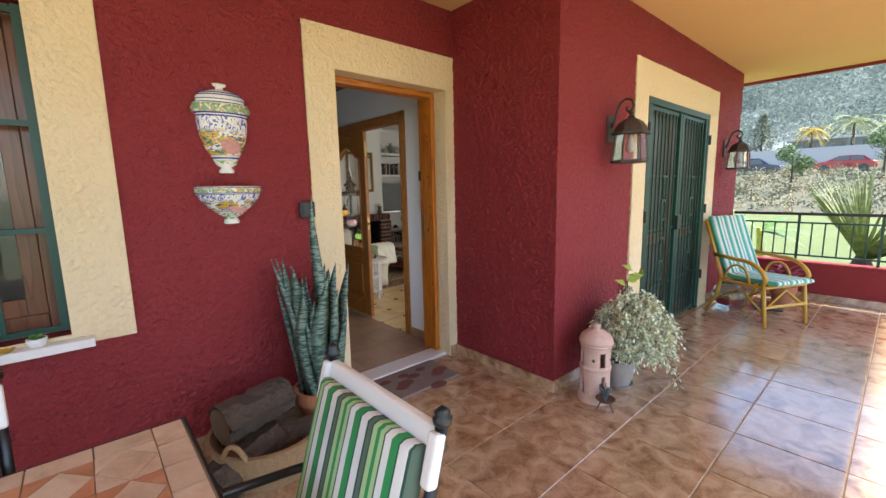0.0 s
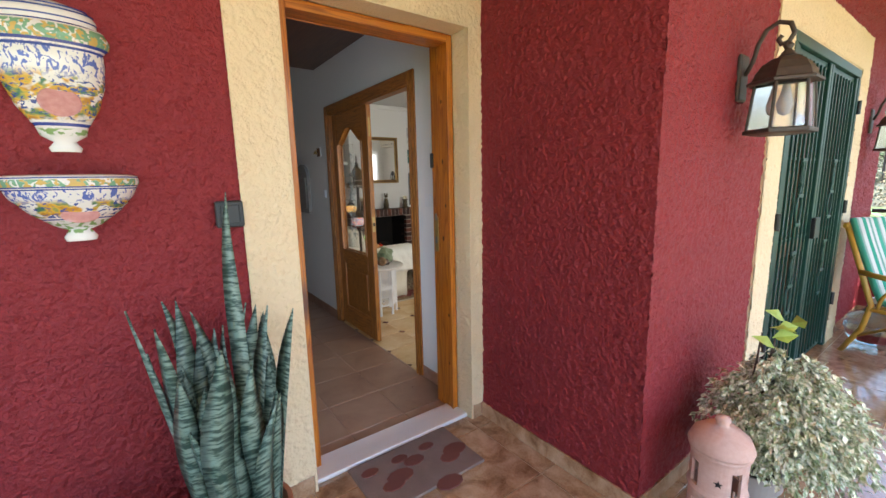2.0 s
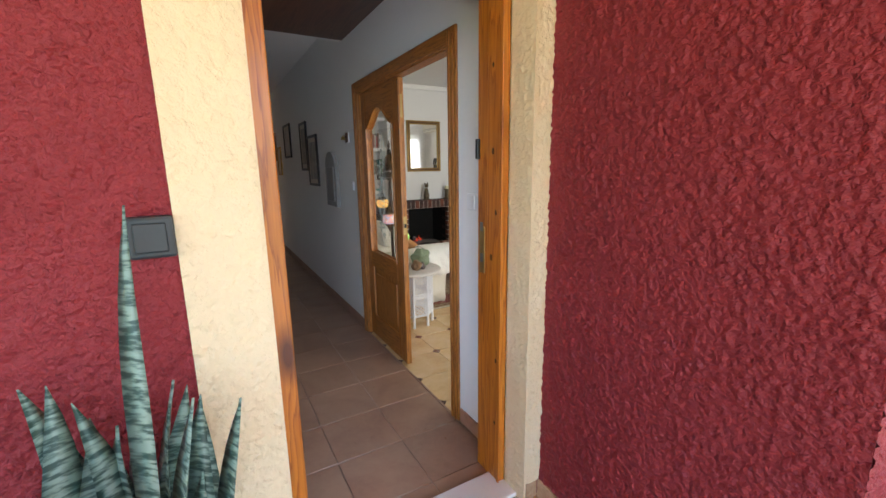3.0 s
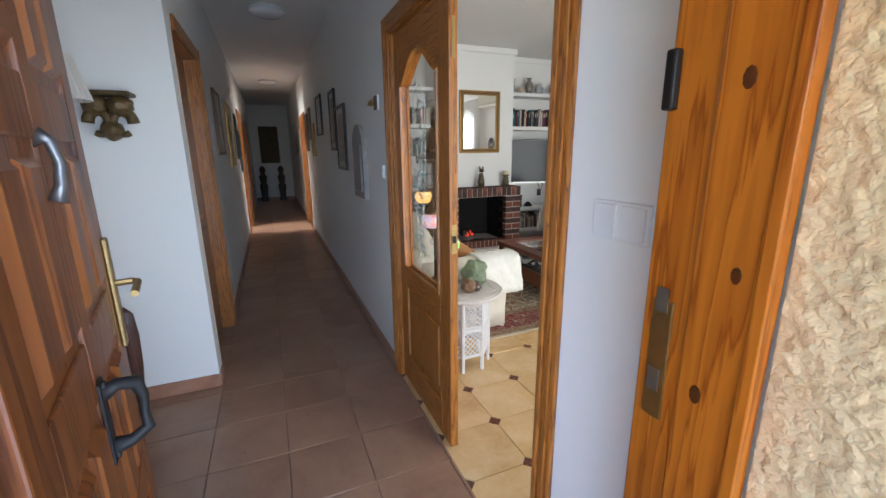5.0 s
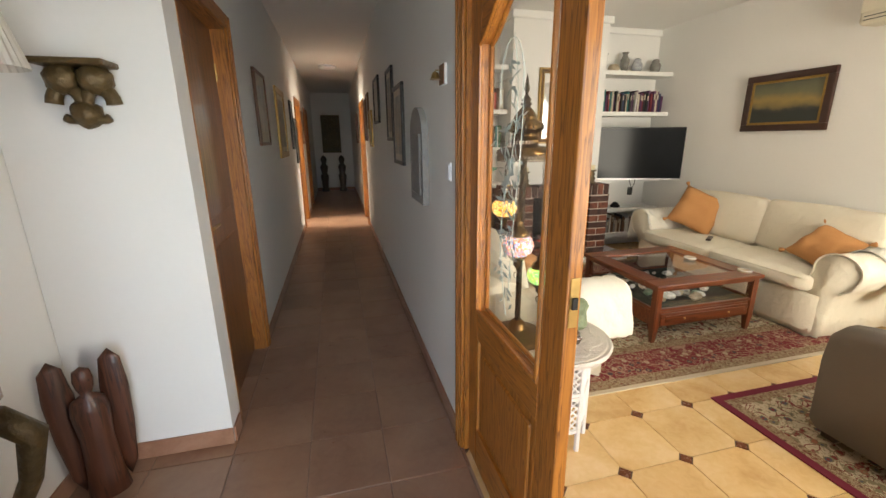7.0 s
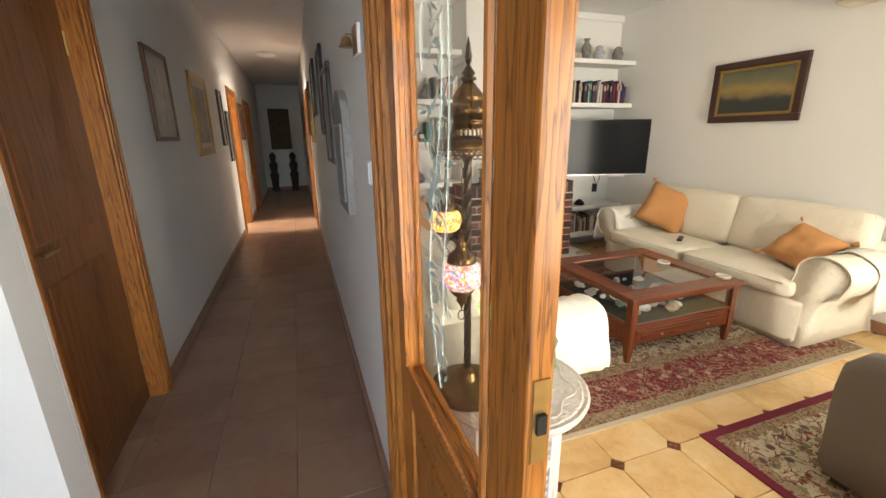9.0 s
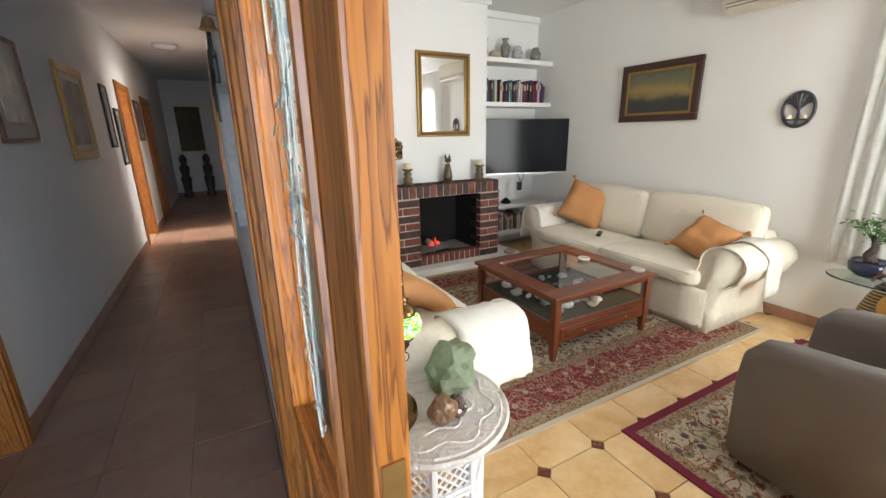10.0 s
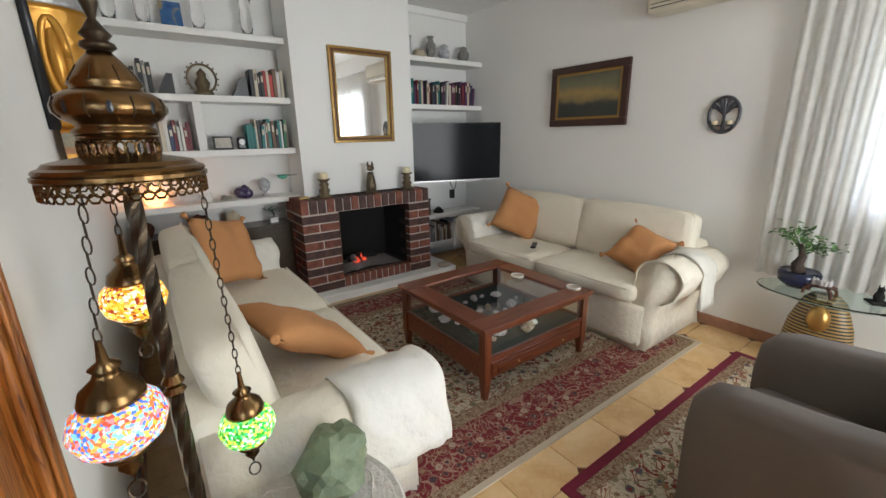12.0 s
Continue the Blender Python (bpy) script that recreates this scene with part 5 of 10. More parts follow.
# demijohn and small things behind the cane chair
dj = thing("glass_jar", pose(6.95, 3.05, 0), "big round smoky green glass carboy on the porch floor", "carboy")
M["dark_green_glass"] = glass_mat("smoky_green_glass", (0.5, 0.62, 0.56), 0.02)
part("flask", turned([(0.1, 0), (0.16, 0.04), (0.18, 0.13), (0.15, 0.22), (0.06, 0.28), (0.045, 0.33), (0.055, 0.34)], 26), M["dark_green_glass"], dj, smooth=True)
part("stopper", turned([(0.036, 0.335), (0.036, 0.38), (0.0, 0.382)], 14), M["white_plastic"], dj)
bl = thing("sandals", pose(7.0, 2.68, 0, 0, 0, 20), "pair of dark sandals on the tiles under the chair", "sandals")
for s in (0, 0.13):
    part("sole", bx(s - 0.045, -0.13, 0, s + 0.045, 0.13, 0.025, bevel=0.011), M["dark_plastic"], bl)
    part("strap", bar([(s - 0.043, -0.04, 0.02), (s, -0.05, 0.065), (s + 0.043, -0.04, 0.02)], 0.012), M["cherry"], bl)
rp = thing("red_leaf_plant", pose(7.35, 2.62, 0), "red-leaved potted plant beside the parapet", "plant")
clay_pot(rp, 0.13, 0.24)
rng = random.Random(21)
M["red_leaf"] = leaf_mat("crimson_leaf", (0.22, 0.02, 0.04), (0.4, 0.06, 0.1))
bm = bmesh.new()
for k in range(70):
    a, u = rng.uniform(0, 6.28), rng.uniform(0.1, 1)
    small_leaf(bm, Vector((0.1 * u * math.cos(a), 0.1 * u * math.sin(a), 0.22 + 0.2 * rng.random())), Vector((math.cos(a), math.sin(a), rng.uniform(0.1, 1))), 0.12, 0.025, Vector((0, 0, 1)))
part("foliage", bm, M["red_leaf"], rp)

# parapet, railing, skirting
wall("wall_parapet", M["red"], 7.85, 8.0, -0.4, YG - 0.003, 0, 0.43)
tagged(link("trim_parapet_cap", bx(7.84, -0.4, 0.43, 8.01, YG - 0.003, 0.46, bevel=0.006), M["red"]), kind="structure")
rl = tagged(new("railing"), "green iron railing with a dark top rail on the parapet", "railing")
M["rail_top"] = mat("dark_brown_handrail", (0.02, 0.016, 0.013), 0.4, var=0.2)
part("handrail", bx(7.9, -0.4, 1.02, 7.95, YG - 0.005, 1.055, bevel=0.006), M["rail_top"], rl, "dark handrail")
for z in (0.52, 0.92):
    part("rail", bx(7.915, -0.4, z, 7.935, YG - 0.005, z + 0.02), M["green_iron"], rl)
for i in range(31):
    y = YG - 0.1 - i * 0.118
    part("post" if i % 6 == 5 else "baluster", bx(7.917, y, 0.46 if i % 6 == 5 else 0.54, 7.933, y + (0.026 if i % 6 == 5 else 0.014), 1.02 if i % 6 == 5 else 0.92), M["green_iron"], rl)
for nm, b in (("baseboard", (-1.5, YD - 0.012, 0, 2.618, YD - 0.001, 0.085)), ("baseboard", (XR - 0.012, YG - 0.012, 0, XR - 0.001, YD - 0.013, 0.085)), ("baseboard", (XR - 0.001, YG - 0.012, 0, 4.72, YG - 0.001, 0.085)),
              ("baseboard", (6.885, YG - 0.012, 0, 7.84, YG - 0.001, 0.085)), ("baseboard", (7.838, -0.4, 0, 7.849, YG - 0.013, 0.085)), ("baseboard", (3.588, YD - 0.012, 0, XR - 0.013, YD - 0.001, 0.085))):
    tagged(link(nm, bx(*b, bevel=0.002), M["porch_tile"]), kind="structure")

# ---- hall and vestibule ----
def casing(name, label, wall_x, face, y0, y1, top, w=0.085, t=0.018, depth=0.1, near=True):
    """Door lining and moulded casings for an opening in a wall along y; near=False leaves out the upright at low y."""
    ob = tagged(new(name), label, "door frame", kind="structure")
    mz, my = M["pine"], M["pine_y"]
    for s, xf in ((-1, wall_x), (1, wall_x + depth)):
        xa, xb = (xf - t, xf - 0.001) if s < 0 else (xf + 0.001, xf + t)
        for ya, yb in ((y0 - w + 0.012, y0 + 0.012), (y1 - 0.012, y1 + w - 0.012))[0 if near else 1:]:
            part("casing", bx(xa, ya, 0, xb, yb, top + w - 0.012, bevel=0.006), mz, ob)
            xc = (xa - 0.008, xa) if s < 0 else (xb, xb + 0.008)
            for q in (0.2, 0.62):
                part("moulding", bx(xc[0], ya + w * q, 0, xc[1], ya + w * (q + 0.2), top + w * (0.4 if q < 0.5 else 0.75), bevel=0.003), mz, ob)
        part("casing", bx(xa, y0 + 0.012, top - 0.012, xb, y1 - 0.012, top + w - 0.012, bevel=0.006), my, ob)
    for ya, yb in ((y0 - 0.001, y0 + 0.02), (y1 - 0.02, y1 + 0.001)):
        part("lining", bx(wall_x - 0.002, ya, 0, wall_x + depth + 0.002, yb, top), mz, ob)
    part("lining", bx(wall_x - 0.002, y0 + 0.02, top - 0.02, wall_x + depth + 0.002, y1 - 0.02, top + 0.001), my, ob)
    return ob


casing("door_4", "varnished pine casing round the living room opening", HR, -1, 4.98, 6.47, 2.08, depth=0.064)
casing("door_5", "varnished pine casing of the side door in the hall", 2.43, -1, 6.955, 7.80, 2.12, depth=0.13, near=False)
casing("door_6", "pine casing of a bright open doorway down the hall", 2.43, -1, 12.2, 13.0, 2.08, depth=0.13)
casing("door_7", "pine casing of a doorway at the end of the hall", 2.43, -1, 14.2, 15.0, 2.05, depth=0.13)
casing("door_8", "pine casing of the open doorway across the hall", HR, -1, 12.1, 12.9, 2.05, depth=0.064)

M["dark_pine"] = wood("dark_varnished_pine", (0.1, 0.03, 0.006), (0.21, 0.075, 0.016))
ld = tagged(new("door_9"), "brown pine side door standing slightly ajar", "door", kind="structure")
ld.matrix_world = pose(2.466, 7.778, 0.01, 0, 0, 1.5)
part("leaf_core", bx(-0.018, -0.8, 0, 0.018, 0, 2.085), M["dark_pine"], ld)
for z0, z1 in ((0.12, 0.9), (1.05, 1.95)):
    part("panel", bx(-0.026, -0.66, z0, 0.026, -0.11, z1, bevel=0.01), M["dark_pine"], ld)
part("handle", bar([(0.018, -0.72, 1.03), (0.06, -0.72, 1.03), (0.06, -0.61, 1.03)], 0.008), M["brass"], ld, "brass lever handle")
for z in (0.2, 1.8):
    part("hinge", turned([(0.007, 0), (0.007, 0.1)], 8, pose(0.02, 0.0, z)), M["brass"], ld)
ed = tagged(new("door_10"), "closed brown door at the end of the hall", "door", kind="structure")
part("leaf_core", bx(2.45, 14.225, 0.005, 2.5, 14.975, 2.025), M["dark_pine"], ed)
part("panel", bx(2.5, 14.35, 0.2, 2.51, 14.85, 1.85, bevel=0.004), M["dark_pine"], ed)

# glazed leaf of the living room door
gl = tagged(new("door_11"), "glazed pine door leaf with an arched pane etched with flowers", "glazed door", kind="structure")
GX0, GX1, GY0, GY1, GH = 3.675, 3.715, 5.69, 6.447, 2.055
for a, b in ((GY0, GY0 + 0.115), (GY1 - 0.105, GY1)):
    part("stile", bx(GX0, a, 0.008, GX1, b, GH, bevel=0.005), M["pine"], gl)
ya, yb = GY0 + 0.115, GY1 - 0.105
part("rail", bx(GX0, ya, 0.008, GX1, yb, 0.2, bevel=0.004), M["pine_y"], gl)
part("rail", bx(GX0, ya, 0.64, GX1, yb, 0.77, bevel=0.004), M["pine_y"], gl)
part("panel", bx(GX0 + 0.012, ya, 0.2, GX1 - 0.012, yb, 0.64), M["pine"], gl)
part("raised_field", bx(GX0 + 0.004, ya + 0.05, 0.25, GX1 - 0.004, yb - 0.05, 0.59, bevel=0.008), M["pine"], gl)
bm = bmesh.new()                               # top rail with a curved lower edge
n_ = 16
lo, hi = [], []
for i in range(n_ + 1):
    s = i / n_
    z = 1.78 + 0.14 * (0.5 - 0.5 * math.cos(2 * math.pi * s)) ** 0.8
    lo.append((ya + (yb - ya) * s, z))
for x in (GX0 + 0.001, GX1 - 0.001):
    hi.append([[bm.verts.new((x, y, z)), bm.verts.new((x, y, GH))] for y, z in lo])
for i in range(n_):
    for r_ in hi:
        bm.faces.new((r_[i][0], r_[i + 1][0], r_[i + 1][1], r_[i][1]))
    bm.faces.new((hi[0][i][0], hi[0][i + 1][0], hi[1][i + 1][0], hi[1][i][0]))
part("arched_rail", bm, M["pine_y"], gl, "arched top rail")
for x in (GX0 - 0.004, GX1 + 0.004):           # glazing beads
    part("bead", bar([(x, ya + 0.006, 0.78), (x, ya + 0.006, 1.77)], 0.008, 6), M["pine"], gl)
    part("bead", bar([(x, yb - 0.006, 0.78), (x, yb - 0.006, 1.77)], 0.008, 6), M["pine"], gl)
    part("bead", bar([(x, y, z - 0.004) for y, z in lo], 0.008, 6), M["pine"], gl)
    part("bead", bar([(x, ya, 0.776), (x, yb, 0.776)], 0.008, 6), M["pine"], gl)
    for y in (ya + 0.008, yb - 0.008):
        part("bead", bar([(x + (0.012 if x < 3.69 else -0.012), y, 0.2), (x + (0.012 if x < 3.69 else -0.012), y, 0.64)], 0.009, 6), M["pine"], gl)
pn = part("pane", bx(3.692, ya, 0.77, 3.697, yb, 1.93), M["glass"], gl, "clear pane")
pn.visible_shadow = False
M["etch"] = mat("frosted_etching", (0.45, 0.5, 0.46), 0.6, var=0.1, bump=0)
ym = (ya + yb) / 2 + 0.03
rng = random.Random(9)
bm = bmesh.new()
tube(bm, [(3.6905, ym + 0.05 * math.sin(z * 7), z) for z in [0.86 + 0.03 * k for k in range(31)]], 0.0013, 5)
tube(bm, [(3.6905, ym - 0.06 - 0.03 * math.sin(z * 5), z) for z in [0.95 + 0.03 * k for k in range(25)]], 0.0012, 5)
tube(bm, [(3.6905, ym + 0.085 * math.cos(a), 1.62 + 0.13 * math.sin(a)) for a in [radians(12 * k) for k in range(-2, 18)]], 0.0013, 5)
part("etched_stem", bm, M["etch"], pn, "white etched stems")
for cz, nl, sp in ((1.62, 14, 0.05), (1.42, 26, 0.06), (1.28, 26, 0.06), (1.12, 24, 0.05), (0.98, 18, 0.05), (1.35, 16, 0.05)):
    bm = bmesh.new()
    for k in range(nl):
        a = rng.uniform(0, 6.28)
        o = Vector((3.6912, ym + rng.gauss(0, sp * 0.6), cz + rng.gauss(0, sp)))
        d = Vector((0, math.cos(a), math.sin(a)))
        small_leaf(bm, o, d, rng.uniform(0.03, 0.065), rng.uniform(0.004, 0.008), Vector((1, 0, 0)))
    for v in bm.verts:
        v.co.x = min(3.6915, max(3.6903, v.co.x))
    part("etched_spray", bm, M["etch"], pn, "white etched flowers")
lk = part("lock_plate", bx(GX0 + 0.008, GY0 - 0.003, 1.0, GX1 - 0.008, GY0, 1.13), M["brass"], gl, "brass lock plate")
part("latch", bx(GX0 + 0.013, GY0 - 0.009, 1.05, GX1 - 0.013, GY0 - 0.003, 1.08), M["iron"], lk)
part("top_bolt", bx(GX0 + 0.012, GY0 - 0.003, 1.8, GX1 - 0.012, GY0, 1.95), M["brass"], gl)

# switches, bell, plaque on the hall's right wall
def wall_plate(name, m, w, h, rockers, label):
    t = thing(name, m, label, "switch")
    part("plate", bx(-w / 2, -0.009, -h / 2, w / 2, 0, h / 2, bevel=0.003), M["white_plastic"], t)
    for i in range(rockers):
        c = -w / 2 + w * (i + 0.5) / rockers
        part("rocker", bx(c - w / rockers / 2 + 0.007, -0.014, -h / 2 + 0.007, c + w / rockers / 2 - 0.007, -0.009, h / 2 - 0.007, bevel=0.002), M["white_plastic"], t)
    return t


wall_plate("light_switch", pose(HR - 0.001, 4.742, 1.296, 0, 0, -90), 0.152, 0.083, 2, "white double rocker switch on the plaster wall")
wall_plate("light_switch", pose(HR - 0.001, 6.70, 1.315, 0, 0, -90), 0.075, 0.083, 1, "white single rocker switch beside the door casing")
tb_ = thing("door_chime", pose(HR - 0.001, 6.79, 1.74, 0, 0, -90), "small brass bell on a dark wooden plaque", "bell")
part("plaque", bx(-0.055, -0.012, -0.045, 0.055, 0, 0.045, bevel=0.004), M["white_plastic"], tb_)
part("inlay", bx(-0.03, -0.016, -0.042, 0.05, -0.012, 0.042), M["dark_pine"], tb_)
part("bell", turned([(0.004, 0), (0.014, -0.006), (0.02, -0.028), (0.026, -0.034)], 14, pose(-0.005, -0.04, 0.015)), M["brass"], tb_)
part("hook", bar([(-0.005, -0.016, 0.02), (-0.005, -0.04, 0.02), (-0.005, -0.04, 0.014)], 0.003, 6), M["brass"], tb_)
M["grey_stone"] = mat("grey_weathered_wood_carving", (0.3, 0.28, 0.26), 0.85, var=0.3, scale=12, bump=0.8, bump_scale=30, dist=0.012)
pl = thing("arched_plaque", pose(HR - 0.001, 7.34, 1.09, 0, 0, -90), "grey arched carved plaque hung on the wall", "plaque")
bm = bmesh.new()
out = [(-0.19, 0), (0.19, 0), (0.19, 0.38)] + [(0.19 * math.cos(radians(a)), 0.38 + 0.17 * math.sin(radians(a))) for a in range(15, 180, 15)] + [(-0.19, 0.38)]
for yy in (-0.035, 0):
    bm.faces.new([bm.verts.new((x, yy, z)) for x, z in out])
bm.verts.ensure_lookup_table()
for i in range(len(out)):
    j = (i + 1) % len(out)
    bm.faces.new((bm.verts[i], bm.verts[j], bm.verts[len(out) + j], bm.verts[len(out) + i]))
part("slab", bm, M["grey_stone"], pl)
part("carved_field", bx(-0.14, -0.042, 0.05, 0.14, -0.034, 0.4, bevel=0.01), M["grey_stone"], pl, "rough carved field")


# framed pictures
def art(name, cols, scale):
    m, n, l, p = node_mat(name, 0.3)
    tc, no = n.new("ShaderNodeTexCoord"), n.new("ShaderNodeTexNoise")
    no.inputs["Scale"].default_value, no.inputs["Detail"].default_value, no.inputs["Distortion"].default_value = scale, 5, 0.6
    l.new(tc.outputs["Object"], no.inputs["Vector"])
    r = ramp(n, [(0.3 + 0.4 * i / max(1, len(cols) - 1), c) for i, c in enumerate(cols)])
    l.new(no.outputs[0], r.inputs[0])
    l.new(r.outputs[0], p.inputs["Base Color"])
    return m


M["art_dark"] = art("dim_brown_painting", [(0.05, 0.04, 0.03), (0.14, 0.11, 0.08), (0.3, 0.25, 0.18)], 5)
M["art_pale"] = art("pale_ink_print", [(0.25, 0.22, 0.18), (0.5, 0.46, 0.4), (0.6, 0.57, 0.5)], 6)
M["art_teal"] = art("grey_teal_print", [(0.05, 0.07, 0.08), (0.16, 0.19, 0.19), (0.4, 0.38, 0.32)], 7)
M["frame_black"] = mat("black_frame", (0.018, 0.016, 0.015), 0.35, var=0.2)
M["frame_gold"] = mat("dull_gilt_frame", (0.34, 0.21, 0.06), 0.35, 0.8, var=0.25, scale=30)
M["frame_brown"] = mat("brown_wood_frame", (0.13, 0.055, 0.022), 0.4, var=0.25, scale=20)
M["mount"] = mat("cream_mount_board", (0.6, 0.55, 0.46), 0.8, var=0.04)


def picture(m, w, h, fw, frame_m, art_m, label, mount=0.05, depth=0.025, group="pictures in the hall", glazed=False):
    t = thing("framed_picture", m, label, "picture", group)
    for a in ((-w / 2, -h / 2, w / 2, -h / 2 + fw), (-w / 2, h / 2 - fw, w / 2, h / 2), (-w / 2, -h / 2 + fw, -w / 2 + fw, h / 2 - fw), (w / 2 - fw, -h / 2 + fw, w / 2, h / 2 - fw)):
        part("frame", bx(a[0], -depth, a[1], a[2], 0, a[3], bevel=min(0.006, fw * 0.25)), frame_m, t)
    if mount:
        part("mount", bx(-w / 2 + fw, -depth * 0.5, -h / 2 + fw, w / 2 - fw, -0.002, h / 2 - fw), M["mount"], t)
    k = fw + mount
    part("picture", bx(-w / 2 + k, -depth * 0.5 - 0.003, -h / 2 + k, w / 2 - k, -0.003, h / 2 - k), art_m, t)
    return t


def on_right(y0, y1, z0, z1, *a, **k):
    return picture(pose(HR - 0.001, (y0 + y1) / 2, (z0 + z1) / 2, 0, 0, -90), y1 - y0, z1 - z0, *a, **k)


def on_left(y0, y1, z0, z1, *a, **k):
    return picture(pose(HL + 0.001, (y0 + y1) / 2, (z0 + z1) / 2, 0, 0, 90), y1 - y0, z1 - z0, *a, **k)


on_right(7.93, 8.40, 1.27, 1.86, 0.03, M["frame_black"], M["art_teal"], "black framed print on the hall wall")
on_right(8.44, 8.82, 1.45, 2.05, 0.03, M["frame_black"], M["art_dark"], "black framed dark picture on the hall wall")
on_right(9.53, 10.05, 1.64, 2.13, 0.03, M["frame_black"], M["art_pale"], "pale print in a thin black frame")
on_right(10.5, 10.86, 1.37, 1.84, 0.035, M["frame_gold"], M["art_pale"], "small gilt framed print")
on_right(10.95, 11.3, 1.62, 2.1, 0.035, M["frame_brown"], M["art_dark"], "brown framed picture high on the wall")
on_right(11.45, 11.8, 1.45, 2.05, 0.04, M["frame_brown"], M["art_dark"], "brown framed picture beside the far doorway")
on_right(14.0, 14.5, 1.4, 2.0, 0.04, M["frame_brown"], M["art_dark"], "brown framed picture in the dim end of the hall")
on_left(8.54, 9.06, 1.42, 2.02, 0.028, M["frame_brown"], M["art_pale"], "print with a broad pale mount in a brown frame", mount=0.09)
on_left(9.76, 10.5, 1.27, 2.03, 0.07, M["frame_gold"], M["art_dark"], "large picture in a broad dull gilt frame", mount=0.05)
on_left(11.22, 11.5, 1.34, 2.01, 0.03, M["frame_black"], M["art_pale"], "narrow print in a black frame")
on_left(11.72, 11.98, 1.12, 1.79, 0.03, M["frame_black"], M["art_dark"], "narrow picture in a black frame low on the wall")
on_left(13.3, 13.8, 1.4, 2.0, 0.05, M["frame_brown"], M["art_dark"], "brown framed picture past the lit doorway")

M["relief"] = mat("dark_gilt_relief", (0.008, 0.006, 0.004), 0.45, 0.4, var=0.5, scale=9, var2=(0.16, 0.12, 0.05), bump=1.0, bump_scale=14, dist=0.03)
rp_ = thing("relief_panel", pose(3.065, 17.715, 1.64), "dark and gold carved relief panel on the end wall", "wall panel")
part("board", bx(-0.265, -0.03, -0.53, 0.265, 0, 0.53, bevel=0.006), M["relief"], rp_)
for x, z, r in ((0.03, 0.2, 0.13), (-0.1, -0.1, 0.08), (0.08, -0.25, 0.12), (-0.13, 0.36, 0.08), (0.12, 0.42, 0.07)):
    part("gold_disc", turned([(r, 0), (r * 0.9, 0.02), (r * 0.6, 0.012), (0.0, 0.02)], 24, pose(x, -0.03, z, 90)), M["relief"], rp_, "dull gold raised disc")
M["ebony"] = mat("dark_polished_wood", (0.02, 0.014, 0.01), 0.3, var=0.5, scale=14, var2=(0.09, 0.06, 0.03))
for x in (2.80, 3.31):
    tagged(link("statue", turned([(0.11, 0), (0.12, 0.05), (0.085, 0.12), (0.1, 0.3), (0.12, 0.45), (0.08, 0.52), (0.1, 0.62), (0.115, 0.72), (0.06, 0.8), (0.075, 0.86), (0.09, 0.93), (0.06, 1.0), (0.0, 1.05)], 14, pose(x, 17.5, 0)), M["ebony"], smooth=True), "tall dark carved wooden statue on the hall floor", "statue", "statues at the end of the hall")

M["lamp_glass"] = mat("white_opal_glass", (0.8, 0.8, 0.8), 0.25, var=0.02, bump=0)
for y in (8.75, 13.2):
    t = thing("ceiling_lamp", pose(3.12, y, CEIL), "round white flush ceiling lamp, switched off", "lamp", "hall ceiling lamps")
    part("base", turned([(0.15, 0), (0.16, -0.02), (0.14, -0.022)], 30), M["white_plastic"], t)
    part("bowl", turned([(0.165, -0.02), (0.16, -0.04), (0.11, -0.07), (0.0, -0.085)], 30), M["lamp_glass"], t, smooth=True)

# vestibule corner
br = thing("wall_bracket", pose(2.267, 6.795, 1.745), "dark gilt carved wooden bracket shelf with scrolls", "bracket shelf")
M["dark_gilt"] = mat("dark_gilt_carving", (0.055, 0.035, 0.016), 0.45, 0.4, var=0.5, scale=22, var2=(0.2, 0.13, 0.05), bump=0.8, bump_scale=40, dist=0.01)
part("shelf", bx(-0.115, -0.13, -0.022, 0.115, 0, 0, bevel=0.008), M["dark_gilt"], br)
for sx in (-1, 1):
    bm = bmesh.new()
    pts = [(sx * (0.05 + 0.045 * math.cos(a) * (1 - 0.1 * a / 6)), -0.05, -0.15 + 0.06 * math.sin(a) * (1 - 0.1 * a / 6)) for a in [0.35 * k for k in range(16)]]
    tube(bm, pts, [0.028 - 0.0008 * k for k in range(16)], 8)
    part("scroll", bm, M["dark_gilt"], br, smooth=True)
    bm = bmesh.new()
    bmesh.ops.create_icosphere(bm, subdivisions=3, radius=0.055, matrix=pose(sx * 0.052, -0.05, -0.065))
    for v in bm.verts:
        v.co += v.normal * 0.012 * noise.noise(v.co * 45)
    part("leafwork", bm, M["dark_gilt"], br, smooth=True)
bm = bmesh.new()
bmesh.ops.create_icosphere(bm, subdivisions=3, radius=0.05, matrix=pose(0, -0.045, -0.185))
for v in bm.verts:
    v.co += v.normal * 0.012 * noise.noise(v.co * 45)
part("drop", bm, M["dark_gilt"], br, smooth=True)

M["angel_wood"] = wood("red_brown_carved_wood", (0.035, 0.011, 0.005), (0.1, 0.032, 0.014), "Z", 0.5)
bm = bmesh.new()                               # one plain carved shape
lathe(bm, [(0.12, 0), (0.1, 0.12), (0.09, 0.3), (0.105, 0.44), (0.09, 0.5), (0.03, 0.53), (0.045, 0.56), (0.055, 0.6), (0.045, 0.645), (0.0, 0.665)], 16, Matrix.Diagonal((1, 0.75, 1, 1)))
for sx in (-1, 1):
    lathe(bm, [(0.0, 0.0), (0.05, 0.08), (0.075, 0.3), (0.08, 0.5), (0.06, 0.64), (0.0, 0.69)], 12, pose(sx * 0.125, 0.05, 0.02, 0, sx * 2, sx * -12) @ Matrix.Diagonal((1, 0.3, 1, 1)))
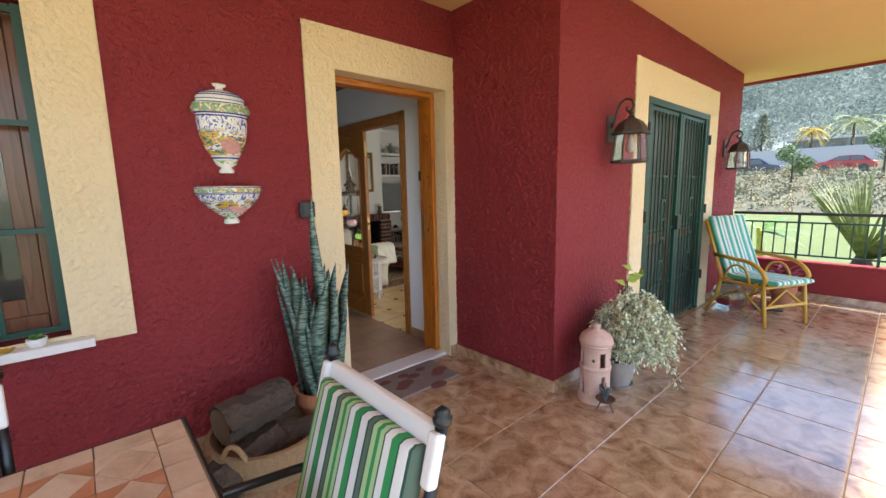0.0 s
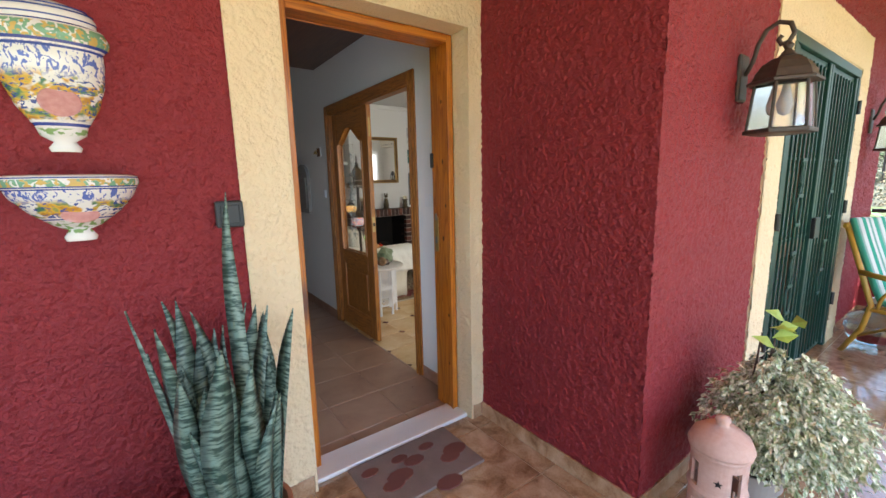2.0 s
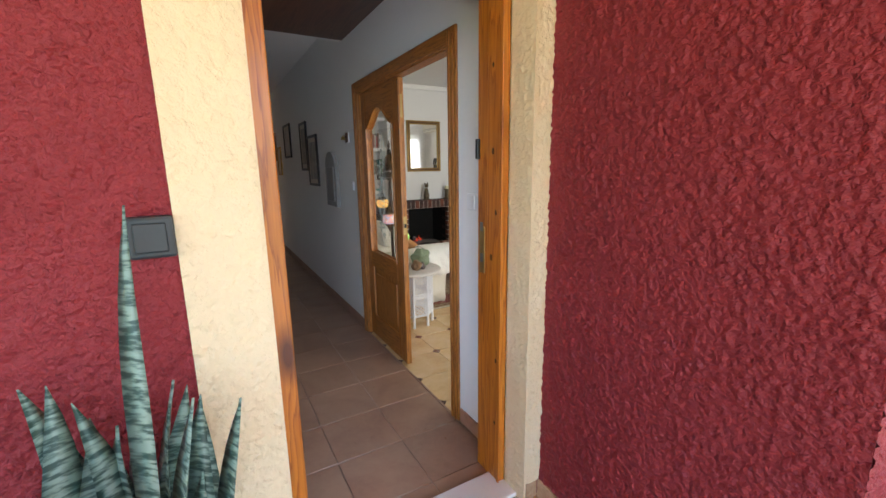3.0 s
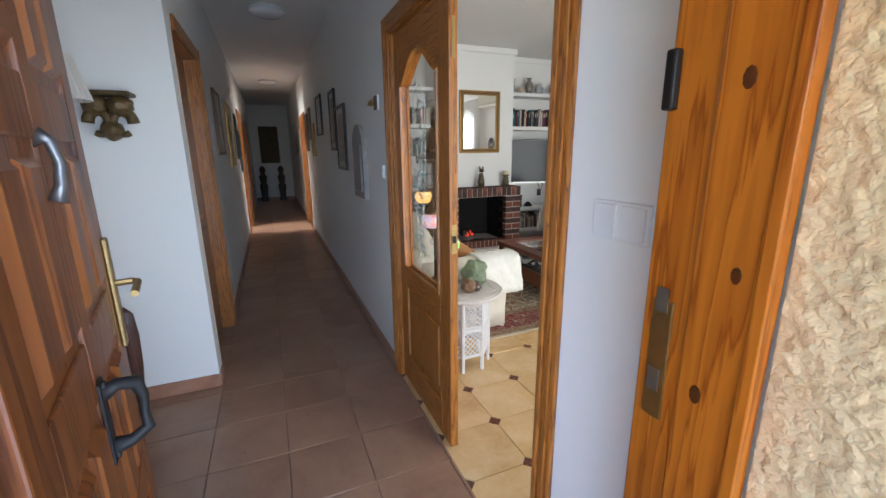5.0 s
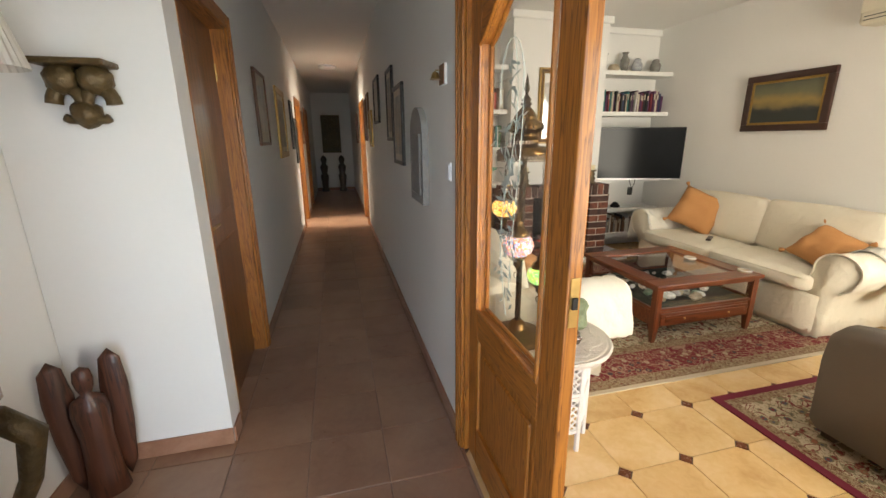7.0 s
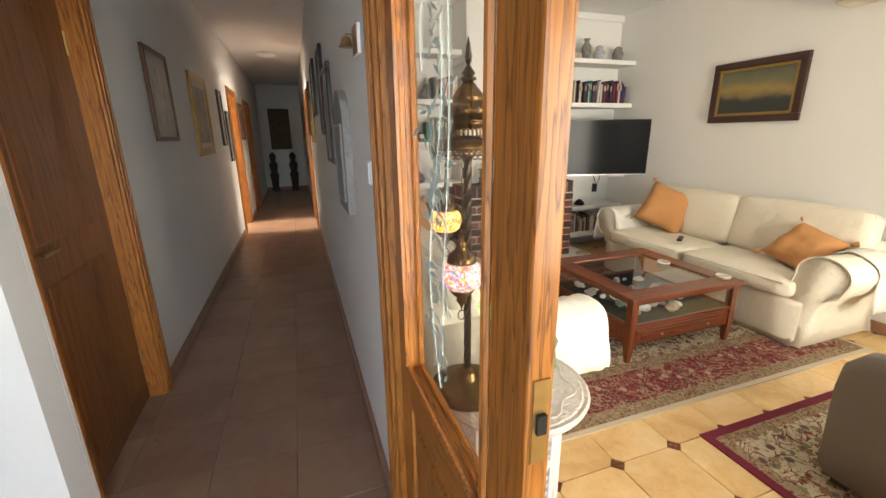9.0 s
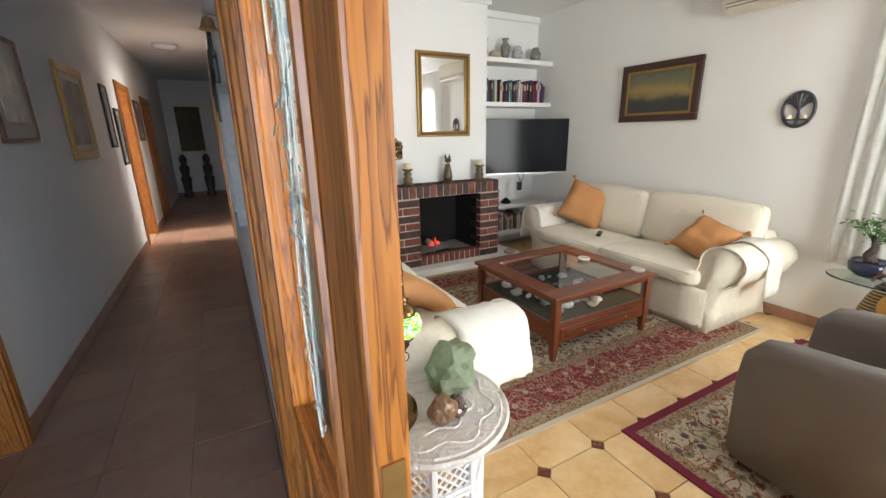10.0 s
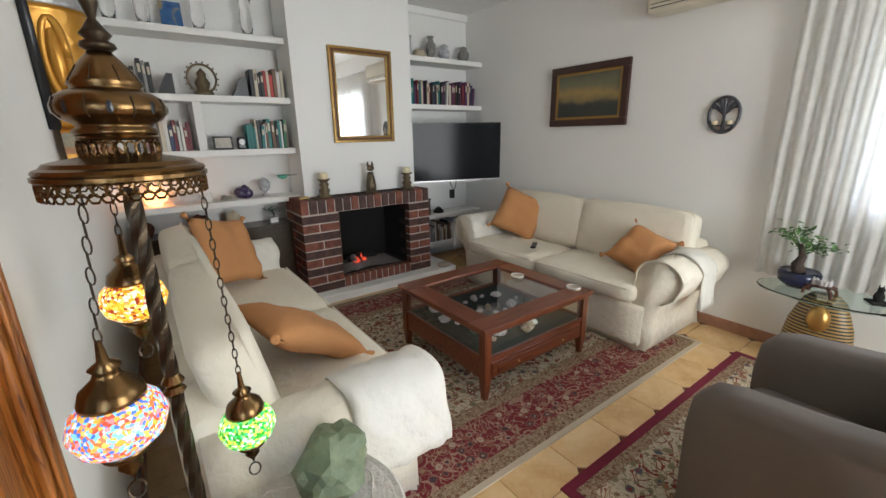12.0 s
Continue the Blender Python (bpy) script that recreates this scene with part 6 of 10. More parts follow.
an = tagged(link("statue", bm, M["angel_wood"], smooth=True), "red-brown carved wooden winged statue on the floor", "statue")
an.matrix_world = pose(2.105, 6.62, 0, 0, 0, 25) @ Matrix.Diagonal((0.62, 0.62, 0.9, 1))

M["marble"] = mat("beige_marble", (0.5, 0.4, 0.32), 0.2, var=0.2, scale=7, var2=(0.68, 0.58, 0.5))
cs = thing("console_table", pose(1.945, 5.86, 0), "wall console table with a marble top on carved dark legs", "console table")
bm = bmesh.new()
out = [(0, -0.42), (0.14, -0.42), (0.24, -0.3), (0.3, -0.1), (0.3, 0.1), (0.24, 0.3), (0.14, 0.42), (0, 0.42)]
for zz in (0.76, 0.79):
    bm.faces.new([bm.verts.new((x, y, zz)) for x, y in out])
bm.verts.ensure_lookup_table()
for i in range(8):
    j = (i + 1) % 8
    bm.faces.new((bm.verts[i], bm.verts[j], bm.verts[8 + j], bm.verts[8 + i]))
part("marble_top", bm, M["marble"], cs, "beige marble top")
part("apron", bx(0.02, -0.34, 0.68, 0.2, 0.34, 0.759, bevel=0.02), M["dark_gilt"], cs, "carved dark apron")
for sy in (-1, 1):
    part("leg", bar([(0.2, sy * 0.3, 0.7), (0.25, sy * 0.34, 0.6), (0.22, sy * 0.33, 0.45), (0.14, sy * 0.26, 0.25), (0.12, sy * 0.24, 0.08), (0.16, sy * 0.26, 0.0)], [0.035, 0.04, 0.03, 0.022, 0.02, 0.028], 10), M["dark_gilt"], cs, smooth=True)
    bm = bmesh.new()
    tube(bm, [(0.2, sy * (0.2 + 0.05 * math.cos(a)), 0.62 + 0.05 * math.sin(a)) for a in [0.4 * k for k in range(14)]], 0.014, 8)
    part("scroll", bm, M["dark_gilt"], cs, smooth=True)
gb = thing("glass_bowl", pose(2.06, 6.12, 0.79), "clear glass dish on the marble console", "bowl")
part("dish", turned([(0.03, 0), (0.035, 0.006), (0.07, 0.04), (0.075, 0.05), (0.07, 0.05), (0.03, 0.012), (0.0, 0.01)], 20), M["glass"], gb, smooth=True)
wl = thing("wall_lamp", pose(1.941, 6.37, 1.855, 0, 0, 90), "bronze wall lamp with a pleated cream shade", "lamp")
M["shade"] = mat("pleated_cream_shade", (0.7, 0.66, 0.58), 0.8, var=0.05, bump=0)
part("back_plate", turned([(0.05, 0), (0.05, 0.012), (0.02, 0.02)], 18, pose(0, 0, 0, 90)), M["iron"], wl)
part("arm", bar([(0, -0.015, 0), (0, -0.08, 0.06), (0, -0.18, 0.085), (0, -0.245, 0.04), (0, -0.255, -0.01)], 0.008), M["iron"], wl, smooth=True)
bm = bmesh.new()
n_ = 64
r0 = [bm.verts.new(((0.075 + 0.003 * (i % 2)) * math.cos(2 * math.pi * i / n_), -0.255 + (0.075 + 0.003 * (i % 2)) * math.sin(2 * math.pi * i / n_), -0.01)) for i in range(n_)]
r1 = [bm.verts.new(((0.118 + 0.004 * (i % 2)) * math.cos(2 * math.pi * i / n_), -0.255 + (0.118 + 0.004 * (i % 2)) * math.sin(2 * math.pi * i / n_), -0.19)) for i in range(n_)]
for i in range(n_):
    bm.faces.new((r0[i], r0[(i + 1) % n_], r1[(i + 1) % n_], r1[i]))
part("shade", bm, M["shade"], wl, "pleated cream cloth shade")

# skirting inside
M["skirt"] = tile_mat("terracotta_skirting", (0.3, 0.15, 0.09), (0.36, 0.19, 0.12), (0.42, 0.24, 0.16), 0.35, 6)
for b in ((1.941, 6.785, 0, 2.561, 6.796, 0.085), (2.562, 6.8, 0, 2.572, 6.915, 0.085), (2.561, 7.9, 0, 2.571, 12.12, 0.085), (2.561, 13.08, 0, 2.571, 14.12, 0.085), (3.647, 6.55, 0, 3.657, 12.02, 0.085),
          (3.647, 12.98, 0, 3.657, 17.7, 0.085), (3.647, 4.6, 0, 3.657, 4.9, 0.085), (2.56, 17.709, 0, 3.657, 17.719, 0.085), (1.941, 4.6, 0, 1.951, 6.784, 0.085),
          (7.289, 3.5, 0, 7.299, 9.3, 0.085), (3.724, 6.56, 0, 3.734, 9.5, 0.085)):
    tagged(link("baseboard", bx(*b, bevel=0.002), M["skirt"]), kind="structure")

# ---- living room ----
# chimney breast, shelves, cornice
wall("wall_chimney_breast", M["white"], 5.1, 6.27, 9.33, 9.717, 0.93, CEIL)
for b in ((5.07, 9.29, 2.70, 6.30, 9.33, CEIL - 0.002), (5.07, 9.33, 2.70, 5.1, 9.715, CEIL - 0.002), (6.27, 9.33, 2.70, 6.3, 9.715, CEIL - 0.002), (6.3, 9.685, 2.70, 7.298, 9.718, CEIL - 0.002), (3.765, 9.685, 2.70, 5.07, 9.718, CEIL - 0.002)):
    tagged(link("trim_cornice", bx(*b, bevel=0.012), M["ceil"]), kind="structure")


def shelf(x0, x1, top, th=0.05):
    return tagged(link("wall_shelf", bx(x0, 9.43, top - th, x1, 9.716, top, bevel=0.004), M["white"]), "thick white plastered shelf built into the alcove", "shelf", "alcove shelves")


for z in (2.255, 1.785, 1.365, 0.945):
    shelf(3.728, 5.098, z)
for z in (2.24, 1.77, 0.95, 0.565, 0.23):
    shelf(6.272, 7.297, z)
tagged(link("shelf_divider", bx(4.35, 9.45, 1.366, 4.41, 9.715, 1.734, bevel=0.004), M["white"]), "white plastered upright between two shelves", "shelf")

# fireplace
M["brick"] = tile_mat("red_brown_brick", (0.09, 0.03, 0.02), (0.17, 0.055, 0.033), (0.24, 0.085, 0.05), 0.7, 14, 0.5)
M["brick_dark"] = tile_mat("dark_burnt_brick", (0.035, 0.016, 0.013), (0.06, 0.026, 0.02), (0.09, 0.04, 0.03), 0.6, 14, 0.5)
M["mortar"] = mat("pale_mortar", (0.5, 0.42, 0.36), 0.9, fine=90, bump=0.4)
M["soot"] = mat("soot_black", (0.012, 0.011, 0.01), 0.95, var=0.5)
fp = thing("fireplace", pose(0, 0, 0), "red brick fireplace with a glowing fire and a white hearth", "fireplace")
X0, X1, O0, O1, YF, YB = 4.985, 6.31, 5.325, 6.06, 9.115, 9.32
part("hearth_slab", bx(4.9, 8.99, 0.0, 6.56, 9.7, 0.075, bevel=0.006), M["white"], fp, "white plastered hearth")
for a, b in ((X0 + 0.006, O0 - 0.006), (O1 + 0.006, X1 - 0.006)):
    part("mortar_core", bx(a, YF + 0.008, 0.075, b, 9.60, 0.8), M["mortar"], fp)
part("mortar_core", bx(X0 + 0.006, YF + 0.008, 0.8, X1 - 0.006, 9.328, 0.918), M["mortar"], fp)
part("mortar_core", bx(X0 + 0.006, 9.33, 0.8, 5.098, 9.6, 0.918), M["mortar"], fp)
part("mortar_core", bx(O0 - 0.006, YF + 0.008, 0.075, O1 + 0.006, 9.2, 0.17), M["mortar"], fp)
bm = cells([O0 - 0.01, O0, O1, O1 + 0.01], [9.2, 9.66, 9.7], [0.16, 0.17, 0.8, 0.93], lambda x, y, z: not (O0 < x < O1 and y < 9.66 and 0.17 < z < 0.8))
part("firebox", bm, M["soot"], fp, "soot-black firebox")
brick_cache = {}


def brick(x0, y0, z0, x1, y1, z1, material):
    k = (round(x1 - x0, 3), round(y1 - y0, 3), round(z1 - z0, 3), material.name)
    if k not in brick_cache:
        bm = bx(-k[0] / 2, -k[1] / 2, -k[2] / 2, k[0] / 2, k[1] / 2, k[2] / 2, bevel=0.004, seg=1)
        me = bpy.data.meshes.new("brick")
        bm.to_mesh(me)
        bm.free()
        me.materials.append(material)
        brick_cache[k] = me
    ob = new("brick", brick_cache[k])
    ob.parent, ob.location = fp, ((x0 + x1) / 2, (y0 + y1) / 2, (z0 + z1) / 2)


J = 0.012
for a, b in ((X0, O0), (O1, X1)):
    h = (0.8 - 0.08) / 9
    for r_ in range(9):
        z0, z1 = 0.08 + r_ * h, 0.08 + (r_ + 1) * h - J
        if r_ % 2 == 0:
            brick(a, YF, z0, b, YB, z1, M["brick_dark"])
        else:
            m_ = a + (b - a) * (0.52 if r_ % 4 == 1 else 0.45)
            brick(a, YF, z0, m_ - J / 2, YB, z1, M["brick"])
            brick(m_ + J / 2, YF, z0, b, YB, z1, M["brick"])
        if a == X0:
            brick(X0, YB + J, z0, X0 + 0.1, 9.56, z1, M["brick_dark"] if r_ % 2 else M["brick"])
ns = 17
for i in range(ns):
    a = X0 + (X1 - X0) * i / ns
    brick(a, YF - 0.004, 0.805, a + (X1 - X0) / ns - J, YB, 0.93, M["brick_dark"] if (i * 7) % 3 else M["brick"])
ns = 11
for i in range(ns):
    a = O0 + (O1 - O0) * i / ns
    brick(a + J / 2, YF, 0.08, a + (O1 - O0) / ns - J / 2, 9.19, 0.178, M["brick"])
for k in range(3):
    brick(X0, YB + J + 0.08 * k, 0.805, 5.09, YB + 0.08 * (k + 1), 0.93, M["brick"])
M["ember"] = mat("glowing_ember", (0.3, 0.04, 0.01), 0.9, emit=((1.0, 0.08, 0.03), 0.1))
M["ash"] = mat("grey_ash", (0.22, 0.2, 0.19), 0.95, var=0.4, fine=90, bump=0.8)
rng = random.Random(4)
fire = thing("fire", pose(5.66, 9.42, 0.172), "small glowing log fire with grey ash", "fire")
bm = bmesh.new()
bmesh.ops.create_grid(bm, x_segments=24, y_segments=14, size=0.5, matrix=Matrix.Diagonal((0.7, 0.4, 1, 1)))
for v in bm.verts:
    v.co.z = max(0.0, 0.05 * math.exp(-(v.co.x ** 2 + v.co.y ** 2) * 25) + 0.012 * noise.noise(v.co * 22))
part("ash_bed", bm, M["ash"], fire)
for k in range(9):
    bm = bmesh.new()
    bmesh.ops.create_icosphere(bm, subdivisions=2, radius=rng.uniform(0.018, 0.034))
    for v in bm.verts:
        v.co *= 1 + 0.4 * noise.noise(v.co * 40 + Vector((k, 0, 0)))
    bmesh.ops.translate(bm, verts=bm.verts, vec=(rng.uniform(-0.13, 0.1), rng.uniform(-0.08, 0.05), 0.06 + 0.012 * (k % 3)))
    part("coal", bm, M["ember"] if k % 3 == 0 else M["ash"], fire)
part("charred_log", bar([(-0.16, 0.03, 0.06), (0.0, 0.0, 0.1), (0.17, 0.04, 0.07)], [0.035, 0.04, 0.03], 10), M["soot"], fire)
for k in range(1):
    part("flame", turned([(0.007, 0), (0.009, 0.015), (0.004, 0.035), (0.0, 0.05)], 8, pose(-0.03 + 0.03 * k, -0.03, 0.08)), M["ember"], fire, "small red flame", smooth=True)
ps = thing("pebble", pose(6.42, 9.03, 0.075), "flat grey stone on the hearth", "stone")
bm = bmesh.new()
bmesh.ops.create_icosphere(bm, subdivisions=3, radius=0.07, matrix=pose(0, 0, 0.026) @ Matrix.Diagonal((1.1, 0.8, 0.38, 1)))
part("stone", bm, mat("grey_beige_stone", (0.32, 0.28, 0.22), 0.8, var=0.2, scale=15), ps, smooth=True)

# mirror over the fireplace
mr = thing("mirror", pose(5.73, 9.328, 1.81), "rectangular mirror in a stepped gold frame", "mirror")
MW, MH = 0.62, 0.82
for w0, w1, dp, mm in ((0.0, 0.022, 0.03, "frame_gold"), (0.022, 0.042, 0.022, "frame_brown"), (0.042, 0.058, 0.03, "frame_gold")):
    for b in ((-MW / 2 + w0, -MH / 2 + w0, MW / 2 - w0, -MH / 2 + w1), (-MW / 2 + w0, MH / 2 - w1, MW / 2 - w0, MH / 2 - w0), (-MW / 2 + w0, -MH / 2 + w1, -MW / 2 + w1, MH / 2 - w1), (MW / 2 - w1, -MH / 2 + w1, MW / 2 - w0, MH / 2 - w1)):
        part("frame", bx(b[0], -dp, b[1], b[2], 0, b[3], bevel=0.004), M[mm], mr)
M["mirror"] = mat("silvered_glass", (0.9, 0.9, 0.9), 0.02, 1.0, var=0.0, bump=0)
part("mirror_glass", bx(-MW / 2 + 0.058, -0.012, -MH / 2 + 0.058, MW / 2 - 0.058, -0.002, MH / 2 - 0.058), M["mirror"], mr, "silvered glass")


# candlesticks and cat figure on the mantel
M["old_bronze"] = mat("old_bronze_casting", (0.12, 0.09, 0.05), 0.45, 0.6, var=0.5, scale=40, bump=0.6, bump_scale=60, dist=0.006)
M["wax"] = mat("ivory_wax", (0.72, 0.62, 0.4), 0.5, var=0.05)
for x in (5.24, 6.10):
    t = thing("candlestick", pose(x, 9.2, 0.93) @ Matrix.Diagonal((1.25, 1.25, 1.05, 1)), "ornate bronze candlestick with an ivory candle on the mantel", "candlestick", "candlesticks on the mantel")
    part("stem", turned([(0.05, 0), (0.052, 0.015), (0.03, 0.03), (0.04, 0.06), (0.025, 0.085), (0.035, 0.11), (0.022, 0.13), (0.045, 0.15), (0.045, 0.157)], 14), M["old_bronze"], t, smooth=True)
    part("candle", turned([(0.03, 0.157), (0.03, 0.205), (0.026, 0.208), (0.0, 0.204)], 18), M["wax"], t, "ivory candle")
bm = bmesh.new()
lathe(bm, [(0.055, 0), (0.055, 0.018)], 4, pose(0, 0, 0, 0, 0, 45))
lathe(bm, [(0.04, 0.018), (0.046, 0.06), (0.04, 0.11), (0.03, 0.16), (0.024, 0.19)], 14, Matrix.Diagonal((0.8, 1.1, 1, 1)))
bmesh.ops.create_icosphere(bm, subdivisions=2, radius=0.03, matrix=pose(0, -0.012, 0.225) @ Matrix.Diagonal((0.9, 1.15, 0.95, 1)))
for sx in (-1, 1):
    lathe(bm, [(0.011, 0), (0.008, 0.02), (0.0, 0.045)], 8, pose(sx * 0.016, 0.0, 0.245))
    tube(bm, [(sx * 0.014, -0.035, 0.12), (sx * 0.014, -0.045, 0.018)], 0.009, 6)
cat = tagged(link("cat_figurine", bm, M["old_bronze"], smooth=True), "seated bronze cat figure on the mantel", "figurine")
cat.matrix_world = pose(5.70, 9.2, 0.93, 0, 0, -15) @ Matrix.Diagonal((1.35, 1.3, 1.03, 1))
bt = thing("card_box", pose(5.06, 9.25, 0.93), "small flat brass box on the mantel corner", "box")
part("tin", bx(-0.04, -0.03, 0, 0.04, 0.03, 0.018, bevel=0.003), M["brass"], bt)

# television
tv = thing("television", pose(6.80, 9.30, 1.265, 0, 0, -20), "large black flat-screen television on a wall arm", "television")
M["screen"] = mat("glossy_black_screen", (0.012, 0.013, 0.015), 0.12, var=0.1, bump=0, spec=0.1)
part("bezel", bx(-0.55, -0.01, -0.315, 0.55, 0.035, 0.315, bevel=0.006), M["black_metal"], tv)
part("screen", bx(-0.54, -0.0125, -0.3, 0.54, -0.0105, 0.305), M["screen"], tv, "glossy dark screen")
part("chin", bx(-0.55, -0.013, -0.315, 0.55, -0.0095, -0.303), mat("silver_strip", (0.5, 0.5, 0.5), 0.3, 0.8), tv, "thin silver strip")
part("wall_arm", bx(-0.04, 0.035, -0.08, 0.04, 0.36, 0.06), M["black_metal"], tv)
cb = thing("cable", pose(6.8, 9.42, 0.94), "black cable and power adapter hanging under the television", "cable")
part("cord", bar([(0.0, 0, 0.02), (0.02, -0.02, -0.06), (0.05, -0.02, -0.12), (0.1, 0.0, -0.05), (0.12, 0.02, 0.02)], 0.005, 6), M["black_metal"], cb, smooth=True)
part("adapter", bx(0.0, -0.04, -0.2, 0.05, 0.0, -0.1, bevel=0.006), M["black_metal"], cb)
bx_ = thing("wooden_box", pose(6.45, 9.55, 0.565), "dark wooden box on the low shelf", "box")
part("case", bx(-0.11, -0.09, 0, 0.11, 0.09, 0.17, bevel=0.005), M["ebony"], bx_)
part("lid", bx(-0.115, -0.095, 0.171, 0.115, 0.095, 0.19, bevel=0.004), M["ebony"], bx_)
cn = thing("stone", pose(6.72, 9.53, 0.565), "dark pointed stone on the low shelf", "stone")
part("rock", turned([(0.06, 0), (0.065, 0.02), (0.03, 0.06), (0.0, 0.075)], 9), M["soot"], cn)

# books
BOOKS = [mat("book_cover_" + n, c, 0.5, var=0.12, scale=8) for n, c in (("wine", (0.16, 0.02, 0.03)), ("navy", (0.025, 0.035, 0.09)), ("black", (0.02, 0.02, 0.022)), ("cream", (0.55, 0.48, 0.36)), ("teal", (0.02, 0.16, 0.15)),
         ("grey", (0.25, 0.24, 0.23)), ("purple", (0.1, 0.03, 0.09)), ("red", (0.4, 0.03, 0.02)), ("white", (0.62, 0.6, 0.56)), ("brown", (0.14, 0.075, 0.04)), ("green", (0.02, 0.13, 0.05)))]
M["pages"] = mat("book_pages", (0.6, 0.54, 0.42), 0.9, fine=200)
rng = random.Random(17)


def book(x, y, z, w, d, h, cover, tilt=0.0):
    t = thing("book", pose(x, y, z, 0, tilt, 0), "upright %s book standing on the shelf" % cover.name.split("_")[-1].split(".")[0], "book", "books on the alcove shelves")
    bm = bmesh.new()
    box(bm, 0, 0.0, 0, w, 0.004, h)
    box(bm, 0, 0.004, 0, 0.0025, d, h)
    box(bm, w - 0.0025, 0.004, 0, w, d, h)
    part("cover", bm, cover, t)
    part("page_block", bx(0.0026, 0.0042, 0.003, w - 0.0026, d - 0.004, h - 0.006), M["pages"], t)
    if rng.random() < 0.5:
        part("spine_label", bx(w * 0.2, -0.0006, h * 0.6, w * 0.8, -0.0001, h * 0.85), BOOKS[3] if cover is not BOOKS[3] else BOOKS[9], t)


def row(x0, x1, top, palette, hmin, hmax):
    x = x0
    while x < x1 - 0.03:
        w = rng.uniform(0.014, 0.03)
        book(x, 9.47 + rng.uniform(0, 0.025), top, w, 0.15, rng.uniform(hmin, hmax), BOOKS[rng.choice(palette)], rng.choice((0, 0, 0, 0, 3)))
        x += w + rng.uniform(0.001, 0.005)


row(6.33, 7.25, 1.77, (0, 0, 1, 2, 2, 3, 4, 6, 6, 8), 0.19, 0.26)
row(6.5, 7.1, 0.23, (2, 3, 5, 8, 9, 9, 3), 0.16, 0.24)
row(4.8, 5.08, 1.785, (2, 7, 7, 8, 3, 9), 0.18, 0.24)
row(4.72, 5.08, 1.365, (3, 8, 4, 9, 10, 2), 0.17, 0.25)
row(3.95, 4.34, 1.365, (2, 1, 5, 8, 3, 0), 0.17, 0.25)
row(4.0, 4.16, 1.785, (2, 5, 8, 2), 0.18, 0.24)
for x in (4.72, 4.2):
    t = thing("book_end", pose(x, 9.55, 1.785), "black wedge-shaped book end on the shelf", "book end")
    bm = bmesh.new()
    a = [bm.verts.new(p) for p in ((-0.06, -0.05, 0), (0.06, -0.05, 0), (0.06, -0.05, 0.15), (0.02, -0.05, 0.15), (-0.06, 0.05, 0), (0.06, 0.05, 0), (0.06, 0.05, 0.15), (0.02, 0.05, 0.15))]
    for q in ((0, 1, 2, 3), (4, 7, 6, 5), (0, 4, 5, 1), (1, 5, 6, 2), (2, 6, 7, 3), (3, 7, 4, 0)):
        bm.faces.new([a[i] for i in q])
    part("wedge", bm, M["black_metal"], t)


# vases and small objects
def vase(name, x, z, prof, material, label, y=9.56, n=20):
    t = thing(name, pose(x, y, z), label, "vase" if "vase" in name else "ornament")
    part("body", turned(prof, n), material, t, smooth=True)
    return t


M["blue_porcelain"] = mat("blue_white_porcelain", (0.05, 0.07, 0.16), 0.2, var=0.3, scale=30, var2=(0.75, 0.75, 0.73), bump=0)
M["dark_porcelain"] = mat("dark_painted_porcelain", (0.02, 0.025, 0.03), 0.2, var=0.4, scale=26, var2=(0.4, 0.38, 0.34), bump=0)
M["beige_ceramic"] = mat("beige_ceramic", (0.45, 0.37, 0.26), 0.35, var=0.3, scale=20)
JAR = [(0.04, 0), (0.06, 0.04), (0.065, 0.09), (0.04, 0.13), (0.045, 0.145), (0.03, 0.16), (0.0, 0.17)]
TALL = [(0.03, 0), (0.05, 0.08), (0.055, 0.14), (0.03, 0.18), (0.025, 0.2), (0.04, 0.225), (0.03, 0.225), (0.0, 0.2)]
vase("vase", 6.37, 2.24, [(0.045, 0), (0.055, 0.05), (0.05, 0.16), (0.06, 0.2), (0.0, 0.19)], M["blue_porcelain"], "pale painted cylindrical vase on the top shelf")
vase("vase", 6.68, 2.24, TALL, M["dark_porcelain"], "tall dark painted vase on the top shelf")
vase("vase", 6.86, 2.24, JAR, M["blue_porcelain"], "white and blue lidded jar on the top shelf")
vase("vase", 7.13, 2.24, JAR, M["dark_porcelain"], "dark painted lidded jar on the top shelf")
vase("wooden_bowl", 6.53, 2.24, [(0.04, 0), (0.07, 0.03), (0.06, 0.07), (0.04, 0.085), (0.0, 0.08)], M["beige_ceramic"], "round beige ceramic pot on the top shelf")
for x in (3.95, 4.15, 4.5, 4.85):
    vase("glass_vase", x, 2.255, [(0.035, 0), (0.05, 0.1), (0.04, 0.22), (0.05, 0.28)], M["glass"], "clear glass vase on the top shelf")
bc = thing("photo_card", pose(4.33, 9.58, 2.255, -8), "blue picture card leaning on the shelf wall", "picture")
part("card", bx(-0.07, 0, 0, 0.07, 0.01, 0.2), art("blue_gold_card", [(0.02, 0.06, 0.2), (0.05, 0.14, 0.32), (0.5, 0.36, 0.08)], 9), bc)
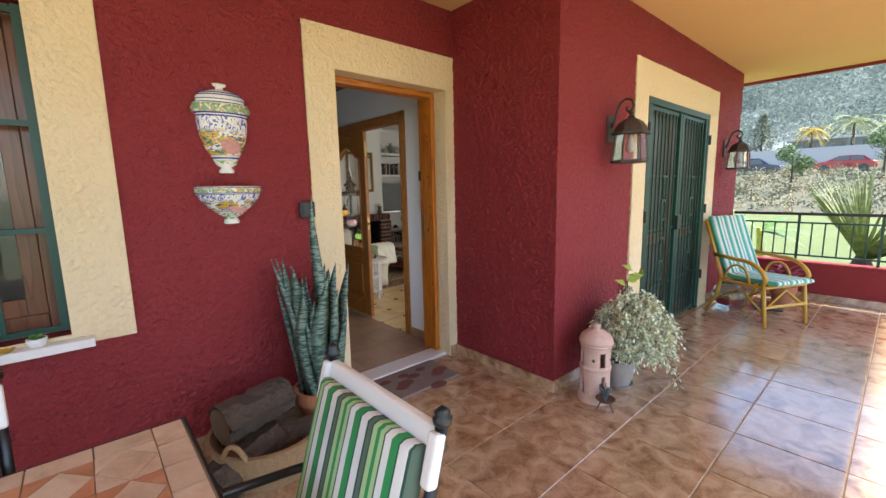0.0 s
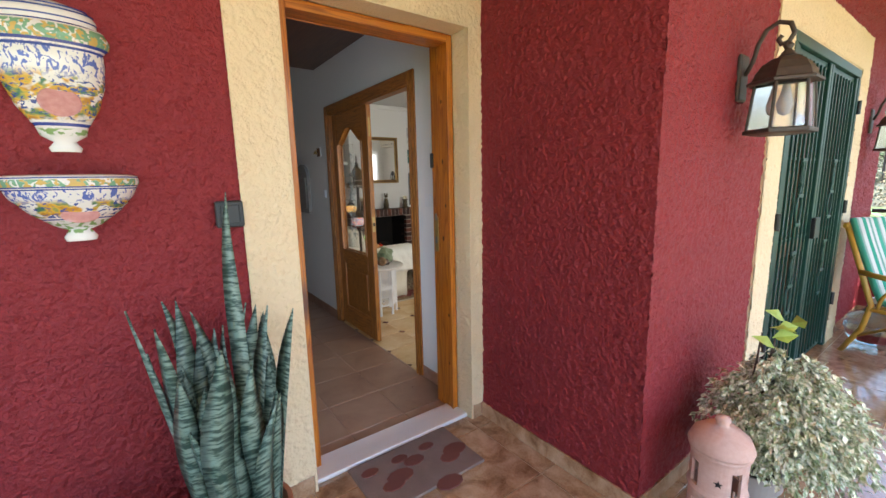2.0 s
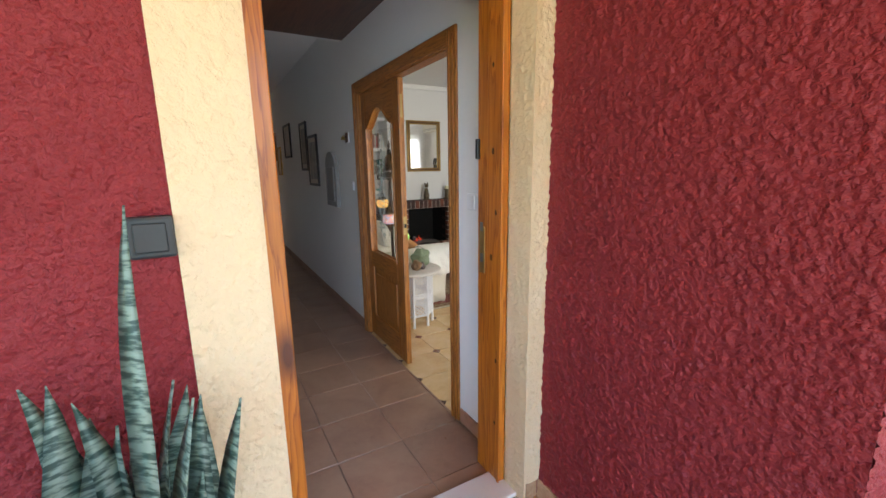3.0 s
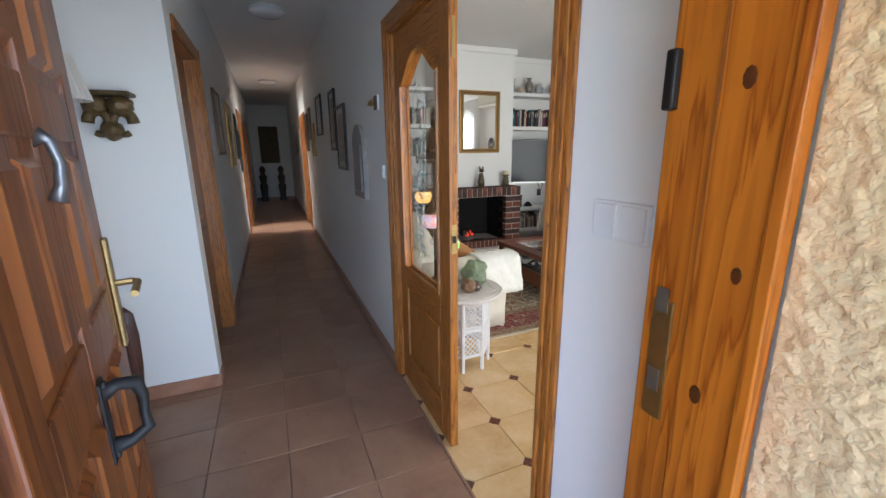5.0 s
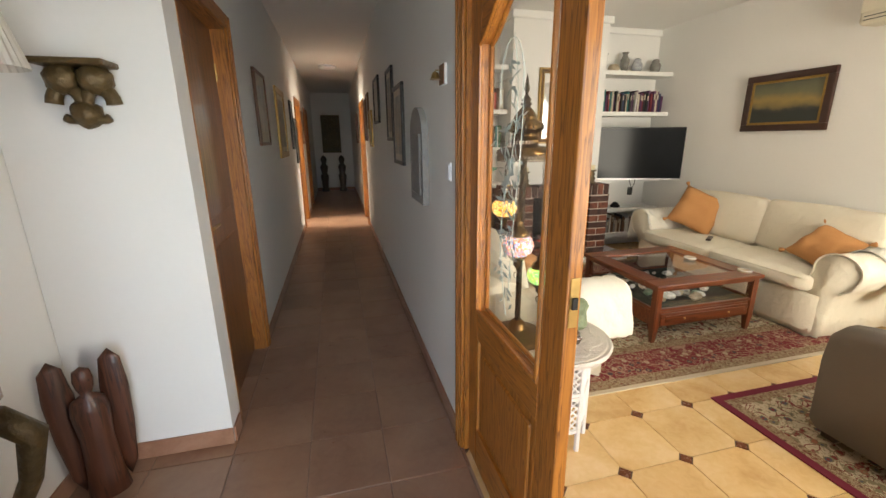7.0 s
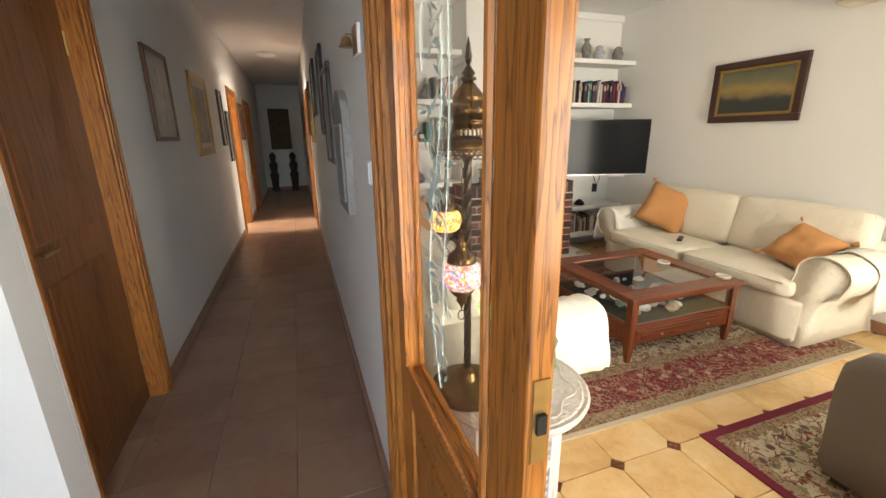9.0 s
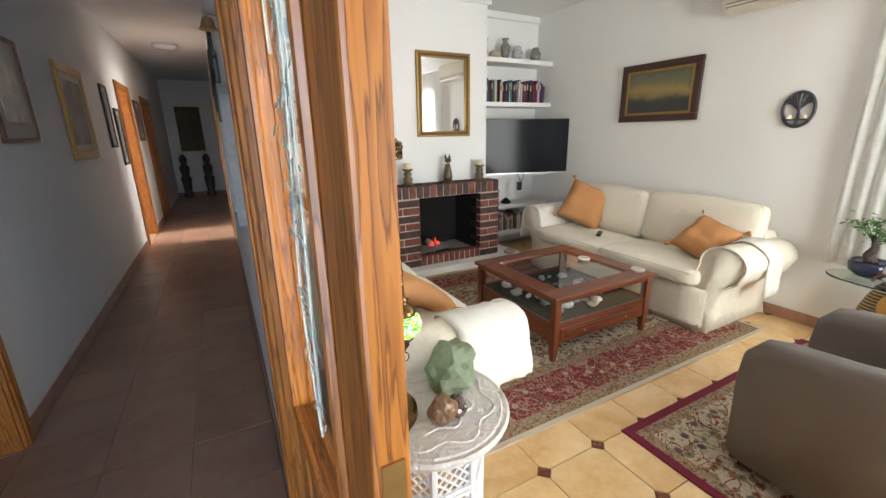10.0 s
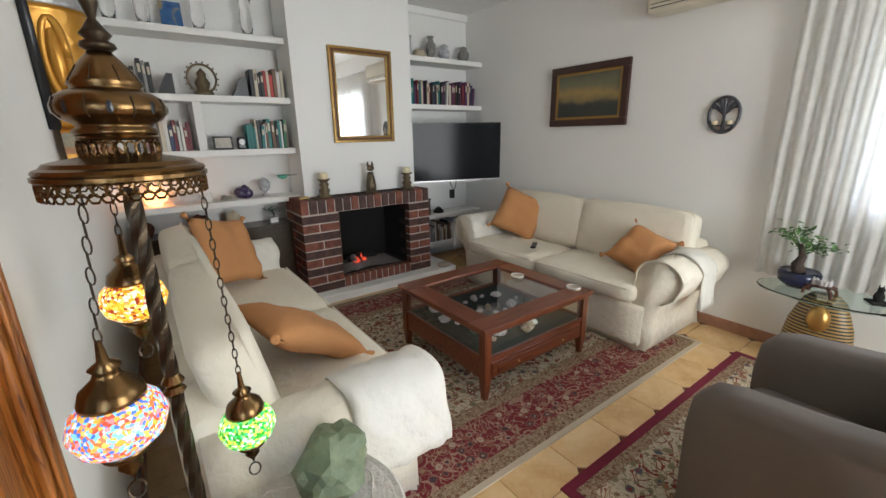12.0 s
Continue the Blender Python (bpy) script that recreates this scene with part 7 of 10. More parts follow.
# round brass figure plate
gp = thing("brass_figure", pose(4.46, 9.55, 1.785), "brass figure plate inside a beaded ring", "ornament")
part("ring", bar([(0.1 * math.cos(a), 0, 0.13 + 0.105 * math.sin(a)) for a in [2 * math.pi * k / 28 for k in range(28)]], 0.009, 6, True), M["old_bronze"], gp)
for k in range(18):
    a = 2 * math.pi * k / 18
    part("bead", turned([(0.0, -0.009), (0.009, 0), (0.0, 0.009)], 6, pose(0.116 * math.cos(a), 0, 0.13 + 0.122 * math.sin(a))), M["old_bronze"], gp)
part("figure", turned([(0.07, 0), (0.07, 0.03), (0.04, 0.05), (0.055, 0.1), (0.03, 0.14), (0.034, 0.17), (0.0, 0.21)], 12, Matrix.Diagonal((1, 0.5, 1, 1))), M["old_bronze"], gp, smooth=True)
pf = thing("table_clock", pose(4.54, 9.54, 1.365, -8), "small silver table clock on the shelf", "clock")
part("frame", bx(-0.075, 0, 0, 0.075, 0.012, 0.11, bevel=0.004), M["frame_black"], pf)
part("dial", bx(-0.06, -0.002, 0.014, 0.06, 0, 0.096), M["art_pale"], pf)
ck = thing("mantel_clock", pose(4.68, 9.54, 1.365), "small black arched clock on the shelf", "clock")
part("case", bx(-0.035, -0.02, 0, 0.035, 0.02, 0.1, bevel=0.014), M["black_metal"], ck)
part("dial", turned([(0.0, 0.002), (0.024, 0.001), (0.024, 0)], 18, pose(0, -0.0205, 0.06, 90)), M["white_plastic"], ck)
M["salt"] = mat("glowing_salt_crystal", (0.6, 0.3, 0.16), 0.6, var=0.2, emit=((1.0, 0.36, 0.1), 0.6))
M["amethyst"] = mat("dark_amethyst", (0.05, 0.035, 0.09), 0.2, var=0.5, scale=50, bump=0.6)
M["quartz"] = mat("milky_quartz", (0.55, 0.52, 0.5), 0.25, var=0.2, scale=20)


def rock(name, m, r, squash, material, label, seed, category="stone"):
    bm = bmesh.new()
    bmesh.ops.create_icosphere(bm, subdivisions=3, radius=r)
    for v in bm.verts:
        d = v.co.normalized()
        v.co = d * r * (1 + 0.35 * noise.noise(d * 1.6 + Vector((seed, 0, 0))) + 0.1 * noise.noise(d * 6 + Vector((seed, 0, 0))))
        v.co = Vector((v.co.x * squash[0], v.co.y * squash[1], v.co.z * squash[2]))
    lowest = min(v.co.z for v in bm.verts)
    for v in bm.verts:
        v.co.z = max(v.co.z, lowest * 0.75) - lowest * 0.75
    t = thing(name, m, label, category)
    part("stone", bm, material, t)
    return t


rock("salt_lamp", pose(4.0, 9.55, 0.945), 0.07, (1, 0.9, 1.3), M["salt"], "glowing orange salt crystal lamp on the shelf", 2, "lamp")
rock("crystal", pose(4.2, 9.56, 0.945), 0.07, (1.6, 0.8, 0.8), M["quartz"], "pale pink quartz crystal on the shelf", 5)
rock("crystal", pose(4.64, 9.55, 0.945), 0.065, (1.0, 0.9, 0.9), M["amethyst"], "dark amethyst geode on the shelf", 7)
rock("crystal", pose(4.5, 9.55, 0.945), 0.035, (1.3, 0.9, 0.7), M["dark_porcelain"], "small black mineral on the shelf", 9)
rock("driftwood", pose(4.3, 9.56, 0.075), 0.08, (1.4, 1, 1), M["beige_ceramic"], "rough beige stone on the floor behind the sofa", 3)
vase("goblet", 4.82, 0.945, [(0.03, 0), (0.03, 0.01), (0.012, 0.03), (0.045, 0.07), (0.05, 0.12), (0.03, 0.15), (0.0, 0.17)], M["blue_porcelain"], "white glazed pierced goblet on the shelf")
vase("candle_cup", 4.36, 0.945, [(0.035, 0), (0.035, 0.07), (0.03, 0.07), (0.0, 0.02)], M["white_glaze"], "white candle cup on the shelf")
gn = thing("green_bowl", pose(4.97, 9.5, 1.09), "half-round green glass shade fixed at the alcove side", "ornament")
part("bowl", turned([(0.0, 0), (0.035, 0.012), (0.05, 0.04), (0.046, 0.04), (0.0, 0.006)], 18), mat("jade_glass", (0.1, 0.4, 0.28), 0.2), gn, smooth=True)
part("bracket", bx(0.0, -0.006, 0.03, 0.13, 0.006, 0.036), M["iron"], gn)
lb = thing("low_cabinet", pose(4.43, 9.58, 0), "dark low cabinet behind the sofa under the shelves", "cabinet")
part("carcass", bx(-0.6, -0.14, 0.0, 0.6, 0.13, 0.68, bevel=0.004), M["ebony"], lb)
part("top", bx(-0.61, -0.15, 0.681, 0.61, 0.13, 0.70, bevel=0.004), M["ebony"], lb)
for x in (-0.55, -0.15, 0.1):
    rock("carving", pose(4.43 + x, 9.56, 0.70), 0.06, (1.1, 0.8, 1.3), M["angel_wood"] if x < 0 else M["beige_ceramic"], "small rough wooden carving on the low cabinet", x * 10)
bs = thing("bonsai_ornament", pose(4.86, 9.55, 0.70), "tiny dark bonsai ornament in a white pot", "ornament")
part("pot", bx(-0.035, -0.03, 0, 0.035, 0.03, 0.05, bevel=0.006), M["white_glaze"], bs)
part("trunk", bar([(0, 0, 0.05), (0.01, 0, 0.08), (-0.01, 0, 0.11)], 0.006, 6), M["bark"], bs)
rng = random.Random(31)
bm = bmesh.new()
for k in range(90):
    small_leaf(bm, Vector((rng.gauss(0, 0.035), rng.gauss(0, 0.02), 0.12 + rng.gauss(0, 0.015))), Vector((rng.gauss(0, 1), rng.gauss(0, 1), rng.gauss(0, 0.5))), 0.025, 0.008, Vector((0, 0, 1)))
part("foliage", bm, M["snake_leaf"], bs)


# sofas
def soft_box(x0, y0, z0, x1, y1, z1, r=0.05, puff=0.02, seg=3):
    """A cushion: rounded box with a little crown and wrinkles."""
    bm = bmesh.new()
    box(bm, x0, y0, z0, x1, y1, z1)
    bmesh.ops.subdivide_edges(bm, edges=bm.edges[:], cuts=9, use_grid_fill=True)
    c, h = Vector(((x0 + x1) / 2, (y0 + y1) / 2, (z0 + z1) / 2)), Vector(((x1 - x0) / 2, (y1 - y0) / 2, (z1 - z0) / 2))
    rr = min(r, *h)
    for v in bm.verts:
        d = v.co - c
        core = Vector([max(-(h[i] - rr), min(h[i] - rr, d[i])) for i in range(3)])
        e = d - core
        if e.length > 1e-6:
            v.co = c + core + e.normalized() * rr
        n = Vector((d.x / h.x, d.y / h.y, d.z / h.z))
        k = max(0, 1 - n.x ** 2) * max(0, 1 - n.y ** 2) + max(0, 1 - n.z ** 2) * max(0, 1 - n.x ** 2) + max(0, 1 - n.y ** 2) * max(0, 1 - n.z ** 2)
        v.co += (v.co - c).normalized() * puff * min(1, k)
        v.co += Vector((0, 0, 1)) * 0.006 * noise.noise(v.co * 7)
    return bm


M["throw"] = mat("white_woven_throw", (0.76, 0.73, 0.65), 0.95, var=0.05, scale=9, fine=160, bump=0.8, bump_scale=22, dist=0.012)
M["orange_cloth"] = mat("orange_cushion_cloth", (0.5, 0.24, 0.09), 0.9, var=0.12, scale=6, fine=200, bump=0.4, bump_scale=24, dist=0.008)


def arm_profile(side):
    """Rolled arm in section (across, up), rolling outwards."""
    pts = [(0.11, 0.03), (0.1, 0.3), (0.095, 0.46)]
    for a in range(-10, 200, 15):
        pts.append((-0.06 + (0.145 if a < 90 else 0.15) * math.cos(radians(a)), 0.54 + 0.125 * math.sin(radians(a))))
    pts += [(-0.17, 0.43), (-0.1, 0.38), (-0.05, 0.3), (-0.035, 0.16), (-0.04, 0.03)]
    return [(side * -x, z) for x, z in pts]


def sofa(m, L, D, label):
    """Rolled-arm sofa with a loose cover; it faces local -y, L is the width between the arms' outer bodies."""
    t = thing("sofa", m, label, "sofa", "two cream sofas")
    hl, hd = L / 2, D / 2
    part("base", soft_box(-hl + 0.06, -hd + 0.03, 0.03, hl - 0.06, hd, 0.34, 0.03, 0.0), M["fabric"], t, smooth=True)
    for s in (-1, 1):
        prof = arm_profile(s)
        bm = bmesh.new()
        rows = []
        ny = 9
        for j in range(ny + 1):
            y = -hd + 0.06 + (D - 0.12) * j / ny
            k = 1.0 if 0 < j < ny else 0.96
            rows.append([bm.verts.new((s * (hl - 0.06) + x * k, y, (0.03 + (z - 0.03) * (1 - 0.04 * j / ny)) + (0.004 * noise.noise(Vector((x * 9, y * 9, z * 9)))))) for x, z in prof])
        for a, b in zip(rows, rows[1:]):
            for i in range(len(prof)):
                q = (i + 1) % len(prof)
                bm.faces.new((a[i], a[q], b[q], b[i]))
        bm.faces.new(rows[0])
        bm.faces.new(rows[-1])
        arm = part("arm", bm, M["fabric"], t, "rolled arm with a loose cover", smooth=True)
        part("piping", bar([(s * (hl - 0.06) + x, -hd + 0.056, z) for x, z in prof[2:-3]], 0.006, 6), M["fabric"], arm)
    part("back", soft_box(-hl + 0.02, hd - 0.22, 0.2, hl - 0.02, hd, 0.7, 0.06, 0.01), M["fabric"], t, smooth=True)
    w = (L - 0.26) / 2
    for i in range(2):
        x0 = -hl + 0.13 + i * w
        sc = part("seat_cushion", soft_box(x0 + 0.004, -hd - 0.02, 0.335, x0 + w - 0.004, hd - 0.3, 0.47, 0.045, 0.02), M["fabric"], t, smooth=True)
        part("piping", bar([(x0 + 0.03, -hd - 0.02, 0.45), (x0 + w - 0.03, -hd - 0.02, 0.45)], 0.006, 6), M["fabric"], sc)
        xa, xb = x0 + 0.004 - (0.07 if i == 0 else 0), x0 + w - 0.004 + (0.07 if i == 1 else 0)
        bm = soft_box(xa, -0.1, 0.0, xb, 0.09, 0.44, 0.05, 0.022)
        lean = pose(0, hd - 0.24, 0.45, -12)
        bmesh.ops.transform(bm, matrix=lean, verts=bm.verts)
        bc = part("back_cushion", bm, M["fabric"], t, smooth=True)
        rim = []
        for cx, cz, a0 in ((xb - 0.05, 0.39, 0), (xa + 0.05, 0.39, 90), (xa + 0.05, 0.05, 180), (xb - 0.05, 0.05, 270)):
            rim += [(cx + 0.052 * math.cos(radians(a0 + 22.5 * k)), -0.066, cz + 0.052 * math.sin(radians(a0 + 22.5 * k))) for k in range(5)]
        bm = bmesh.new()
        tube(bm, [lean @ Vector(q) for q in rim], 0.006, 6, True)
        part("piping", bm, M["fabric"], bc)
    # skirt with a pleat at the corners
    bm = bmesh.new()
    ring = []
    path = [(-hl + 0.05, hd), (-hl + 0.05, -hd + 0.05), (hl - 0.05, -hd + 0.05), (hl - 0.05, hd)]
    for (ax, ay), (bx2, by2) in zip(path, path[1:]):
        n = 26
        for k in range(n):
            s = k / n
            x, y = ax + (bx2 - ax) * s, ay + (by2 - ay) * s
            ring.append((x, y))
    lo, up = [], []
    for k, (x, y) in enumerate(ring):
        f_ = 1 + 0.012 * math.sin(k * 0.9) + (-0.03 if k % 26 == 0 else 0.035 if k % 26 in (1, 25) else 0)
        lo.append(bm.verts.new((x * f_, y * f_, 0.012 + 0.004 * math.sin(k * 1.7))))
        up.append(bm.verts.new((x * 0.985, y * 0.985, 0.3)))
    for k in range(len(ring) - 1):
        bm.faces.new((lo[k], lo[k + 1], up[k + 1], up[k]))
    sk = part("skirt", bm, M["fabric"], t, "loose hanging skirt", smooth=True)
    mod = sk.modifiers.new("thickness", "SOLIDIFY")
    mod.thickness = 0.006
    for x in (-hl + 0.12, hl - 0.12):
        for y in (-hd + 0.12, hd - 0.08):
            part("foot", turned([(0.02, 0), (0.025, 0.03)], 10, pose(x, y, 0)), M["ebony"], t)
    return t


sofa(pose(6.845, 7.77, 0, 0, 0, -90), 1.95, 0.84, "cream cloth rolled-arm sofa against the wall")
sofa(pose(4.31, 7.92, 0, 0, 0, 90), 2.24, 0.84, "cream cloth rolled-arm sofa beside the glazed door")


def throw(m, side, y0, y1, drop_in, drop_out, label):
    """A cloth laid over a rolled arm, following its section."""
    prof = arm_profile(side)
    over = prof[1:-2]
    bm = bmesh.new()
    rows = []
    pts = []
    for i, (x, z) in enumerate(over):
        c = Vector((side * 0.06, 0.54))
        d = (Vector((x, z)) - c)
        if z > 0.46:
            d = d.normalized() * (d.length + 0.004)
            pts.append((c.x + d.x, c.y + d.y))
    first, last = pts[0], pts[-1]
    pts = [(first[0] - side * 0.012, first[1] - drop_in * k / 3) for k in (3, 2, 1)] + pts + [(last[0] + side * (0.004 * k), last[1] - drop_out * k / 4) for k in (1, 2, 3, 4)]
    n = 14
    for j in range(n + 1):
        y = y0 + (y1 - y0) * j / n
        rows.append([bm.verts.new((x + 0.005 * math.sin(j * 1.3 + i), y + 0.008 * math.sin(i * 0.9), z + 0.004 * math.sin(j * 2.1))) for i, (x, z) in enumerate(pts)])
    for a, b in zip(rows, rows[1:]):
        for i in range(len(pts) - 1):
            bm.faces.new((a[i], a[i + 1], b[i + 1], b[i]))
    ends = [[v.co.copy() for v in rows[0]], [v.co.copy() for v in rows[-1]]]
    t = thing("throw", m, label, "throw", "white throws on the sofas")
    o = part("cloth", bm, M["throw"], t, smooth=True)
    md = o.modifiers.new("thickness", "SOLIDIFY")
    md.thickness, md.offset = 0.004, 1.0
    for e in ends:
        part("hem", bar(e, 0.0022, 6), M["throw"], t, "stitched hem", smooth=True)
    return t


# arms' centres in each sofa: +-(L/2 - 0.06)
throw(pose(6.845, 7.77 - 0.915, 0, 0, 0, -90), 1, -0.1, 0.1, 0.0, 0.22, "white woven throw over the near arm of the wall sofa")
throw(pose(6.845, 7.77 + 0.915, 0, 0, 0, -90), -1, -0.37, 0.12, 0.06, 0.24, "white woven throw over the far sofa arm")
throw(pose(4.31, 7.92 - 1.06, 0, 0, 0, 90), -1, -0.39, -0.04, 0.05, 0.15, "white woven throw over the sofa arm")
throw(pose(4.31, 7.92 + 1.06, 0, 0, 0, 90), 1, -0.4, 0.25, 0.08, 0.1, "white woven throw over the sofa's far arm")


def cushion(m, label, k_=1.0):
    bm = bmesh.new()
    n = 14
    grid = {}
    for s in (-1, 1):
        for i in range(n + 1):
            for j in range(n + 1):
                u, v = 2 * i / n - 1, 2 * j / n - 1
                th = 0.075 * ((1 - u ** 4) * (1 - v ** 4)) ** 0.6
                k = 1 - 0.06 * (1 - abs(u)) - 0.06 * (1 - abs(v))
                if s == 1 and (i in (0, n) or j in (0, n)):
                    grid[s, i, j] = grid[-1, i, j]
                    continue
                grid[s, i, j] = bm.verts.new((0.235 * k_ * u * k, s * th + 0.02 * noise.noise(Vector((u * 2.5, v * 2.5, s + m[0][3]))), 0.235 * k_ * v * k))
    for s in (-1, 1):
        for i in range(n):
            for j in range(n):
                bm.faces.new((grid[s, i, j], grid[s, i + 1, j], grid[s, i + 1, j + 1], grid[s, i, j + 1]))
    t = thing("cushion", m, label, "cushion", "orange cushions")
    part("pillow", bm, M["orange_cloth"], t, smooth=True)
    for sx in (-1, 1):
        for sz in (-1, 1):
            part("tassel", turned([(0.004, 0), (0.014, 0.015), (0.02, 0.04), (0.012, 0.045)], 8, pose(sx * 0.225 * k_, 0, sz * 0.225 * k_, 0, sx * (90 - sz * 45), 0)), M["orange_cloth"], t)
    return t


cushion(pose(6.86, 8.36, 0.70, -28, 22, -52), "orange tasselled cushion leaning on the sofa back", 0.92)
cushion(pose(6.84, 7.12, 0.61, -48, 16, -96), "orange tasselled cushion slumped on the sofa seat", 0.76)
cushion(pose(4.33, 8.62, 0.73, -28, 14, 38), "orange tasselled cushion leaning in the sofa corner")
cushion(pose(4.42, 7.42, 0.59, -60, 0, 100), "orange tasselled cushion lying on the sofa seat")
rc = thing("remote_control", pose(6.62, 7.95, 0.497, 0, 0, 35), "black remote control on the sofa seat", "remote control")
part("case", bx(-0.085, -0.022, 0, 0.085, 0.022, 0.018, bevel=0.007), M["black_metal"], rc)
part("keys", bx(-0.07, -0.014, 0.0182, 0.05, 0.014, 0.02), M["dark_plastic"], rc)

# coffee table with a glass display top
ct = thing("coffee_table", pose(5.725, 7.515, 0), "square cherry wood coffee table with a glass display top and drawers", "coffee table")
W2, D2 = 0.475, 0.455
M["cherry_z"] = wood("red_brown_cherry_upright", (0.085, 0.018, 0.006), (0.19, 0.05, 0.016), "Z", 0.28)
M["cherry_y"] = wood("red_brown_cherry_along_y", (0.085, 0.018, 0.006), (0.19, 0.05, 0.016), "Y", 0.28)
for sx in (-1, 1):
    for sy in (-1, 1):
        bm = bmesh.new()
        lathe(bm, [(0.018, 0.0), (0.034, 0.13), (0.034, 0.43)], 4, pose(sx * (W2 - 0.045), sy * (D2 - 0.045), 0, 0, 0, 45))
        part("leg", bm, M["cherry_z"], ct)
for b, mm in (((-W2, -D2, 0.43, W2, -D2 + 0.14, 0.46), "cherry"), ((-W2, D2 - 0.14, 0.43, W2, D2, 0.46), "cherry"), ((-W2, -D2 + 0.14, 0.43, -W2 + 0.14, D2 - 0.14, 0.46), "cherry_y"), ((W2 - 0.14, -D2 + 0.14, 0.43, W2, D2 - 0.14, 0.46), "cherry_y")):
    part("top_frame", bx(*b, bevel=0.006), M[mm], ct)
tg = part("glass_top", bx(-W2 + 0.138, -D2 + 0.138, 0.447, W2 - 0.138, D2 - 0.138, 0.453), M["glass"], ct, "clear glass top")
tg.visible_shadow = False
part("shelf_bottom", bx(-W2 + 0.04, -D2 + 0.04, 0.245, W2 - 0.04, D2 - 0.04, 0.258), mat("dark_green_baize", (0.02, 0.035, 0.028), 0.95, var=0.2, fine=200), ct, "dark green lined display floor")
part("carcass", bx(-W2 + 0.035, -D2 + 0.035, 0.13, W2 - 0.035, D2 - 0.035, 0.244, bevel=0.004), M["cherry"], ct)
for sy in (-1, 1):
    for z in (0.262, 0.415):
        part("display_rail", bx(-W2 + 0.07, sy * (D2 - 0.035) - 0.012, z - 0.008, W2 - 0.07, sy * (D2 - 0.035) + 0.012, z + 0.012, bevel=0.003), M["cherry"], ct)
    g_ = part("side_pane", bx(-W2 + 0.07, sy * (D2 - 0.035) - 0.002, 0.274, W2 - 0.07, sy * (D2 - 0.035) + 0.002, 0.407), M["glass"], ct)
    g_.visible_shadow = False
    dr = part("drawer", bx(-W2 + 0.08, sy * (D2 - 0.03) - 0.009, 0.145, W2 - 0.08, sy * (D2 - 0.03) + 0.009, 0.232, bevel=0.005), M["cherry"], ct)
    for x in (-0.2, 0.2):
        part("knob", turned([(0.004, 0), (0.004, 0.008), (0.009, 0.014), (0.0, 0.018)], 10, pose(x, sy * (D2 - 0.02), 0.188, sy * -90)), M["brass"], dr)
    part("drawer_panel", bx(-W2 + 0.115, sy * (D2 - 0.0195) - 0.004, 0.162, W2 - 0.115, sy * (D2 - 0.0195) + 0.004, 0.215, bevel=0.003), M["cherry"], dr)
for sx in (-1, 1):
    for z in (0.262, 0.415):
        part("display_rail", bx(sx * (W2 - 0.035) - 0.012, -D2 + 0.07, z - 0.008, sx * (W2 - 0.035) + 0.012, D2 - 0.07, z + 0.012, bevel=0.003), M["cherry_y"], ct)
    g_ = part("side_pane", bx(sx * (W2 - 0.035) - 0.002, -D2 + 0.07, 0.274, sx * (W2 - 0.035) + 0.002, D2 - 0.07, 0.407), M["glass"], ct)
    g_.visible_shadow = False
rng = random.Random(12)
for k in range(46):
    a, b = rng.uniform(-0.34, 0.34), rng.uniform(-0.33, 0.33)
    mm = rng.choice(("quartz", "white_glaze", "beige_ceramic", "quartz", "green_stone", "dark_porcelain", "quartz"))
    if mm == "green_stone" and mm not in M:
        M[mm] = mat("green_mineral", (0.12, 0.2, 0.13), 0.35, var=0.3, scale=20)
    rock("mineral", pose(5.725 + a, 7.515 + b, 0.258, 0, 0, rng.uniform(0, 360)), rng.uniform(0.014, 0.036), (1.3, 0.9, 0.8), M[mm], "small mineral in the coffee table display", k * 1.3)
M["globe_glass"] = glass_mat("clear_crystal", (0.95, 0.97, 0.97), 0.02)
for x, y, r in ((5.6, 7.42, 0.05), (5.52, 7.5, 0.045), (5.56, 7.3, 0.04)):
    t = thing("crystal_ball", pose(x, y, 0.258), "clear crystal ball in the coffee table display", "crystal ball")
    part("ball", turned([(0.0, 0.0)] + [(r * math.sin(a), r - r * math.cos(a)) for a in [0.2 * k for k in range(1, 16)]] + [(0.0, 2 * r)], 22), M["globe_glass"], t, smooth=True)
for x, y in ((6.12, 7.16), (6.0, 7.55)):
    t = thing("coaster", pose(x, y, 0.46), "round beige coaster on the coffee table", "coaster")
    part("disc", turned([(0.045, 0), (0.048, 0.008), (0.045, 0.014), (0.0, 0.014)], 22), M["beige_ceramic"], t)
    part("rim", bar([(0.044 * math.cos(a), 0.044 * math.sin(a), 0.015) for a in [2 * math.pi * k / 20 for k in range(20)]], 0.004, 6, True), M["white_glaze"], t)

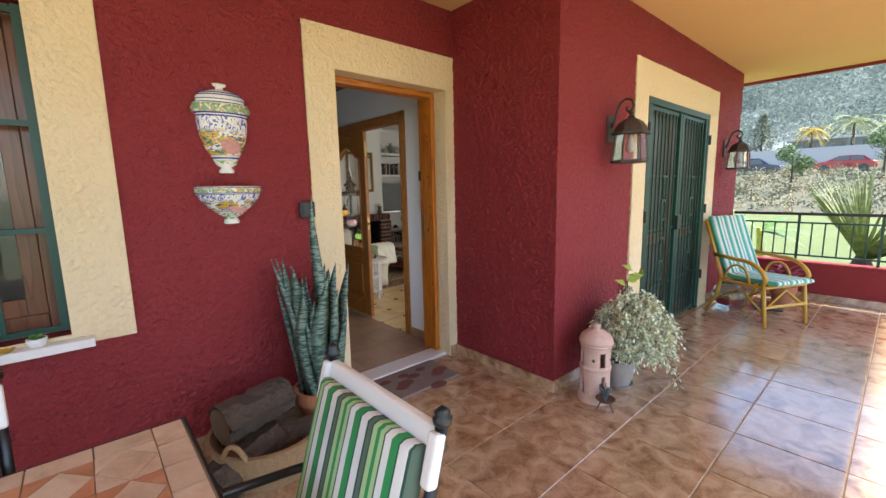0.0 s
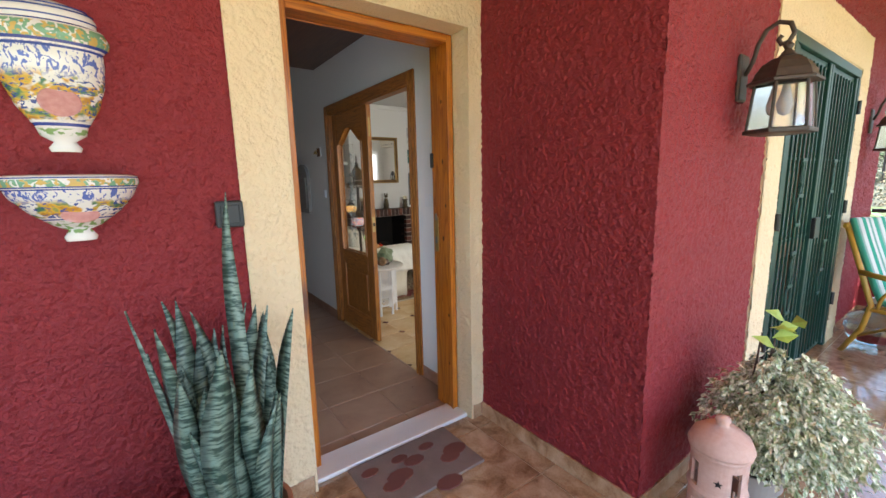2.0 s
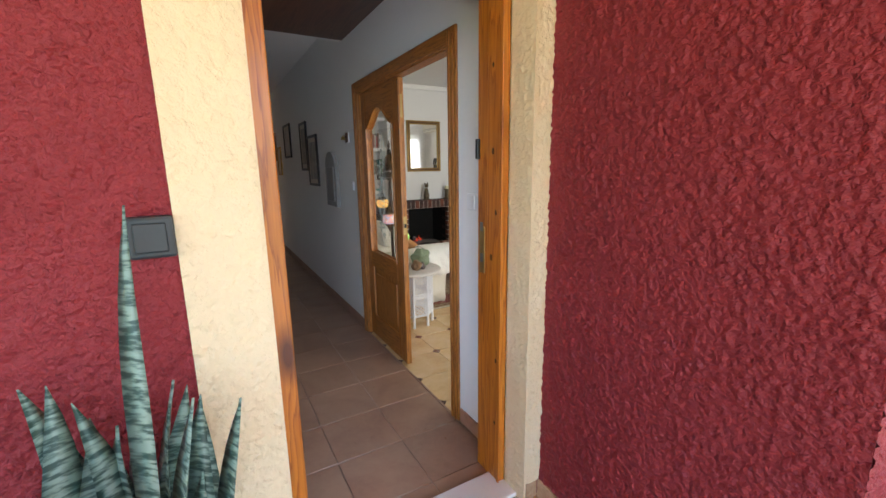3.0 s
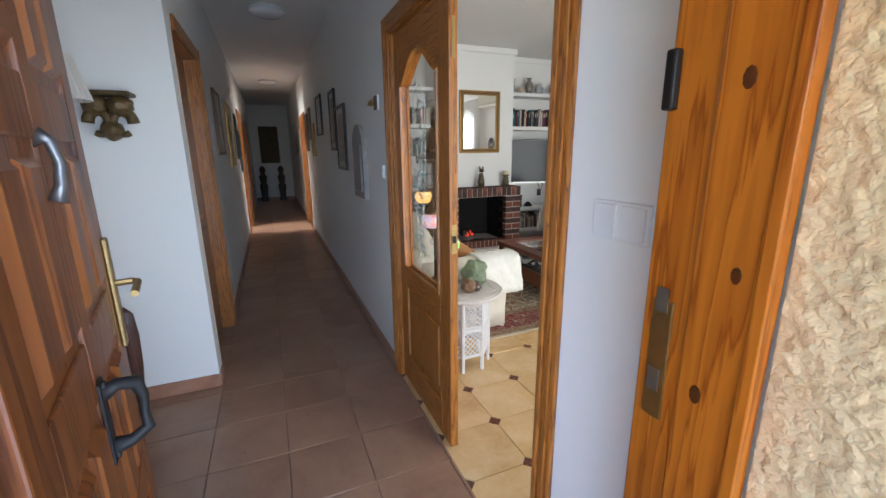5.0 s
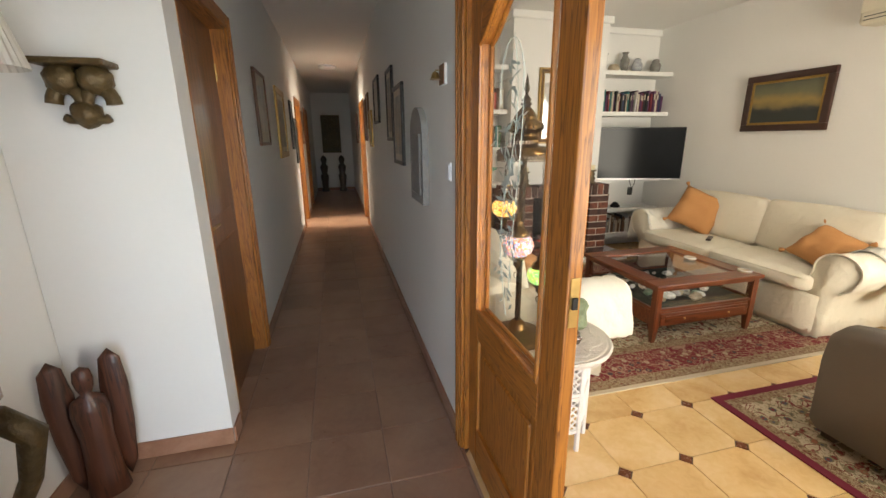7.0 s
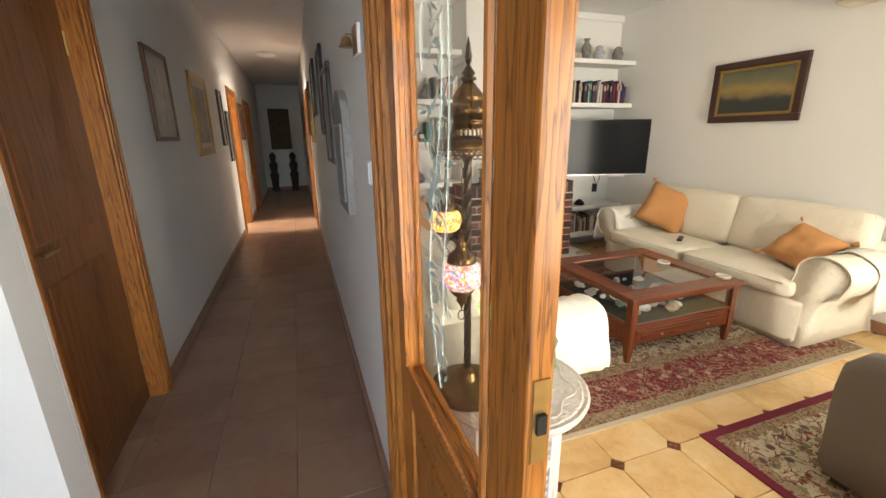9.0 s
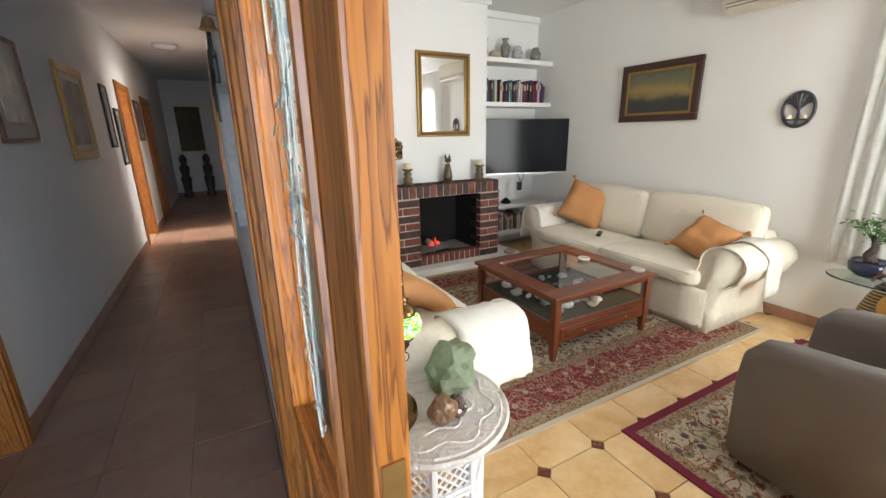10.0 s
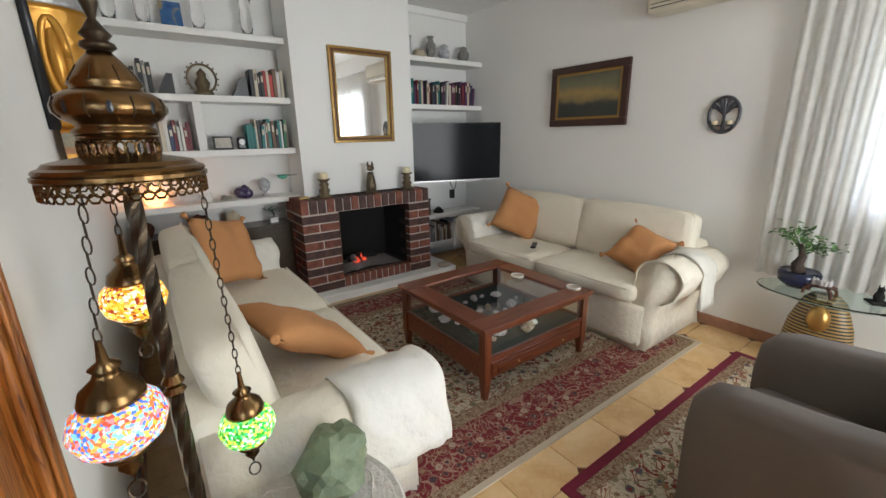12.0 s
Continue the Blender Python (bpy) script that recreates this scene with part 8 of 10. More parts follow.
# rugs
def carpet(name, ground, motifs, scale):
    """Knotted pile: ringed flowers, smaller buds and thin curling stems on one ground."""
    m, n, l, p = node_mat(name, 0.95)
    p.inputs["Specular IOR Level"].default_value = 0.15
    tc, wob, bent = n.new("ShaderNodeTexCoord"), n.new("ShaderNodeTexNoise"), n.new("ShaderNodeVectorMath")
    wob.inputs["Scale"].default_value = scale * 2.2
    bent.operation = "MULTIPLY_ADD"
    bent.inputs[1].default_value = (0.35 / scale,) * 3
    l.new(tc.outputs["Object"], wob.inputs["Vector"])
    l.new(wob.outputs["Color"], bent.inputs[0])
    l.new(tc.outputs["Object"], bent.inputs[2])
    out = None

    def over(mask, colour):
        """Lays a colour over what is there, where the mask is white."""
        nonlocal out
        k = n.new("ShaderNodeMix")
        k.data_type = "RGBA"
        l.new(mask, k.inputs[0])
        if out is None:
            k.inputs[6].default_value = (*ground, 1)
        else:
            l.new(out, k.inputs[6])
        if isinstance(colour, tuple):
            k.inputs[7].default_value = (*colour, 1)
        else:
            l.new(colour, k.inputs[7])
        out = k.outputs[2]

    B, W = (0, 0, 0), (1, 1, 1)
    for f, c, w in ((0.55, motifs[0], 0.024), (1.1, motifs[1], 0.022)):
        no = n.new("ShaderNodeTexNoise")
        no.inputs["Scale"].default_value, no.inputs["Detail"].default_value, no.inputs["Distortion"].default_value = scale * f, 1.0, 1.6
        l.new(tc.outputs["Object"], no.inputs["Vector"])
        st = ramp(n, [(0.5 - w * 1.4, B), (0.5 - w, W), (0.5 + w, W), (0.5 + w * 1.4, B)])
        l.new(no.outputs[0], st.inputs[0])
        over(st.outputs[0], c)
    for f, rings, shift in ((2.4, ((0.0, 0.2, 0),), 1), (1.0, ((0.0, 0.36, 2), (0.0, 0.29, 0), (0.0, 0.16, 3)), 0)):
        v, sc = n.new("ShaderNodeTexVoronoi"), n.new("ShaderNodeSeparateColor")
        v.inputs["Scale"].default_value, v.inputs["Randomness"].default_value = scale * f, 0.75
        l.new(bent.outputs[0], v.inputs["Vector"])
        l.new(v.outputs["Color"], sc.inputs[0])
        for a, b, k in rings:
            mk = ramp(n, [(b - 0.03, W), (b, B)])
            l.new(v.outputs["Distance"], mk.inputs[0])
            if k in (0, 3):
                cr = ramp(n, [(i / len(motifs), motifs[(i + k + shift) % len(motifs)]) for i in range(len(motifs))], "CONSTANT")
                l.new(sc.outputs[0], cr.inputs[0])
                over(mk.outputs[0], cr.outputs[0])
            else:
                over(mk.outputs[0], motifs[-1])
    l.new(out, p.inputs["Base Color"])
    w, bn = n.new("ShaderNodeTexNoise"), n.new("ShaderNodeBump")
    w.inputs["Scale"].default_value = 300
    l.new(tc.outputs["Object"], w.inputs["Vector"])
    bn.inputs["Strength"].default_value, bn.inputs["Distance"].default_value = 0.6, 0.003
    l.new(w.outputs[0], bn.inputs["Height"])
    l.new(bn.outputs[0], p.inputs["Normal"])
    return m


RED, CRM, BLU, OLV = (0.13, 0.015, 0.022), (0.5, 0.42, 0.3), (0.06, 0.07, 0.1), (0.2, 0.16, 0.08)
M["rug_field"] = carpet("cream_rug_field", CRM, [(0.19, 0.04, 0.035), (0.24, 0.2, 0.12), (0.09, 0.09, 0.11), (0.3, 0.12, 0.07), (0.2, 0.17, 0.1)], 17)
M["rug_border"] = carpet("red_rug_border", (0.18, 0.028, 0.034), [(0.36, 0.22, 0.16), (0.3, 0.2, 0.13), (0.42, 0.34, 0.24), (0.08, 0.05, 0.06), (0.24, 0.1, 0.07)], 15)
M["rug_guard"] = carpet("beige_rug_guard", (0.34, 0.26, 0.17), [(0.17, 0.06, 0.04), (0.2, 0.14, 0.08), (0.12, 0.05, 0.04), (0.25, 0.18, 0.1)], 34)
M["rug_edge"] = mat("cream_rug_edge", (0.5, 0.42, 0.3), 0.95, fine=200)
M["rug_red"] = mat("crimson_rug_edge", (0.15, 0.008, 0.025), 0.95, fine=200)


def rug(x0, y0, x1, y1, bands, label, fringe):
    t = thing("rug", pose((x0 + x1) / 2, (y0 + y1) / 2, 0), label, "rug", "oriental rugs")
    hx, hy = (x1 - x0) / 2, (y1 - y0) / 2
    z = 0.0
    for i, (ins, mm, nm) in enumerate(bands):
        z = 0.008 + 0.0004 * i
        nxt = bands[i + 1][0] if i + 1 < len(bands) else None
        a, b = hx - ins, hy - ins
        if nxt is None:
            bm = bx(-a, -b, 0.0005, a, b, z)
        else:
            c, d = hx - nxt, hy - nxt
            bm = cells([-a, -c, c, a], [-b, -d, d, b], [0.0005, z], lambda x, y, zz: not (abs(x) < c and abs(y) < d))
        part(nm, bm, M[mm], t)
    return t


rug(4.36, 6.655, 6.95, 8.95, [(0, "rug_edge", "selvedge"), (0.03, "rug_guard", "guard_band"), (0.11, "rug_border", "border"), (0.36, "rug_guard", "guard_band"), (0.44, "rug_field", "field")], "large cream and red oriental rug under the coffee table", False)
rug(5.147, 4.7, 7.0, 6.462, [(0, "rug_red", "selvedge"), (0.045, "rug_guard", "guard_band"), (0.1, "rug_field", "border"), (0.3, "rug_guard", "guard_band"), (0.36, "rug_border", "field")], "oriental rug with a crimson edge under the armchairs", False)


# grey armchairs
def armchair(m, label):
    """Tub chair: two rounded slab sides, seat and back; it faces local +y."""
    t = thing("armchair", m, label, "armchair", "grey armchairs")
    def slab(x0, x1):
        bm = bmesh.new()
        prof = [(-0.38, 0.07), (0.34, 0.07), (0.375, 0.11), (0.385, 0.45), (0.375, 0.55), (0.33, 0.605), (0.25, 0.625), (0.05, 0.64), (-0.2, 0.68), (-0.33, 0.7), (-0.38, 0.68)]
        rows = []
        n = 8
        for i in range(n + 1):
            s = i / n
            x = x0 + (x1 - x0) * s
            k = 1 - 0.09 * (abs(2 * s - 1) ** 5)
            rows.append([bm.verts.new((x, y * (1 - 0.035 * abs(2 * s - 1) ** 4), 0.07 + (z - 0.07) * k)) for y, z in prof])
        for a, b in zip(rows, rows[1:]):
            for i in range(len(prof)):
                q = (i + 1) % len(prof)
                bm.faces.new((a[i], a[q], b[q], b[i]))
        bm.faces.new(rows[0])
        bm.faces.new(rows[-1])
        return bm
    part("side", slab(-0.385, -0.235), M["grey_fabric"], t, smooth=True)
    part("side", slab(0.235, 0.385), M["grey_fabric"], t, smooth=True)
    part("seat", soft_box(-0.235, -0.3, 0.1, 0.235, 0.35, 0.4, 0.05, 0.015), M["grey_fabric"], t, smooth=True)
    part("backrest", soft_box(-0.375, -0.42, 0.1, 0.375, -0.2, 0.76, 0.08, 0.02), M["grey_fabric"], t, smooth=True)
    for x in (-0.3, 0.3):
        for y in (-0.32, 0.3):
            part("foot", bx(x - 0.03, y - 0.03, 0.009, x + 0.03, y + 0.03, 0.07), M["ebony"], t)
    return t


ac = armchair(pose(5.73, 5.735, 0, 0, 0, -1), "grey-brown upholstered tub armchair on the red-edged rug")
M["pattern_cloth"] = carpet("patterned_cushion_cloth", (0.4, 0.36, 0.26), [(0.1, 0.09, 0.06), OLV, (0.2, 0.17, 0.1)], 22)
pc = thing("cushion", pose(5.84, 5.56, 0.405, -22, 0, 12), "patterned beige cushion on the grey armchair", "cushion")
part("pillow", soft_box(-0.15, -0.045, 0, 0.15, 0.045, 0.27, 0.045, 0.03), M["pattern_cloth"], pc, smooth=True)

# carved white side table with a coloured-glass lamp
sd = thing("side_table", pose(4.105, 6.475, 0), "round whitewashed carved side table with lattice panels", "side table")
M["carved_white"] = mat("whitewashed_carved_wood", (0.66, 0.6, 0.52), 0.8, var=0.12, scale=12, var2=(0.75, 0.7, 0.64), bump=1.0, bump_scale=55, dist=0.012)
M["wash_white"] = mat("white_washed_wood", (0.72, 0.7, 0.68), 0.7, var=0.08, scale=14, bump=0.3)
part("top", turned([(0.24, 0.505), (0.272, 0.51), (0.278, 0.525), (0.27, 0.535), (0.255, 0.532), (0.25, 0.536), (0.0, 0.536)], 48), M["carved_white"], sd, "carved whitewashed round top", smooth=False)
for k in range(3):
    r_ = 0.07 + 0.07 * k
    part("carved_ring", bar([(r_ * (1 + 0.08 * math.sin(8 * a)) * math.cos(a), r_ * (1 + 0.08 * math.sin(8 * a)) * math.sin(a), 0.536) for a in [2 * math.pi * j / 64 for j in range(64)]], 0.004, 6, True), M["carved_white"], sd)
RB = 0.185
for k in range(8):
    a0, a1 = radians(45 * k + 22.5), radians(45 * k + 67.5)
    p0, p1 = Vector((RB * math.cos(a0), RB * math.sin(a0), 0)), Vector((RB * math.cos(a1), RB * math.sin(a1), 0))
    part("post", bar([p0 + Vector((0, 0, 0.0)), p0 + Vector((0, 0, 0.505))], 0.013, 6), M["wash_white"], sd)
    for z in (0.11, 0.29, 0.31, 0.49):
        part("panel_rail", bar([p0 + Vector((0, 0, z)), p1 + Vector((0, 0, z))], 0.011, 4), M["wash_white"], sd)
    bm = bmesh.new()
    for z0, z1 in ((0.11, 0.29), (0.31, 0.49)):
        nu, nv = 4, 5
        for i in range(-nv, nu + 1):
            for s in (1, -1):
                seg = []
                for q in range(nv + 1):
                    u = (i + q) / nu if s > 0 else (i + nv - q) / nu
                    if -0.001 <= u <= 1.001:
                        seg.append(p0.lerp(p1, u) + Vector((0, 0, z0 + (z1 - z0) * q / nv)))
                if len(seg) > 1:
                    tube(bm, seg, 0.0045, 4)
    part("lattice", bm, M["wash_white"], sd, "white pierced lattice panel")
M["green_rock"] = mat("mottled_green_rock", (0.08, 0.13, 0.07), 0.55, var=0.35, scale=14, var2=(0.3, 0.34, 0.2), bump=0.6, bump_scale=25, dist=0.01)
rock("green_stone", pose(4.235, 6.55, 0.537, 0, 0, 40), 0.095, (1.2, 0.95, 0.95), M["green_rock"], "large mottled green stone on the side table", 6)
rock("amber_stone", pose(4.105, 6.37, 0.537), 0.045, (1.0, 0.9, 1.1), mat("amber_brown_stone", (0.2, 0.11, 0.05), 0.3, var=0.4, scale=14), "polished amber brown stone on the side table", 8)
rock("pyrite", pose(4.165, 6.385, 0.537), 0.035, (1.0, 1.1, 1.0), mat("dark_metallic_mineral", (0.2, 0.16, 0.15), 0.2, 0.8, var=0.5, scale=30), "dark shiny mineral on the side table", 12)

M["lamp_brass"] = mat("antique_brass", (0.17, 0.1, 0.038), 0.27, 0.95, var=0.4, scale=18)
M["lamp_dark"] = mat("dark_antique_brass", (0.06, 0.043, 0.026), 0.38, 0.85, var=0.4, scale=20)
LX, LY, LZ = 3.93, 6.49, 0.537
mo = thing("mosaic_lamp", pose(LX, LY, LZ), "antique brass floor-style table lamp with three lit mosaic globes", "lamp")
part("foot", turned([(0.125, 0), (0.13, 0.012), (0.128, 0.03), (0.115, 0.04), (0.105, 0.043), (0.06, 0.052), (0.045, 0.06), (0.035, 0.085), (0.02, 0.1)], 36), M["lamp_brass"], mo, smooth=False)
bm = bmesh.new()                               # twisted pole
rings = []
n_, hN = 12, 70
for j in range(hN + 1):
    z = 0.095 + (0.84 - 0.095) * j / hN
    rings.append([bm.verts.new((((0.011 if i % 2 else 0.0135)) * math.cos(2 * math.pi * i / n_ + j * 0.19), ((0.011 if i % 2 else 0.0135)) * math.sin(2 * math.pi * i / n_ + j * 0.19), z)) for i in range(n_)])
for a, b in zip(rings, rings[1:]):
    for i in range(n_):
        bm.faces.new((a[i], a[(i + 1) % n_], b[(i + 1) % n_], b[i]))
part("twisted_pole", bm, M["lamp_dark"], mo)
part("pole_collar", turned([(0.012, 0.44), (0.02, 0.45), (0.014, 0.46), (0.02, 0.47), (0.012, 0.485)], 16), M["lamp_brass"], mo)
cr_ = part("canopy", turned([(0.08, 0.855), (0.114, 0.857), (0.118, 0.86), (0.118, 0.866), (0.114, 0.868), (0.116, 0.872), (0.113, 0.876), (0.105, 0.879), (0.1, 0.885), (0.088, 0.888), (0.055, 0.894)], 64), M["lamp_brass"], mo, "wide brass canopy ring", smooth=False)
bm = bmesh.new()                               # pierced fringe
for k in range(44):
    a = 2 * math.pi * k / 44
    tube(bm, [(0.113 * math.cos(a) + 0.009 * math.cos(b) * -math.sin(a), 0.113 * math.sin(a) + 0.009 * math.cos(b) * math.cos(a), 0.849 + 0.009 * math.sin(b)) for b in [2 * math.pi * q / 8 for q in range(8)]], 0.0022, 4, True)
for k in range(44):
    a = 2 * math.pi * (k + 0.5) / 44
    tube(bm, [(0.113 * math.cos(a) + 0.008 * math.cos(b) * -math.sin(a), 0.113 * math.sin(a) + 0.008 * math.cos(b) * math.cos(a), 0.838 + 0.007 * math.sin(b)) for b in [2 * math.pi * q / 6 for q in range(6)]], 0.002, 4, True)
part("pierced_fringe", bm, M["lamp_brass"], cr_, "pierced brass fringe")
bm = bmesh.new()
for k in range(24):
    a = 2 * math.pi * k / 24
    tube(bm, [(0.053 * math.cos(a) + 0.008 * math.cos(b) * -math.sin(a), 0.053 * math.sin(a) + 0.008 * math.cos(b) * math.cos(a), 0.905 + 0.012 * math.sin(b)) for b in [2 * math.pi * q / 8 for q in range(8)]], 0.0022, 4, True)
part("pierced_band", bm, M["lamp_brass"], cr_)
part("neck_ring", turned([(0.054, 0.918), (0.057, 0.922), (0.053, 0.927)], 30), M["lamp_brass"], mo)
part("onion_dome", turned([(0.055, 0.926), (0.057, 0.934), (0.05, 0.938), (0.052, 0.943), (0.066, 0.95), (0.074, 0.96), (0.075, 0.969), (0.07, 0.982), (0.058, 0.99), (0.048, 0.993), (0.046, 0.998), (0.05, 1.001), (0.044, 1.012), (0.034, 1.028), (0.022, 1.042), (0.015, 1.05)], 48), M["lamp_brass"], mo, "onion-shaped brass dome", smooth=True)
for k in range(8):
    a = 2 * math.pi * k / 8
    part("slot", turned([(0.0, 0.0015), (0.006, 0)], 10, Matrix.Translation((0.0745 * math.cos(a), 0.0745 * math.sin(a), 0.966)) @ Matrix.Rotation(a, 4, "Z") @ pose(0, 0, 0, 0, 90, 0) @ Matrix.Diagonal((1.6, 0.7, 1, 1))), M["black_metal"], mo)
for k in range(8):
    a = 2 * math.pi * (k + 0.5) / 8
    part("seam", bar([(r * math.cos(a), r * math.sin(a), z) for r, z in ((0.0675, 0.951), (0.0745, 0.96), (0.0755, 0.969), (0.0705, 0.982))], 0.0011, 4), M["lamp_dark"], mo)
    part("upper_seam", bar([(r * math.cos(a), r * math.sin(a), z) for r, z in ((0.0485, 1.004), (0.0443, 1.012), (0.0343, 1.028))], 0.001, 4), M["lamp_dark"], mo)
part("finial", turned([(0.015, 1.05), (0.024, 1.056), (0.022, 1.062), (0.014, 1.066), (0.021, 1.074), (0.016, 1.08), (0.012, 1.086), (0.005, 1.096), (0.012, 1.118), (0.009, 1.13), (0.006, 1.15), (0.0, 1.175)], 14), M["lamp_dark"], mo, smooth=True)


def mosaic(name, cols, strength):
    """Small glass chips, lit from inside."""
    m, n, l, p = node_mat(name, 0.15)
    tc, v, sc = n.new("ShaderNodeTexCoord"), n.new("ShaderNodeTexVoronoi"), n.new("ShaderNodeSeparateColor")
    v.inputs["Scale"].default_value = 190
    l.new(tc.outputs["Object"], v.inputs["Vector"])
    l.new(v.outputs["Color"], sc.inputs[0])
    r = ramp(n, [(i / len(cols), c) for i, c in enumerate(cols)], "CONSTANT")
    l.new(sc.outputs[0], r.inputs[0])
    l.new(r.outputs[0], p.inputs["Base Color"])
    l.new(r.outputs[0], p.inputs["Emission Color"])
    p.inputs["Emission Strength"].default_value = strength
    return m


M["glow_green"] = mosaic("green_mosaic_glass", [(0.03, 0.45, 0.03), (0.4, 0.75, 0.1), (0.75, 0.85, 0.6), (0.05, 0.3, 0.02), (0.65, 0.8, 0.05), (0.1, 0.6, 0.15)], 0.16)
M["glow_orange"] = mosaic("orange_mosaic_glass", [(0.9, 0.4, 0.02), (0.95, 0.6, 0.1), (0.85, 0.25, 0.01), (0.95, 0.8, 0.45), (0.3, 0.04, 0.01), (0.9, 0.5, 0.03)], 0.17)
M["glow_multi"] = mosaic("many-coloured_mosaic_glass", [(0.8, 0.1, 0.05), (0.3, 0.6, 0.9), (0.95, 0.55, 0.1), (0.1, 0.2, 0.7), (0.85, 0.85, 0.8), (0.9, 0.3, 0.3), (0.3, 0.7, 0.9), (0.9, 0.2, 0.05), (0.95, 0.45, 0.05)], 0.11)


def hanging_globe(x, y, zc, glow, r, label):
    """Chain, cap, mosaic globe and drop, hung from the canopy's edge."""
    z = zc - LZ
    dx, dy = x - LX, y - LY
    top = 0.85
    k = 0.108 / math.hypot(dx, dy)
    bm = bmesh.new()
    z0, z1 = z + r * 0.72 + 0.085, top
    nl = max(3, int((z1 - z0) / 0.02))
    for i in range(nl):
        s = (i + 0.5) / nl
        cx, cy = dx + (dx * k - dx) * s, dy + (dy * k - dy) * s
        c = Vector((cx, cy, z0 + (z1 - z0) * s))
        t_ = (i % 2) * math.pi / 2
        ln = (z1 - z0) / nl * 0.62
        tube(bm, [c + Vector((0.0046 * math.cos(b) * math.cos(t_), 0.0046 * math.cos(b) * math.sin(t_), ln * math.sin(b))) for b in [2 * math.pi * q / 10 for q in range(10)]], 0.0014, 5, True)
    part("chain", bm, M["lamp_dark"], mo)
    T = Matrix.Translation((dx, dy, z))
    g = part("globe", turned([(r * 0.55, -r * 0.68), (r * 0.86, -r * 0.42), (r, 0.0), (r * 0.88, r * 0.4), (r * 0.6, r * 0.66)], 28, T), glow, mo, label, smooth=True)
    part("cap", turned([(r * 0.66, r * 0.6), (r * 0.66, r * 0.7), (r * 0.58, r * 0.95), (r * 0.3, r * 1.2), (r * 0.24, r * 1.35), (r * 0.32, r * 1.45), (r * 0.12, r * 1.6), (0.004, r * 0.72 + 0.09)], 24, T), M["lamp_brass"], g, "brass globe cap", smooth=True)
    part("lower_cup", turned([(r * 0.6, -r * 0.64), (r * 0.5, -r * 0.85), (r * 0.22, -r * 1.1), (r * 0.26, -r * 1.25), (r * 0.08, -r * 1.5), (0.0, -r * 1.75)], 20, T), M["lamp_brass"], g, smooth=True)
    part("drop", bar([(dx + 0.012 * math.cos(b), dy + 0.012 * math.sin(b) * 0.3, z - r * 1.8 - 0.012 + 0.014 * math.sin(b)) for b in [2 * math.pi * q / 12 for q in range(12)]], 0.002, 5, True), M["lamp_dark"], g)


hanging_globe(4.045, 6.515, 0.835, M["glow_green"], 0.06, "glowing green mosaic globe")
hanging_globe(3.856, 6.36, 1.035, M["glow_multi"], 0.066, "glowing many-coloured mosaic globe")
hanging_globe(3.895, 6.605, 1.15, M["glow_orange"], 0.058, "glowing orange mosaic globe")
cd = thing("cable", pose(3.8, 6.4, 0.0), "thin black lamp cable behind the side table", "cable")
part("cord", bar([(0.03, 0.08, 0.545), (-0.015, 0.1, 0.5), (-0.02, 0.12, 0.2), (0.0, 0.2, 0.004)], 0.003, 6), M["black_metal"], cd, smooth=True)

# carved and gilded head on the wall behind the sofa: a plain relief in one mesh
M["gold_paint"] = mat("bright_gold_paint", (0.72, 0.4, 0.06), 0.3, 0.55, var=0.3, scale=9, var2=(0.45, 0.2, 0.02), bump=0.4, bump_scale=30, dist=0.004)
M["silver_paint"] = mat("tarnished_silver_paint", (0.2, 0.2, 0.21), 0.4, 0.6, var=0.6, scale=24, var2=(0.6, 0.6, 0.62), bump=0.8, bump_scale=40, dist=0.006)
M["blue_paint"] = mat("dusty_blue_gold_paint", (0.1, 0.15, 0.22), 0.6, var=0.4, scale=25, var2=(0.3, 0.24, 0.12))
M["rust_paint"] = mat("dusty_red_paint", (0.3, 0.09, 0.06), 0.6, var=0.4, scale=25, var2=(0.35, 0.2, 0.08))


def profile_at(z, *keys):
    """Piecewise smooth value at z from (z, value) keys."""
    for (za, va), (zb, vb) in zip(keys, keys[1:]):
        if z <= zb:
            s = min(1, max(0, (z - za) / (zb - za)))
            return va + (vb - va) * s * s * (3 - 2 * s)
    return keys[-1][1]


def mound(d, w):
    return math.exp(-(d / w) ** 2)


